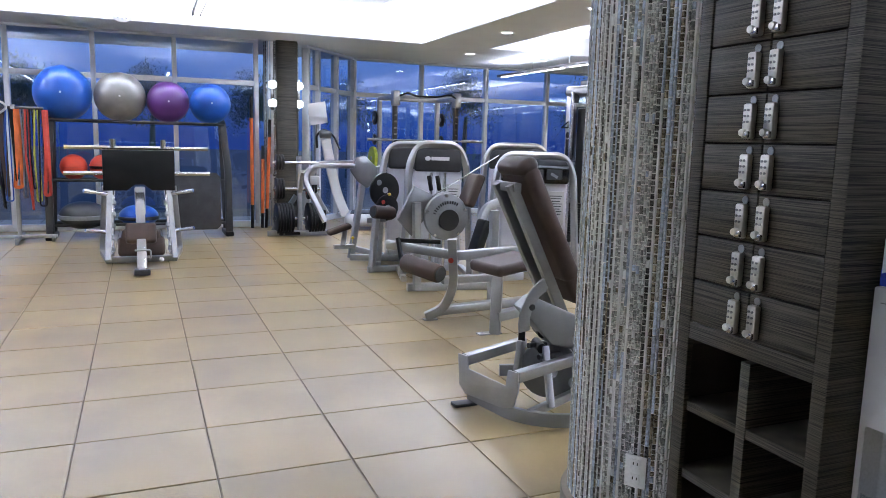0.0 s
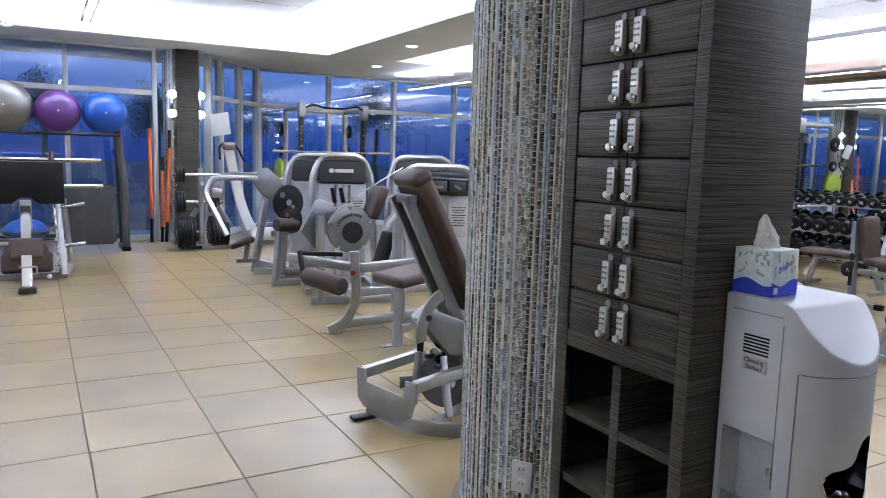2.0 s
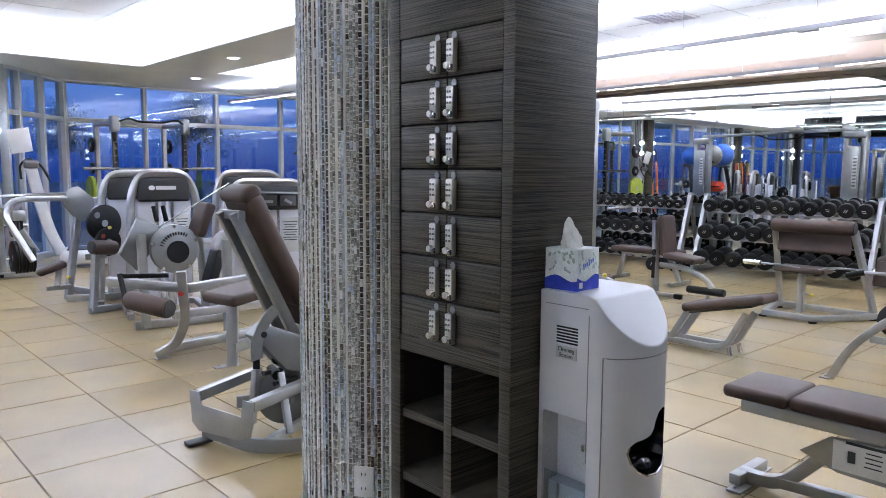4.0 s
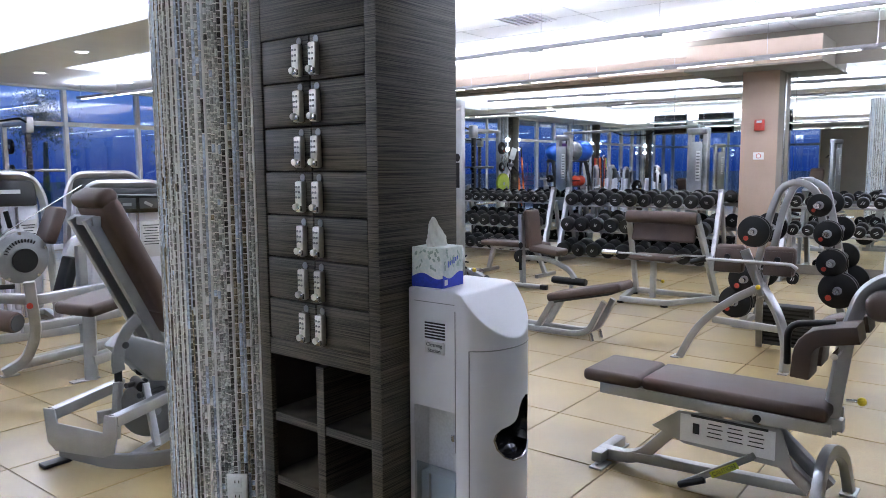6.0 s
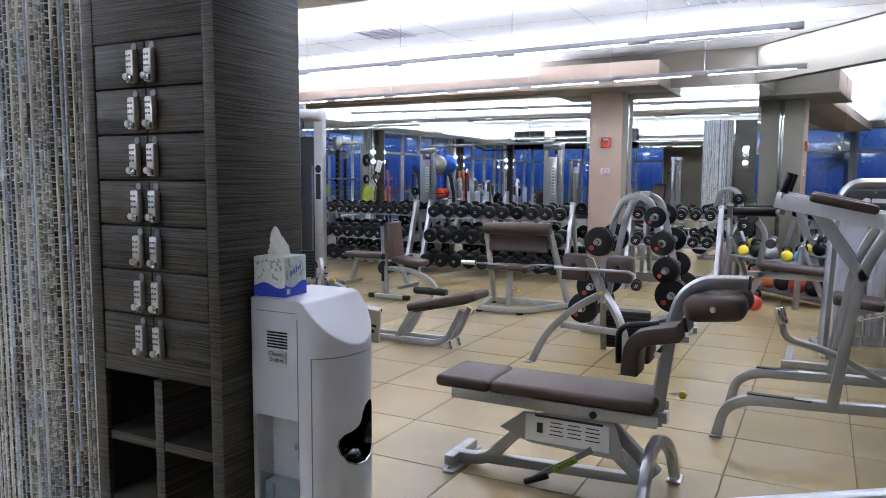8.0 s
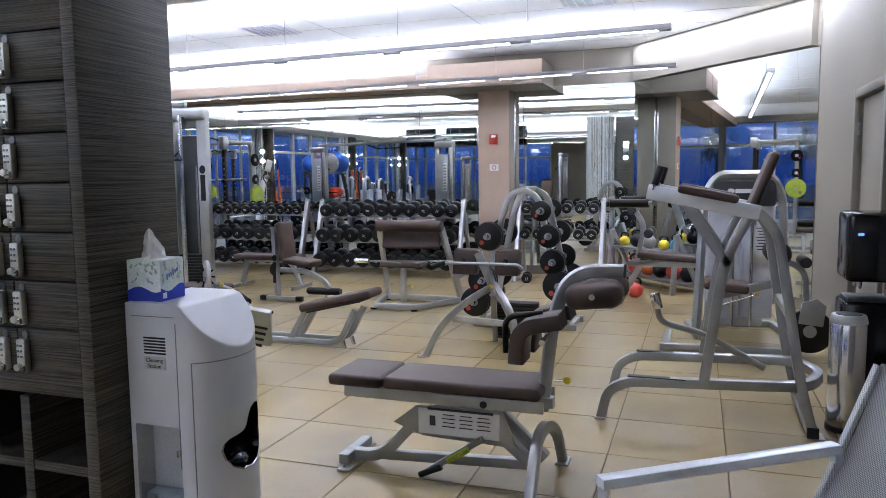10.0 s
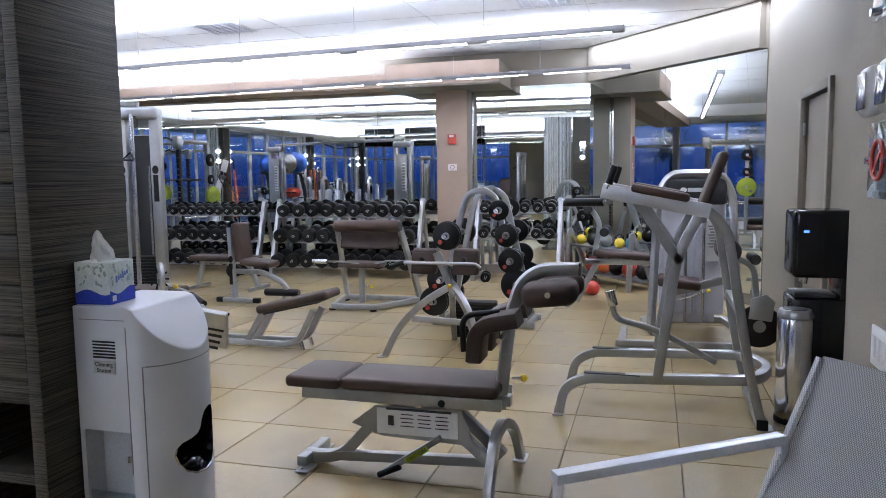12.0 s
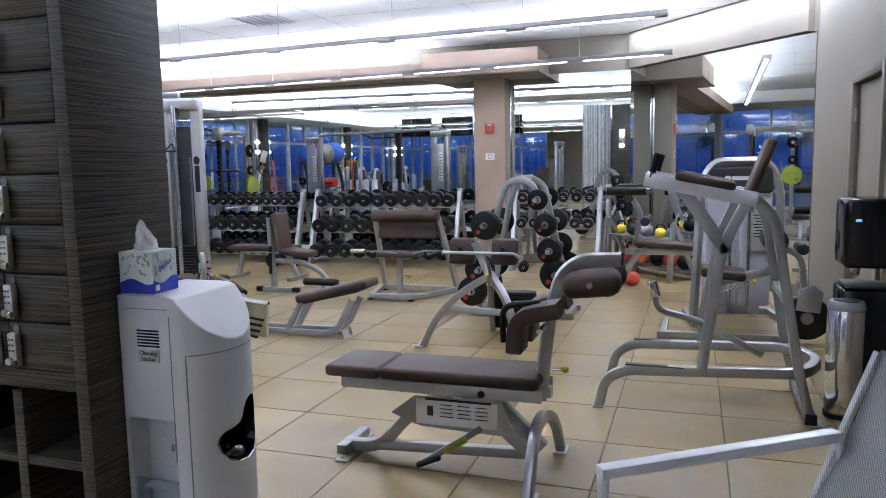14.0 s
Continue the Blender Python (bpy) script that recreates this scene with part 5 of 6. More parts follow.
# seats and levers of the row of machines
def ab_crunch():
    X, Y = 1.95, 3.55
    t = thing("torso_machine", "silver torso machine with a slotted disc and brown pads", "weight machine", X, Y, 0)
    L = lambda x, y, z: (x - X, y - Y, z)
    dc = part("disc_cover", cyl(L(1.88, 3.40, 0.76), L(1.88, 3.46, 0.76), 0.228, seg=48, bevel=0.01), M_GREY, t)
    part("disc_hub", cyl(L(1.90, 3.385, 0.73), L(1.90, 3.401, 0.73), 0.105, seg=32), M_BLACK, dc)
    for k in range(12):
        a = radians(60 + k * 9)
        part("disc_slot", box(L(1.90 + math.cos(a) * 0.165, 3.389, 0.74 + math.sin(a) * 0.165), (0.008, 0.012, 0.03), rot=(0, 90 - math.degrees(a), 0)), M_BLACK, dc)
    for k in range(5):
        a = radians(20 + k * 72)
        part("bolt", cyl(L(1.87 + math.cos(a) * 0.21, 3.40, 0.76 + math.sin(a) * 0.21), L(1.87 + math.cos(a) * 0.21, 3.375, 0.76 + math.sin(a) * 0.21), 0.014, seg=10), M_CHROME, dc)
    st(t, [L(2.38, 3.5, 0.03), L(2.26, 3.48, 0.55), L(2.34, 3.5, 0.85), L(2.60, 3.6, 0.90)], [L(1.62, 3.5, 0.03), L(1.60, 3.5, 0.9)], [L(1.55, 3.6, 0.04), L(2.45, 3.45, 0.04)], w=0.07, h=0.08, r=0.16)
    pad(t, L(2.16, 3.45, 1.02), (0.10, 0.26, 0.34), (0, 22, 0), "back_pad", 0.035)
    pad(t, L(2.22, 3.35, 0.56), (0.09, 0.2, 0.36), (0, 18, 0), "side_pad", 0.03, M_BLACK)
    part("lever", prism([(1.45 - X, 0.72), (1.62 - X, 1.05), (1.92 - X, 0.92), (1.72 - X, 0.70), (1.6 - X, 0.55)], 0.05, "y", 3.62 - Y, 0.008), M_GREY, t)
    for x in (1.83, 1.92):
        grip(t, L(x, 3.7, 1.0), L(x - 0.03, 3.7, 1.15), 0.022)
    st(t, [L(1.72, 3.7, 0.9), L(2.0, 3.7, 0.98)], w=0.03, h=None, r=0)
    part("cable", cyl(L(1.8, 3.6, 0.95), L(2.6, 3.75, 1.36), 0.006, seg=6), M_CHROME, t)

ab_crunch()


def leg_extension():
    X, Y = 1.6, 2.2
    t = thing("leg_curl_machine", "silver leg curl machine with brown seat and roller", "weight machine", X, Y, 0)
    L = lambda x, y, z: (x - X, y - Y, z)
    roller(t, L(1.12, 2.46, 0.495), L(1.29, 2.10, 0.450), 0.075)
    st(t, [L(1.30, 2.42, 0.03), L(1.44, 2.38, 0.10), L(1.50, 2.3, 0.30), L(1.47, 2.3, 0.70)], w=0.075, h=0.075, r=0.12)
    st(t, [L(1.06, 2.75, 0.61), L(1.52, 2.3, 0.56), L(2.2, 2.4, 0.58)], w=0.06, h=0.075, r=0.05)
    st(t, [L(1.13, 2.56, 0.46), L(1.11, 2.62, 0.68)], [L(1.11, 2.62, 0.66), L(1.45, 2.5, 0.65)], w=0.028, h=0.035, material=M_BLACK, name="lever_arm")
    foot(t, *L(1.34, 2.42, 0)[:2])
    pad(t, L(1.82, 1.98, 0.535), (0.48, 0.40, 0.09), (0, -6, 12), "seat_pad", 0.035)
    st(t, [L(1.66, 1.84, 0.0), L(1.70, 1.90, 0.47)], [L(1.66, 1.84, 0.14), L(2.4, 2.1, 0.16)], [L(1.40, 2.4, 0.08), L(2.5, 2.5, 0.10)], w=0.085, h=0.075)
    foot(t, *L(1.62, 1.86, 0)[:2], w=0.2)
    part("warning_tag", cyl(L(1.445, 2.255, 0.53), L(1.443, 2.25, 0.53), 0.022, seg=16), M_RED, t)
    st(t, [L(2.0, 2.6, 0.05), L(2.0, 2.6, 0.9)], [L(1.52, 2.6, 0.3), L(2.3, 2.6, 0.3)], w=0.07, h=0.07)

leg_extension()


def back_machine():
    X, Y = 1.15, 0.4
    t = thing("reclined_leg_machine", "grey reclined leg machine with tall brown backrest", "weight machine", X, Y, 0)
    L = lambda x, y, z: (x - X, y - Y, z)
    # long tilted backrest, in two cushions, on twin rails
    a = -26.5
    pad(t, L(1.225, 0.46, 1.045), (0.11, 0.33, 0.72), (0, a, 0), "back_pad", 0.05)
    pad(t, L(1.41, 0.46, 0.68), (0.11, 0.33, 0.19), (0, a, 0), "lumbar_pad", 0.045)
    pad(t, L(1.062, 0.46, 1.368), (0.13, 0.31, 0.09), (0, a, 0), "head_pad", 0.045)
    for y in (0.38, 0.54):
        st(t, [L(0.985, y, 1.27), L(1.39, y, 0.45)], w=0.045, h=0.06, material=M_GREY)
    st(t, [L(1.01, 0.34, 1.255), L(1.01, 0.58, 1.255)], w=0.04, h=0.05, material=M_GREY)
    # curved adjusting quadrant and knuckle
    q = [(1.06 + 0.285 * math.cos(radians(k)) - X + 0.22, 0.52 + 0.285 * math.sin(radians(k))) for k in range(120, 195, 10)]
    q += [(1.06 + 0.22 * math.cos(radians(k)) - X + 0.22, 0.52 + 0.22 * math.sin(radians(k))) for k in range(190, 115, -10)]
    part("quadrant", prism(q, 0.016, "y", 0.24 - Y, 0.003), M_GREY, t)
    part("knuckle", prism([(1.02 - X, 0.60), (1.10 - X, 0.66), (1.42 - X, 0.52), (1.46 - X, 0.40), (1.36 - X, 0.34), (1.22 - X, 0.38)], 0.12, "y", 0.26 - Y, 0.012), M_GREY, t)
    for p in ((1.07, 0.61), (1.38, 0.46)):
        part("bolt", cyl(L(p[0], 0.255, p[1]), L(p[0], 0.235, p[1]), 0.018, seg=12), M_DARKG, t)
    # foot carriage: two sloped rails with an end plate
    r0, r1 = [L(0.80, 0.50, 0.265), L(1.24, 0.62, 0.30)], [L(0.93, 0.13, 0.265), L(1.45, 0.24, 0.31)]
    st(t, r0, r1, w=0.055, h=0.06)
    notch = [(-0.035, 0.297), (0.035, 0.297), (0.05, 0.225), (0.34, 0.205), (0.355, 0.297), (0.425, 0.297), (0.43, 0.20), (0.40, 0.10), (0.33, 0.075), (0.03, 0.075), (-0.02, 0.12)]
    ep = part("end_plate", prism(notch, 0.012, "y", -0.012, 0.002), M_STEEL, t)
    ep.matrix_local = pose(0.788 - X, 0.50 - Y, 0, 0, 0, math.degrees(math.atan2(-0.37, 0.13)))
    for p in (r0[0], r1[0]):
        part("end_cap", box((p[0] - 0.004, p[1], p[2]), (0.01, 0.06, 0.062), 0.002), M_DARKG, t)
    # base hoop
    st(t, [L(0.84, 0.52, 0.055), L(0.93, 0.10, 0.055), L(1.15, -0.06, 0.055), L(1.75, 0.02, 0.055), L(1.85, 0.7, 0.055), L(1.2, 0.85, 0.055)], w=0.03, h=0.075, r=0.18, material=M_GREY)
    part("foot_plate", box(L(0.79, 0.48, 0.012), (0.14, 0.07, 0.02), 0.005), M_DARKG, t)
    st(t, [L(1.08, 0.42, 0.06), L(1.13, 0.45, 0.36)], [L(1.16, 0.14, 0.06), L(1.20, 0.30, 0.36)], [L(1.0, 0.1, 0.06), L(1.6, 0.4, 0.06)], w=0.035, h=0.05)
    st(t, [L(1.12, 0.35, 0.36), L(1.50, 0.44, 0.34)], [L(1.15, 0.28, 0.31), L(1.50, 0.40, 0.29)], w=0.03, h=None, r=0, material=M_DARKG)
    wh = part("flywheel", cyl(L(1.27, 0.36, 0.20), L(1.29, 0.40, 0.20), 0.17, seg=40, bevel=0.006), M_GREY, t)
    part("hub", cyl(L(1.262, 0.345, 0.20), L(1.275, 0.36, 0.20), 0.05, seg=20), M_CHROME, wh)
    st(t, [L(1.34, 0.22, 0.16), L(1.62, 0.30, 0.08)], [L(1.40, 0.30, 0.36), L(1.55, 0.36, 0.52)], w=0.06, h=None, r=0)
    part("step_tube", cyl(L(1.33, 0.18, 0.42), L(1.55, 0.30, 0.40), 0.03, seg=16), M_STEEL, t)
    st(t, [L(1.16, 0.50, 0.42), L(1.14, 0.47, 0.24)], w=0.04, h=0.03, material=M_BLACK)
    for z in (0.35, 0.44):
        part("sleeve", cyl(L(1.18, 0.30, z), L(1.22, 0.44, z), 0.028, seg=12), M_BLACK, t)

back_machine()


def row_machine():
    X, Y = 1.6, 5.6
    t = thing("chest_row_machine", "plate-loaded row machine with brown chest roller", "weight machine", X, Y, 0)
    L = lambda x, y, z: (x - X, y - Y, z)
    st(t, [L(1.5, 5.55, 0.03), L(1.68, 5.6, 1.10), L(1.90, 5.6, 1.14)], [L(1.92, 5.4, 0.03), L(1.98, 5.5, 0.75), L(2.2, 5.5, 0.9)], [L(1.48, 5.5, 0.05), L(2.3, 5.2, 0.05)], [L(1.95, 5.35, 0.05), L(1.7, 6.3, 0.05)], w=0.06, h=0.075, r=0.12)
    part("cam_plate", prism([(1.48 - X, 1.12), (1.56 - X, 1.28), (1.66 - X, 1.30), (1.82 - X, 1.16), (1.84 - X, 1.0), (1.70 - X, 0.9), (1.58 - X, 0.98)], 0.04, "y", 5.52 - Y, 0.01), M_GREY, t)
    st(t, [L(1.60, 5.55, 1.17), L(1.0, 5.5, 1.17), L(0.90, 5.48, 1.02), L(1.12, 5.3, 0.52)], [L(0.9, 5.5, 1.1), L(0.9, 5.7, 0.85)], w=0.05, h=0.06, r=0.1)
    pad(t, L(1.30, 5.35, 0.42), (0.30, 0.14, 0.07), (0, -18, 0), "foot_pad", 0.03)
    st(t, [L(1.35, 5.35, 0.22), L(1.40, 5.45, 0.40)], [L(1.25, 5.4, 0.20), L(1.5, 5.4, 0.20)], w=0.06, h=0.05)
    roller(t, L(1.50, 4.62, 0.70), L(1.76, 4.70, 0.67), 0.075)
    st(t, [L(1.72, 5.5, 0.5), L(1.66, 4.75, 0.60)], [L(1.5, 4.66, 0.03), L(1.56, 4.7, 0.62)], [L(1.46, 4.66, 0.04), L(2.1, 4.72, 0.04)], w=0.06, h=0.07)
    plate_disc(t, L(1.72, 4.90, 0.92), (-0.3, 1, 0), 0.20)
    plate_disc(t, L(1.74, 4.86, 0.72), (-0.3, 1, 0), 0.15)
    knob(t, L(1.74, 4.84, 0.88), L(1.74, 4.78, 0.88))
    knob(t, L(1.45, 5.3, 0.25), L(1.45, 5.28, 0.32))

row_machine()


def plate_press():
    X, Y = 1.35, 8.0
    t = thing("plate_loaded_machine", "silver plate-loaded machine with stacked black plates", "weight machine", X, Y, 0)
    L = lambda x, y, z: (x - X, y - Y, z)
    base = part("base_rail", tube([L(0.86, 7.98, 0.05), L(1.76, 7.92, 0.05)], 0.09, 0.08), M_STEEL, t)
    brand_mark(0.09, pose(*L(1.2, 7.90, 0.05), 90, 0, -4), M_BLACK, base)
    st(t, [L(1.36, 8.0, 0.08), L(1.36, 8.05, 1.22)], [L(1.0, 8.3, 0.05), L(1.36, 8.3, 0.6)], [L(1.5, 7.9, 0.9), L(1.62, 7.9, 1.12), L(2.2, 7.7, 1.14)], [L(1.45, 7.95, 0.9), L(1.75, 7.85, 0.35)], w=0.07, h=0.07, r=0.1)
    for z, r in ((1.12, 0.12), (0.72, 0.16), (0.27, 0.24)):
        for x in (1.08, 1.56):
            part("peg", cyl(L(1.36, 8.02, z), L(x + (0.12 if x > 1.36 else -0.12), 8.02, z), 0.025, seg=12), M_CHROME, t)
            for k in range(3 if z > 0.4 else 6):
                if z < 1.0 or x < 1.36:
                    plate_disc(t, L(x + (k - 1.5) * 0.042, 8.02, z), (1, 0, 0), r)
    part("hinge_block", box(L(1.55, 7.88, 0.86), (0.16, 0.12, 0.14), 0.02), M_STEEL, t)

plate_press()


def vibration_plate():
    X, Y = 2.55, 8.9
    t = thing("vibration_plate", "white vibration platform with curved column and console", "exercise machine", X, Y, 0)
    L = lambda x, y, z: (x - X, y - Y, z)
    part("platform", box(L(2.75, 8.7, 0.16), (0.95, 0.75, 0.22), 0.10, (0, 0, -18), seg=5), M_WHITE, t)
    part("platform_mat", box(L(2.75, 8.7, 0.276), (0.75, 0.55, 0.015), 0.005, (0, 0, -18)), M_DARKG, t)
    part("column", tube([L(2.35, 9.0, 0.2), L(2.22, 9.02, 0.5), L(2.12, 9.05, 0.9), L(2.02, 9.0, 1.35), L(1.98, 8.95, 1.5)], 0.13, 0.16, 0.3), M_WHITE, t)
    part("console", box(L(1.97, 8.9, 1.56), (0.20, 0.10, 0.12), 0.03, (25, 0, 0), seg=3), M_GREY, t)
    part("handlebar", tube([L(1.80, 8.75, 1.35), L(1.83, 8.95, 1.55), L(1.97, 8.98, 1.66), L(2.12, 8.95, 1.55), L(2.18, 8.75, 1.32)], 0.035, None, 0.12), M_BLACK, t)
    cd = part("chart", box(L(1.84, 8.9, 1.90), (0.30, 0.02, 0.36), 0.01, (12, -10, 0)), M_WHITE, t, "white exercise chart")
    part("chart_pole", tube([L(1.90, 9.0, 0.1), L(1.82, 9.02, 1.2), L(1.84, 8.93, 1.82)], 0.03, None, 0.2), M_STEEL, t)

vibration_plate()


def power_rack(x, y, rz=0, bars=True):
    r = thing("power_rack", "silver power rack with black uprights and a barbell", "squat rack", x, y, 0, rz, "power racks")
    for a in (-0.58, 0.58):
        for b in (-0.45, 0.45):
            st(r, [(a, b, 0), (a, b, 2.25)], w=0.08, h=0.08, r=0, material=M_STEEL if b > 0 else M_DARKG)
        st(r, [(a, -0.6, 0.035), (a, 0.6, 0.035)], [(a, -0.45, 2.25), (a, 0.45, 2.25)], w=0.07, h=0.07, r=0)
        part("side_rail", cyl((a, -0.45, 0.75), (a, 0.45, 0.75), 0.025), M_CHROME, r)
        for z, q in ((1.9, 0.13), (1.5, 0.10)):
            plate_disc(r, (a + (0.09 if a > 0 else -0.09), 0.45, z), (1, 0, 0), q)
        plate_disc(r, (a + (0.12 if a > 0 else -0.12), 0.45, 1.15), (1, 0, 0), 0.22, 0.06, M_LIME if a < 0 else None, "bumper_plate")
    st(r, [(-0.58, 0.45, 2.25), (0.58, 0.45, 2.25)], w=0.06, h=0.06)
    st(r, [(-0.62, -0.5, 2.22), (-0.4, -0.6, 2.32), (-0.2, -0.5, 2.27), (0.2, -0.5, 2.27), (0.4, -0.6, 2.32), (0.62, -0.5, 2.22)], w=0.035, h=None, r=0.06, material=M_BLACK, name="pull_up_bar")
    for s in (-1, 1):
        part("head_block", box((s * 0.58, -0.47, 2.22), (0.13, 0.18, 0.26), 0.03, seg=3), M_STEEL, r)
        for k in range(9):
            part("peg_hole", box((s * 0.58, -0.487, 1.05 + k * 0.11), (0.05, 0.006, 0.035), 0.006), M_STEEL, r)
    part("barbell", cyl((-1.1, -0.52, 1.50), (1.1, -0.52, 1.50), 0.016, seg=12), M_GREY, r)
    for s in (-1, 1):
        part("bar_sleeve", cyl((s * 0.68, -0.52, 1.50), (s * 1.1, -0.52, 1.50), 0.025, seg=14), M_GREY, r)
        part("j_hook", box((s * 0.58, -0.51, 1.47), (0.06, 0.08, 0.06), 0.01), M_BLACK, r)
    return r

power_rack(3.85, 9.62, 0)
power_rack(8.55, 5.9, 90)


# ---- left end: leg press, ball rack, bands ----
def leg_press():
    X, Y = -0.9, 5.8
    t = thing("leg_press", "chrome leg press sled with black foot plate", "weight machine", X, Y, 0)
    L = lambda x, y, z: (x - X, y - Y, z)
    a = 0.05
    part("foot_plate", prism([(-0.40, 0.82), (-0.40, 1.30), (0.40, 1.30), (0.40, 0.82), (0.14, 0.82), (0.05, 0.89), (-0.05, 0.89), (-0.14, 0.82)], 0.04, "y", 0.55, 0.006), M_BLACK, t)
    part("sled_bar", cyl((-0.80, 0.64, 1.325), (0.80, 0.64, 1.325), 0.024, seg=16), M_CHROME, t)
    part("sled_bar", cyl((-0.82, 0.66, 1.02), (0.82, 0.66, 1.02), 0.024, seg=16), M_CHROME, t)
    for s in (-1, 1):
        part("post", cyl((s * 0.28, 0.62, 1.32), (s * 0.28, 0.62, 1.43), 0.035, seg=16), M_CHROME, t)
        part("slide_rail", cyl((s * 0.33, 0.25, 0.08), (s * 0.30, 0.66, 0.84), 0.028, seg=14), M_CHROME, t)
        st(t, [(s * 0.36, 0.10, 0.05), (s * 0.33, 0.62, 0.86)], [(s * 0.36, 0.2, 0.03), (s * 0.46, 0.95, 0.03), (s * 0.40, 0.9, 0.85)], w=0.06, h=0.06)
        for z in (0.78, 0.32):
            part("plate_horn", cyl((s * 0.36, 0.55, z), (s * 0.60, 0.40, z + 0.05), 0.022, seg=12), M_CHROME, t)
        for k in range(5):
            part("stop_collar", cyl((s * (0.33 - 0.006 * k), 0.27 + k * 0.07, 0.13 + k * 0.13), (s * (0.33 - 0.006 * k), 0.29 + k * 0.07, 0.17 + k * 0.13), 0.042, seg=14), M_STEEL, t)
        part("hip_pad", box((s * 0.16, 0.05, 0.26), (0.13, 0.14, 0.30), 0.04, (0, s * -10, 0), seg=4), M_VINYL, t)
    st(t, [(-0.36, 0.22, 0.04), (0.36, 0.22, 0.04)], [(0, -0.72, 0.04), (0, 0.5, 0.04)], w=0.07, h=0.07)
    part("frame_tube", tube([(0, -0.62, 0.05), (0, -0.20, 0.42), (0, 0.56, 0.84)], 0.10, 0.06), M_CHROME, t)
    part("roller_cage", box((0, 0.5, 0.70), (0.12, 0.08, 0.34), 0.02), M_STEEL, t)
    pad(t, (0, -0.24, 0.40), (0.32, 0.10, 0.24), (-30, 0, 0), "seat_pad", 0.04)
    pad(t, (0, 0.0, 0.22), (0.50, 0.08, 0.22), (-12, 0, 0), "back_pad", 0.04)
    part("front_foot", box((0, -0.70, 0.04), (0.16, 0.07, 0.06), 0.01), M_DARKG, t)
    st(t, [(-0.07, -0.45, 0.15), (0.09, -0.45, 0.15), (0.09, -0.45, 0.24), (-0.07, -0.45, 0.24)], w=0.02, h=None, r=0.02)
    part("knob", ball((0.20, -0.50, 0.14), 0.025, u=16, v=10), M_WHITE, t)

leg_press()


def ball_rack():
    X, Y = -0.87, 8.42
    t = thing("ball_rack", "black steel storage rack for exercise balls", "storage rack", X, Y, 0)
    for s in (-1, 1):
        part("side_frame", tube([(s * 1.20, -0.22, 0.05), (s * 1.20, -0.18, 1.0), (s * 1.14, -0.05, 1.68), (s * 1.14, 0.15, 1.68)], 0.10, 0.10, 0.15), M_DARKG, t)
        part("side_frame", tube([(s * 1.20, 0.24, 0.05), (s * 1.14, 0.12, 1.66)], 0.07, 0.07), M_DARKG, t)
        part("rubber_foot", box((s * 1.20, 0, 0.035), (0.12, 0.62, 0.07), 0.015), M_BLACK, t)
    for y, z in ((-0.17, 1.66), (0.17, 1.66), (-0.16, 0.83), (0.2, 0.83), (-0.18, 0.20), (0.2, 0.20)):
        part("rail", cyl((-1.16, y, z), (1.16, y, z), 0.022, seg=12), M_DARKG, t)

ball_rack()

def gym_ball(x, z, r, material, label):
    g = thing("exercise_ball", label, "exercise ball", x, 8.42, z, 0, "exercise balls on the rack")
    part("skin", ball((0, 0, 0), r, u=48, v=24), material, g)
    part("valve", cyl((0, -r + 0.001, 0.0), (0, -r - 0.004, 0.0), 0.014, seg=12), M_WHITE, g)

gym_ball(-1.85, 2.03, 0.375, M_BLUE, "large glossy blue exercise ball on a rack")
gym_ball(-1.12, 2.01, 0.345, M_SILVB, "large silver-grey exercise ball on a rack")
gym_ball(-0.48, 1.965, 0.295, M_PURPLE, "glossy purple exercise ball on a rack")
gym_ball(0.11, 1.965, 0.295, M_BLUE, "glossy medium blue exercise ball on a rack")

for x in (-1.76, -1.38):
    g = thing("medicine_ball", "red-orange medicine ball on a shelf", "medicine ball", x, 8.43, 1.01, 0, "medicine balls")
    part("skin", ball((0, 0, 0), 0.18, u=32, v=16), M_REDBALL, g)
    part("band", cyl((0, 0, -0.018), (0, 0, 0.018), 0.181, seg=32), M_BLACK, g) if x > -1.5 else part("seam", cyl((0, 0, -0.003), (0, 0, 0.003), 0.1812, seg=32), M_RED, g)
g = thing("balance_dome", "dark half-dome balance trainer on the lower shelf", "balance trainer", -1.66, 8.42, 0.225, 0)
part("dome", ball((0, 0, 0.10), 0.32, u=36, v=18, squash=0.62), M_DARKG, g)
part("rim", cyl((0, 0, 0.05), (0, 0, 0.11), 0.335, seg=40, bevel=0.01), M_GREY, g)
g = thing("balance_dome", "blue half-dome balance trainer on the lower shelf", "balance trainer", -0.93, 8.42, 0.225, 0)
part("dome", ball((0, 0, 0.08), 0.27, u=36, v=18, squash=0.6), M_BLUE, g)
part("rim", cyl((0, 0, 0.03), (0, 0, 0.08), 0.285, seg=40, bevel=0.01), M_DARKG, g)
g = thing("exercise_mats", "stack of grey foam mats leaning on the rack", "exercise mat", -0.12, 8.14, 0, 0)
for k in range(3):
    part("mat", prism([(-0.33, 0.17), (-0.27, 0.11), (0.27, 0.11), (0.33, 0.17), (0.33, 0.89), (0.27, 0.95), (-0.27, 0.95), (-0.33, 0.89)], 0.018, "y", k * 0.022, 0.004), M_MATTE, g)
part("logo_bar", box((0, -0.035, 0.55), (0.02, 0.004, 0.16)), M_DARKG, g)

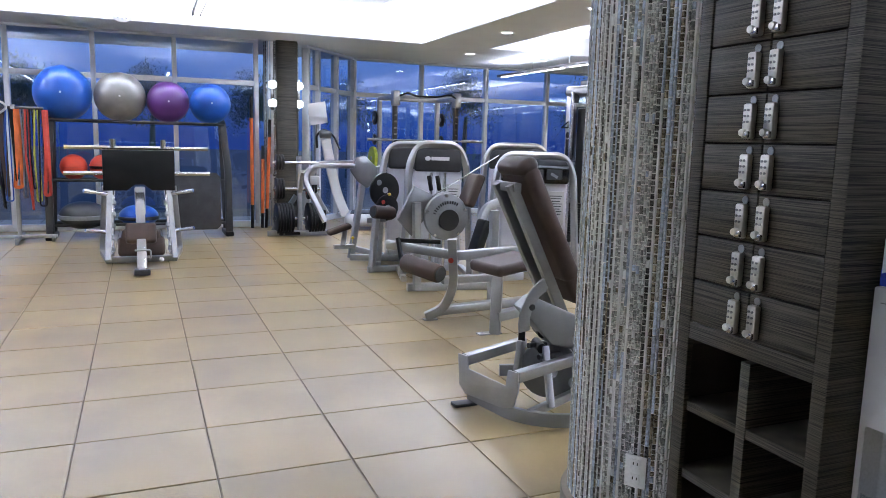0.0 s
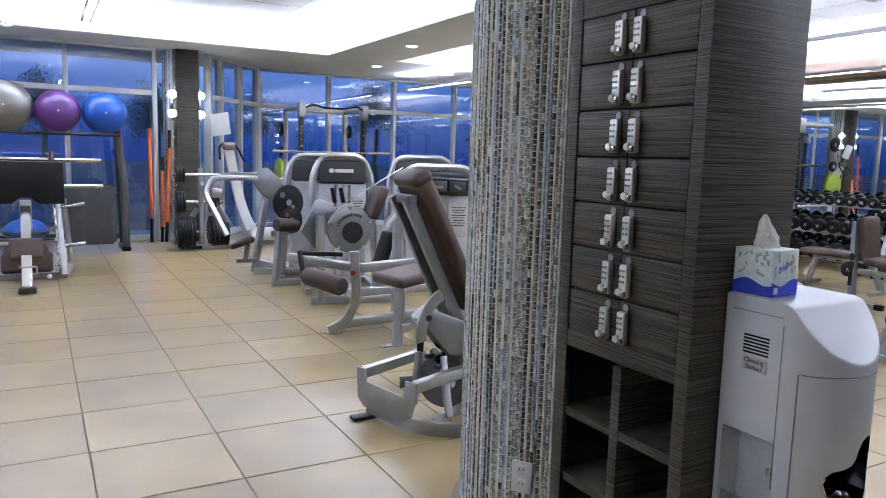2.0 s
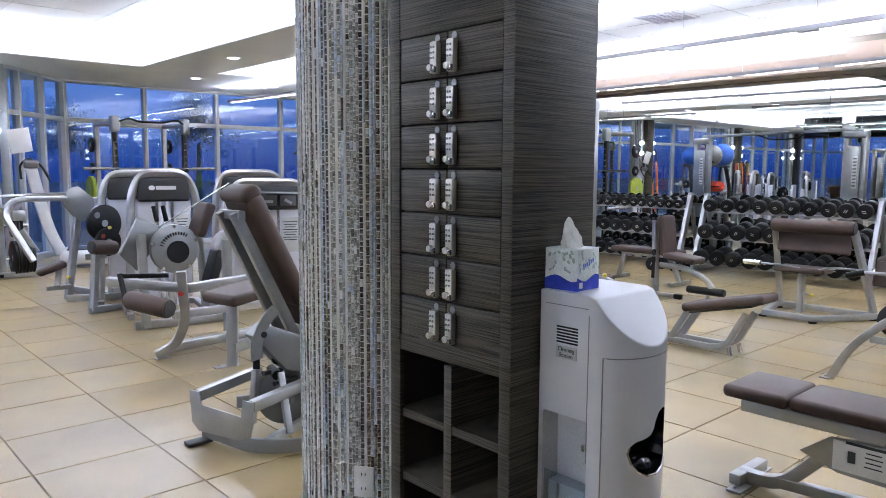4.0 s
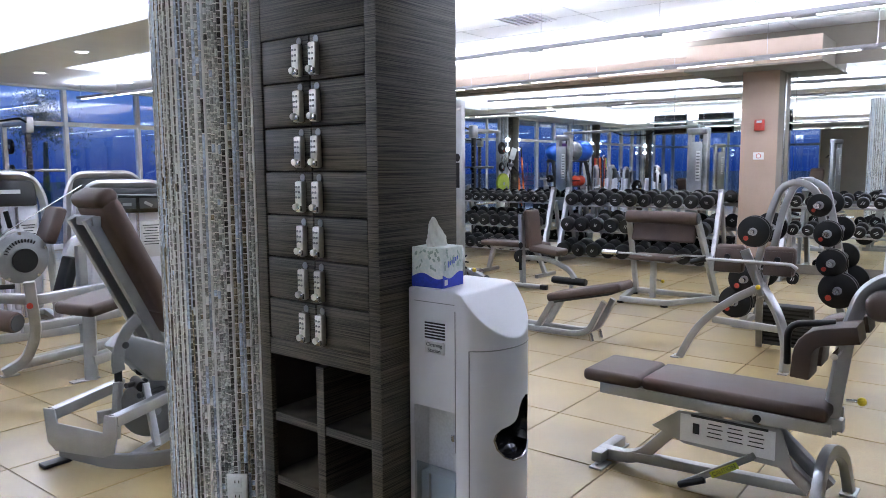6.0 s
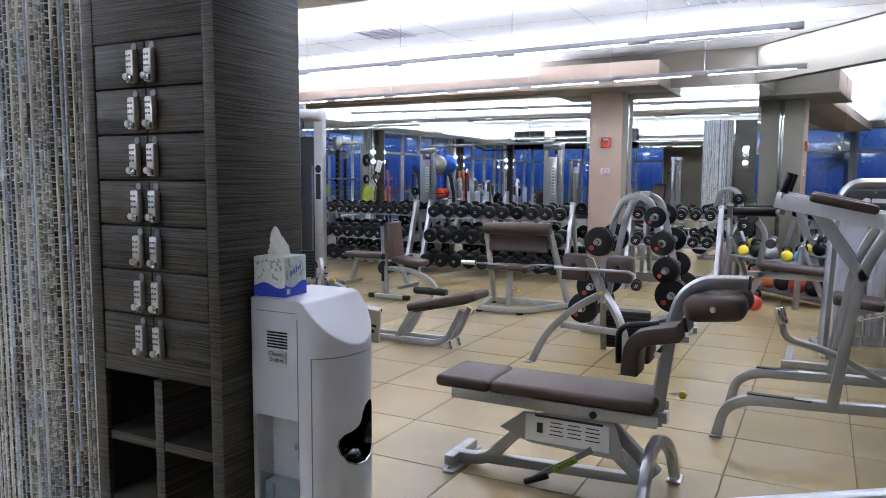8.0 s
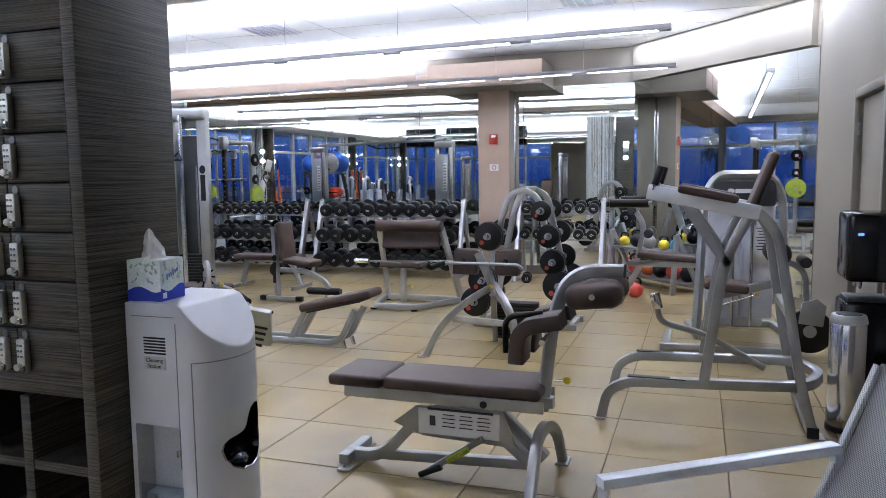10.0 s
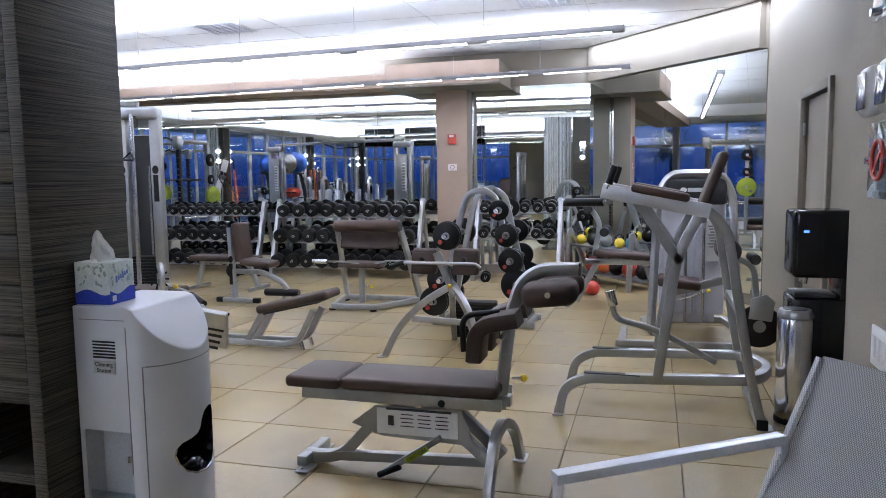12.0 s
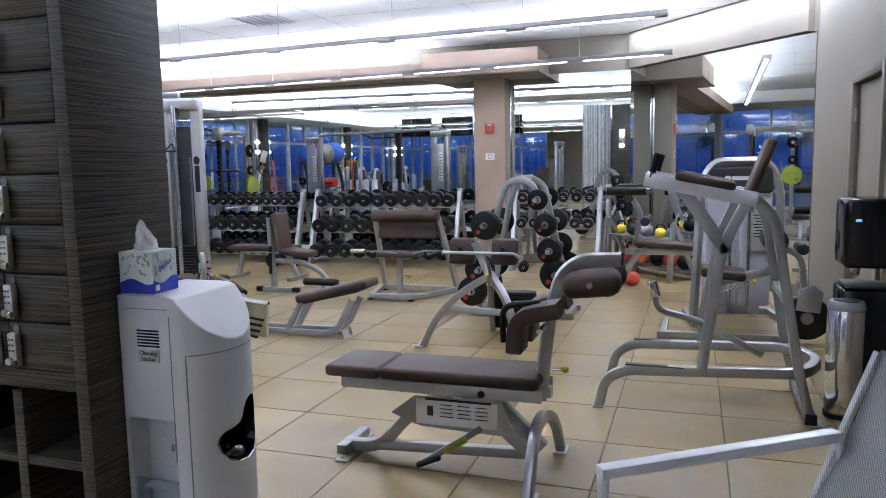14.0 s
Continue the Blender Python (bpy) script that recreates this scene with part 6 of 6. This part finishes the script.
def bands():
    X, Y = -2.42, 8.05
    t = thing("band_rack", "rolling rack hung with coloured resistance bands", "band rack", X, Y, 0)
    st(t, [(-0.5, 0, 0.08), (0.45, 0, 0.08)], [(0, -0.3, 0.08), (0, 0.3, 0.08)], w=0.06, h=0.05)
    st(t, [(0, 0, 0.1), (0, 0, 1.84)], w=0.05, h=0.05)
    part("top_bar", cyl((-0.5, 0, 1.80), (0.36, 0, 1.80), 0.02, seg=12), M_DARKG, t)
    for x, y in ((-0.45, 0), (0.4, 0), (0, -0.28), (0, 0.28)):
        part("caster", cyl((x - 0.02, y, 0.045), (x + 0.02, y, 0.045), 0.045, seg=20), M_GREY, t)
    part("white_hook", tube([(-0.25, -0.08, 1.86), (-0.12, -0.12, 1.88), (-0.04, -0.1, 1.80), (-0.14, -0.1, 1.72)], 0.03, None, 0.06), M_WHITE, t)
    rnd = random.Random(11)
    cols = [M_GREEN, M_ORANGE, M_BLACK, M_RED, M_YELLOW, M_BLACK, M_VINYL, M_BLUE, M_BLACK, M_ORANGE, M_GREY, M_RED, M_BLACK, M_LIME, M_BLACK, M_RED]
    for k, c in enumerate(cols):
        x = -0.46 + k * 0.055
        y = rnd.uniform(-0.09, -0.02)
        zl = rnd.uniform(0.45, 0.85) if c is not M_GREEN else 1.3
        part("band", tube([(x, y, 1.78), (x + rnd.uniform(-0.03, 0.03), y - 0.02, 1.2), (x + rnd.uniform(-0.05, 0.05), y, zl), (x + 0.035, y + 0.02, zl), (x + 0.03, y + 0.03, 1.78)], rnd.choice((0.018, 0.026, 0.045)), 0.014, 0.03), c, t)

bands()

for x0, z1, tx in ((0.80, 2.14, 0.02), (1.02, 1.78, 0.10), (0.96, 1.35, 0.04)):
    g = thing("weighted_bar", "orange foam exercise bar with black ends leaning upright", "exercise bar", x0, 9.12, 0, 0, "weighted bars")
    part("sleeve", cyl((tx * 0.2, 0, z1 * 0.18), (tx * 0.85, 0.1, z1 * 0.84), 0.028, seg=16), M_ORANGE, g)
    part("end_grip", cyl((0, 0, 0.0), (tx * 0.2, 0, z1 * 0.18), 0.026, seg=16), M_BLACK, g)
    part("end_grip", cyl((tx * 0.85, 0.1, z1 * 0.84), (tx, 0.13, z1), 0.026, seg=16), M_BLACK, g)

# ---- wood-clad window piers with sconces ----
def pier(x, y, sconces=True):
    p = thing("pier", "dark wood pier flanked by mosaic strips", "pillar", x, y, 0, 0, kind="structure")
    part("panel", box((0, 0, CEIL / 2), (0.34, 0.42, CEIL), 0.004), M_WOOD, p)
    part("side_core", cyl((-0.04, 0.14, 0), (-0.04, 0.14, CEIL), 0.28, seg=40), M_MORTAR, p)
    mosaic_shell(-0.04, 0.14, 0.283, 0.0, CEIL, radians(170), radians(372), 0.024, random.Random(int(x * 10) + 40), owner=p)
    if sconces:
        for q in (-1, 1):
            w = thing("wall_sconce", "chrome wall sconce with two glowing glass cups", "wall lamp", x + q * 0.225, y + (0.015 if q > 0 else -0.085), 2.18, 0, "wall sconces")
            part("back_plate", box((0, 0, 0.02), (0.05, 0.06, 0.52), 0.01), M_CHROME, w)
            for z in (-0.13, 0.17):
                part("glass_cup", ball((0, -0.06, z), 0.075, u=20, v=12, squash=0.85), G_SCONCE, w)
            part("arm", tube([(0, 0, 0.02), (0, -0.06, 0.02)], 0.03), M_CHROME, w)

pier(1.38, 9.30)
pier(-4.3, 9.22)
pier(-9.4, 9.22)

# ---- right side of the room ----
def kettlebell(x, y, z, r, material, word):
    k = thing("kettlebell", word + " kettlebell with a looped handle", "kettlebell", x, y, z, 0, "kettlebells")
    part("bell", ball((0, 0, r * 0.92), r, u=24, v=14), material, k)
    part("handle", tube([(0, -r * 0.55, r * 1.5), (0, -r * 0.75, r * 2.3), (0, 0, r * 2.6), (0, r * 0.75, r * 2.3), (0, r * 0.55, r * 1.5)], r * 0.32, None, r * 0.5), M_BLACK if material is not M_GREY else M_GREY, k)

kr = thing("kettlebell_rack", "two-tier silver kettlebell rack by the mirror", "storage rack", 9.2, -2.95, 0, 45)
for s in (-1, 1):
    st(kr, [(s * 0.62, -0.22, 0), (s * 0.62, 0.2, 0.75)], [(s * 0.62, 0.25, 0), (s * 0.62, 0.2, 0.75)], w=0.05, h=0.06)
for z, y in ((0.12, -0.12), (0.52, 0.08)):
    part("tray", box((0, y, z), (1.24, 0.26, 0.025), 0.006), M_GREY, kr)
cc, ss = math.cos(radians(45)), math.sin(radians(45))
for i, (u, v, z, r, m, wd) in enumerate(((-0.5, 0.08, 0.533, 0.085, M_TEAL, "teal"), (-0.27, 0.08, 0.533, 0.07, M_YELLOW, "yellow"), (0.0, 0.08, 0.533, 0.09, M_GREY, "grey"), (0.25, 0.08, 0.533, 0.09, M_BLACK, "black"), (0.5, 0.08, 0.533, 0.07, M_YELLOW, "yellow"),
                                         (-0.5, -0.12, 0.133, 0.10, M_BLACK, "black"), (-0.25, -0.12, 0.133, 0.105, M_RED, "red"), (0.0, -0.12, 0.133, 0.105, M_BLACK, "black"), (0.25, -0.12, 0.133, 0.10, M_ORANGE, "orange"), (0.5, -0.12, 0.133, 0.105, M_RED, "red"))):
    kettlebell(9.2 + u * cc - v * ss, -2.95 + u * ss + v * cc, z, r, m, wd)
for x, y, m, wd in ((8.45, -2.62, M_BLACK, "black"), (8.35, -2.78, M_RED, "red"), (8.62, -2.48, M_ORANGE, "orange")):
    kettlebell(x, y, 0, 0.095, m, wd)


def decline_bench():
    X, Y = 7.7, -3.2
    t = thing("decline_bench", "silver bench with brown pad and black foam rollers", "bench", X, Y, 0)
    pad(t, (0.0, -0.05, 0.58), (0.30, 0.80, 0.07), (4, 0, 0), "pad")
    st(t, [(0, 0.55, 0.03), (0, 0.30, 0.52)], [(0, -0.5, 0.03), (0, -0.35, 0.52)], [(0, 0.45, 0.50), (0, -0.45, 0.5)], w=0.06, h=0.07)
    st(t, [(-0.3, 0.62, 0.03), (0.3, 0.62, 0.03)], [(-0.25, -0.5, 0.03), (0.25, -0.5, 0.03)], w=0.06, h=0.05)
    st(t, [(0, 0.35, 0.55), (0, 0.28, 0.95), (0, 0.40, 1.12)], w=0.05, h=0.06, r=0.15)
    roller(t, (-0.30, 0.40, 1.12), (-0.03, 0.40, 1.12), 0.05, M_BLACK)
    roller(t, (0.03, 0.40, 1.12), (0.30, 0.40, 1.12), 0.05, M_BLACK)
    roller(t, (-0.30, 0.22, 0.86), (-0.03, 0.22, 0.86), 0.05, M_BLACK)
    roller(t, (0.03, 0.22, 0.86), (0.30, 0.22, 0.86), 0.05, M_BLACK)

decline_bench()


def arm_machine():
    """Seat, pads and levers in front of the weight stack by the wall."""
    X, Y = 5.75, -3.75
    t = thing("arm_curl_machine", "silver curl machine seat with brown pads and flywheel", "weight machine", X, Y, 0)
    st(t, [(-0.15, 0.55, 0.035), (-0.1, -0.55, 0.035)], [(-0.1, -0.5, 0.035), (0.5, -0.5, 0.035)], [(0.45, 0.5, 0.035), (-0.15, 0.5, 0.035)], w=0.06, h=0.06)
    pad(t, (0.1, 0.02, 0.55), (0.34, 0.36, 0.08), (6, 0, 0), "seat_pad")
    roller(t, (-0.05, -0.38, 0.84), (0.35, -0.38, 0.84), 0.10)
    st(t, [(0.1, 0.2, 0.05), (0.1, 0.12, 0.5)], [(0.12, -0.5, 0.05), (0.12, -0.42, 0.85)], [(0.1, 0.1, 0.45), (0.12, -0.45, 0.6)], w=0.06, h=0.07)
    wh = part("flywheel", cyl((-0.12, -0.62, 0.22), (-0.06, -0.62, 0.22), 0.18, seg=36, bevel=0.01), M_BLACK, t)
    part("hub", cyl((-0.13, -0.62, 0.22), (-0.05, -0.62, 0.22), 0.05, seg=20), M_STEEL, wh)
    part("guard", prism([(-0.71, 0.27), (-0.73, 0.44), (-0.66, 0.50), (-0.55, 0.46), (-0.53, 0.29)], 0.02, "x", -0.16, 0.004), M_STEEL, t)
    knob(t, (-0.02, 0.15, 0.36), (-0.05, -0.22, 0.50))
    part("yellow_pin", ball((-0.05, 0.12, 0.95), 0.025, u=12, v=8), M_YELLOW, t)
    st(t, [(0.0, -0.4, 0.80), (0.0, -0.58, 0.72), (-0.02, -0.62, 0.25)], w=0.05, h=0.05, r=0.1)
    roller(t, (-0.1, -0.58, 0.78), (0.2, -0.58, 0.78), 0.045, M_BLACK)

arm_machine()


def calf_machine():
    X, Y = 4.45, 0.02
    t = thing("pedal_machine", "leg machine with ribbed pedals and a slotted disc", "weight machine", X, Y, 0)
    dc = part("slotted_disc", cyl((-0.35, 0.30, 0.72), (-0.33, 0.28, 0.72), 0.13, seg=36, bevel=0.004), M_STEEL, t)
    for k in range(10):
        a = radians(k * 36)
        part("disc_slot", box((-0.352 + 0.0, 0.30 + math.cos(a) * 0.07, 0.72 + math.sin(a) * 0.07), (0.008, 0.012, 0.05), rot=(math.degrees(a) + 90, 0, 0)), M_BLACK, dc)
    for k, (y, z) in enumerate(((0.02, 0.30), (-0.22, 0.33))):
        pd = part("pedal", box((-0.15 - 0.2 * k, y, z), (0.05, 0.16, 0.34), 0.008, (12, -25, 8)), M_STEEL, t)
        for q in range(7):
            part("rib", box((-0.178 - 0.2 * k - (q - 3) * -0.018, y - (q - 3) * 0.008, z + (q - 3) * 0.042), (0.012, 0.13, 0.022), 0.003, (12, -25, 8)), M_BLACK, pd)
    st(t, [(-0.34, 0.29, 0.72), (-0.30, 0.26, 0.45), (-0.1, 0.1, 0.28)], [(0.3, 0.75, 0.55), (0.1, 0.35, 0.52), (-0.15, -0.02, 0.38)], [(-0.4, 0.9, 0.42), (-0.3, 0.45, 0.42), (-0.2, 0.3, 0.3)], w=0.05, h=0.05, r=0.12, material=M_GREY)
    grip(t, (0.08, 0.32, 0.52), (-0.02, 0.12, 0.46), 0.03)
    grip(t, (-0.36, 0.6, 0.42), (-0.30, 0.45, 0.42), 0.03)
    knob(t, (-0.35, 0.18, 0.66), (-0.36, 0.14, 0.66))
    pad(t, (0.3, 0.85, 0.50), (0.34, 0.50, 0.08), name="seat_pad")
    st(t, [(0.3, 0.8, 0.03), (0.3, 0.8, 0.46)], [(-0.3, 0.3, 0.04), (0.35, 1.1, 0.04)], [(-0.2, 0.1, 0.04), (-0.2, 0.6, 0.04)], w=0.07, h=0.06)
    st(t, [(-0.30, 0.30, 0.05), (-0.30, 0.28, 0.45)], w=0.06, h=0.06)

calf_machine()

# flat bench behind the cable column
t = thing("flat_bench", "low flat brown bench near the dumbbell racks", "bench", 7.9, 2.15, 0, 0)
pad(t, (0, 0, 0.43), (0.30, 1.0, 0.075), name="pad")
st(t, [(0, 0.4, 0.38), (0, -0.35, 0.38), (0, -0.5, 0.03)], [(0, 0.35, 0.38), (0, 0.45, 0.03)], w=0.06, h=0.06, r=0.12)
st(t, [(-0.25, -0.5, 0.03), (0.25, -0.5, 0.03)], [(-0.25, 0.45, 0.03), (0.25, 0.45, 0.03)], w=0.05, h=0.05)

# fire alarm and sign on the column
al = thing("fire_alarm", "red fire alarm strobe on the column", "fire alarm", 9.867, -0.57, 2.06, 0)
part("housing", box((-0.018, 0, 0), (0.036, 0.13, 0.15), 0.006), M_RED, al)
part("strobe_lens", box((-0.04, 0, 0.045), (0.012, 0.07, 0.035), 0.004), M_WHITE, al)
part("sounder", cyl((-0.036, 0, -0.03), (-0.041, 0, -0.03), 0.032, seg=20), M_RED, al)
sg = thing("notice", "small white notice with a red ring on the column", "sign", 9.867, -0.57, 1.64, 0)
part("plate", box((-0.004, 0, 0), (0.006, 0.14, 0.10), 0.002), M_WHITE, sg)
bm = bmesh.new()
ring = [(-0.009, math.cos(2 * math.pi * k / 20) * 0.03, math.sin(2 * math.pi * k / 20) * 0.03) for k in range(21)]
part("red_ring", tube(ring, 0.009), M_RED, sg)


# water cooler, bin
wc = thing("water_cooler", "tall gloss black water cooler with blue light", "water cooler", 4.22, -4.51, 0, 0)
part("lower_body", box((0, 0, 0.36), (0.34, 0.34, 0.72), 0.02), M_GLOSSK, wc)
part("upper_body", box((0, 0, 1.06), (0.34, 0.34, 0.42), 0.03, seg=3), M_GLOSSK, wc)
part("back_panel", box((0, -0.13, 0.78), (0.30, 0.06, 0.30), 0.01), M_GLOSSK, wc)
part("drip_tray", box((0, 0.03, 0.735), (0.26, 0.24, 0.02), 0.006), M_DARKG, wc)
for x in (-0.06, 0.06):
    part("spout", cyl((x, 0.08, 0.86), (x, 0.08, 0.80), 0.02, 0.014, seg=14), M_CHROME, wc)
part("blue_light", box((-0.172, 0.10, 1.14), (0.003, 0.03, 0.015)), G_LED, wc)
tr = thing("waste_bin", "round brushed steel waste bin with a black lid", "bin", 3.86, -4.33, 0, 0)
part("drum", cyl((0, 0, 0.02), (0, 0, 0.64), 0.10, seg=40, bevel=0.006), M_CHROME, tr)
part("base_ring", cyl((0, 0, 0), (0, 0, 0.03), 0.105, seg=40), M_BLACK, tr)
part("lid", cyl((0, 0, 0.64), (0, 0, 0.69), 0.103, 0.09, seg=40, bevel=0.006), M_STEEL, tr)
part("opening", cyl((0, 0, 0.685), (0, 0, 0.693), 0.07, seg=32), M_BLACK, tr)

# things on the near wall face
PWY = -4.15
def on_wall(name, label, cat, x, z):
    return thing(name, label, cat, x, PWY, z, 0)

el = on_wall("emergency_light", "white twin-head emergency light on the wall", "emergency light", 1.36, 1.73)
part("housing", box((0, 0.03, 0), (0.30, 0.06, 0.11), 0.02, seg=3), M_WHITE, el)
for x in (-0.09, 0.09):
    hd = part("lamp_head", box((x, 0.07, 0.0), (0.11, 0.05, 0.14), 0.025, seg=3), M_WHITE, el)
    part("reflector", box((x + 0.0, 0.097, 0.0), (0.08, 0.006, 0.10), 0.012), M_CHROME, hd)
ns = on_wall("no_phone_sign", "clear acrylic sign with a red prohibition ring", "sign", 1.50, 1.54)
part("acrylic_plate", box((0, 0.03, 0), (0.20, 0.008, 0.22), 0.002), M_CLEAR, ns)
part("paper", box((0, 0.024, 0), (0.16, 0.002, 0.18)), M_SIGN, ns)
ring = [(math.cos(2 * math.pi * k / 28) * 0.055, 0.036, math.sin(2 * math.pi * k / 28) * 0.055) for k in range(29)]
part("red_ring", tube(ring, 0.012), M_RED, ns)
part("red_bar", box((0, 0.036, 0), (0.11, 0.004, 0.012), rot=(0, 45, 0)), M_RED, ns)
part("black_figure", box((0, 0.036, 0), (0.03, 0.003, 0.06), 0.001), M_BLACK, ns)
for x in (-0.09, 0.09):
    part("standoff", cyl((x, 0.0, 0), (x, 0.045, 0), 0.010, seg=14), M_CHROME, ns)
ac = on_wall("acrylic_sign", "clear acrylic sign with printed picture and standoffs", "sign", 1.45, 2.05)
part("acrylic_plate", box((0, 0.035, 0), (0.30, 0.008, 0.22), 0.002), M_CLEAR, ac)
part("print", box((0, 0.028, 0.01), (0.26, 0.002, 0.17)), M_TEAL, ac, "coloured printed sheet")
part("print_band", box((0, 0.0305, 0.05), (0.25, 0.001, 0.05)), M_WHITE, ac)
for x in (-0.13, 0.13):
    part("standoff", cyl((x, 0.0, -0.08), (x, 0.05, -0.08), 0.012, seg=14), M_CHROME, ac)
sw = on_wall("light_switches", "white four-gang light switch plate", "light switch", 1.475, 0.99)
part("plate", box((0, 0.005, 0), (0.21, 0.010, 0.12), 0.003), M_WHITE, sw)
for k in range(4):
    part("rocker", box((-0.069 + k * 0.046, 0.012, 0), (0.030, 0.006, 0.066), 0.002), M_WHITE, sw)


def chair():
    """Mesh-back chair at the edge of the walk: one flat arm and the sling back show."""
    X, Y = 1.45, -4.0
    t = thing("mesh_chair", "chair with grey woven mesh back and pale metal arms", "chair", X, Y, 0, 0)
    L = lambda x, y, z: (x - X, y - Y, z)
    a0, a1 = Vector(L(1.07, -3.25, 0.685)), Vector(L(1.495, -3.886, 0.70))
    d = (a1 - a0).normalized()
    s = Vector((-d.y, d.x, 0)) * -0.46
    for o in (Vector((0, 0, 0)), s):
        part("arm", tube([a0 + o, a1 + o], 0.045, 0.03), M_ARM, t)
        part("front_leg", tube([a0 + o + d * 0.012 + Vector((0, 0, -0.01)), a0 + o + d * 0.02 + Vector((0, 0, -0.655))], 0.03, 0.03), M_ARM, t)
        part("rear_leg", tube([a1 + o + Vector((0, 0, 0.0)), a1 + o + d * 0.08 + Vector((0, 0, -0.675))], 0.03, 0.03), M_ARM, t)
        part("back_post", tube([a1 + o + d * -0.10 + Vector((0, 0, -0.25)), a1 + o + d * 0.02 + Vector((0, 0, 0.0)), a1 + o + d * 0.14 + Vector((0, 0, 0.235))], 0.02, 0.02, 0.1), M_MESHF, t)
    def sheet(p, q, wv, sag, name):
        bm = bmesh.new()
        g = []
        for i in range(11):
            u = i / 10
            row = []
            for j in range(9):
                v = j / 8
                base = p * (1 - v) + q * v + wv * u
                n = (q - p).cross(wv).normalized()
                row.append(bm.verts.new(base + n * sag * (1 - (2 * u - 1) ** 2) + d * (0.03 * math.sin(v * math.pi))))
            g.append(row)
        for i in range(10):
            for j in range(8):
                bm.faces.new((g[i][j], g[i + 1][j], g[i + 1][j + 1], g[i][j + 1]))
        bmesh.ops.solidify(bm, geom=bm.faces[:], thickness=0.008)
        part(name, bm, M_MESHF, t)
    sheet(a1 + d * -0.12 + Vector((0, 0, -0.24)), a1 + d * 0.15 + Vector((0, 0, 0.24)), s, -0.03, "back_sling")
    sheet(a1 + d * -0.10 + Vector((0, 0, -0.25)), a0 + d * 0.12 + Vector((0, 0, -0.22)), s, 0.02, "seat_sling")

chair()

# screens hung in the hall, facing the mirror wall
for y in (6.4, 4.8, 2.95):
    tv = thing("hanging_screen", "dark flat screen hung from the ceiling on a pole", "television", -4.7, y, 2.66, 90, "hanging screens")
    part("bezel", box((0, 0, 0.30), (1.22, 0.05, 0.70), 0.012), M_DARKG, tv)
    part("screen", box((0, -0.027, 0.30), (1.14, 0.004, 0.62), 0.001), M_GLOSSK, tv)
    part("pole", cyl((0, 0.03, 0.55), (0, 0.03, HIGH - 2.66), 0.025, seg=12), M_STEEL, tv)

# clock
ck = thing("wall_clock", "round white wall clock", "clock", -1.05, 8.17, 3.16, 0)
part("case", cyl((0, 0.02, 0), (0, -0.03, 0), 0.15, seg=40, bevel=0.008), M_WHITE, ck)
part("dial", cyl((0, -0.03, 0), (0, -0.034, 0), 0.125, seg=40), M_WHITE, ck)
for k in range(12):
    a = radians(k * 30)
    part("hour_mark", box((math.sin(a) * 0.105, -0.036, math.cos(a) * 0.105), (0.008, 0.003, 0.02), rot=(0, math.degrees(a), 0)), M_BLACK, ck)
part("pointer", box((0.02, -0.038, 0.02), (0.008, 0.003, 0.07), rot=(0, 45, 0)), M_BLACK, ck)
part("pointer", box((0.03, -0.040, -0.015), (0.006, 0.003, 0.09), rot=(0, 120, 0)), M_BLACK, ck)

# ---- floor tiles, mosaic pieces ----
def floor_tiles():
    rnd = random.Random(3)
    g = T - 0.007
    me = bpy.data.meshes.new("floor_tile")
    bm = box((0, 0, -0.0035), (g, g, 0.007), 0.0025, seg=1)
    bm.to_mesh(me)
    bm.free()
    me.materials.append(M_TILE)
    rest = bmesh.new()
    n = 0
    for i in range(-22, 17):
        for j in range(-10, 18):
            x, y = (i + 0.5) * T, (j + 0.5) * T
            near = -1.3 < x < 6.8 and -4.4 < y < 9.5
            if near and n < 300 and not (x > 3.4 and y > 1.5):
                ob = new("floor_tile", me)
                ob.parent = floor
                ob.location = (x, y, rnd.uniform(-0.0006, 0.0006))
                n += 1
            else:
                vs = [rest.verts.new((x + a * s, y + b * s, z)) for s, z in ((g / 2, -0.006), (g / 2 - 0.0025, 0.0)) for a, b in ((-1, -1), (1, -1), (1, 1), (-1, 1))]
                rest.faces.new(vs[4:])
                for k in range(4):
                    rest.faces.new((vs[k], vs[(k + 1) % 4], vs[4 + (k + 1) % 4], vs[4 + k]))
    o = part("floor_tiles", rest, M_TILE, floor, smooth=False)
    o["kind"] = "stuff"

floor_tiles()
mosaic_shell(PX, PY, PR, 0.13, CEIL, radians(-42), radians(318), 0.0105, random.Random(9), 0.9, 1.5, pillar)
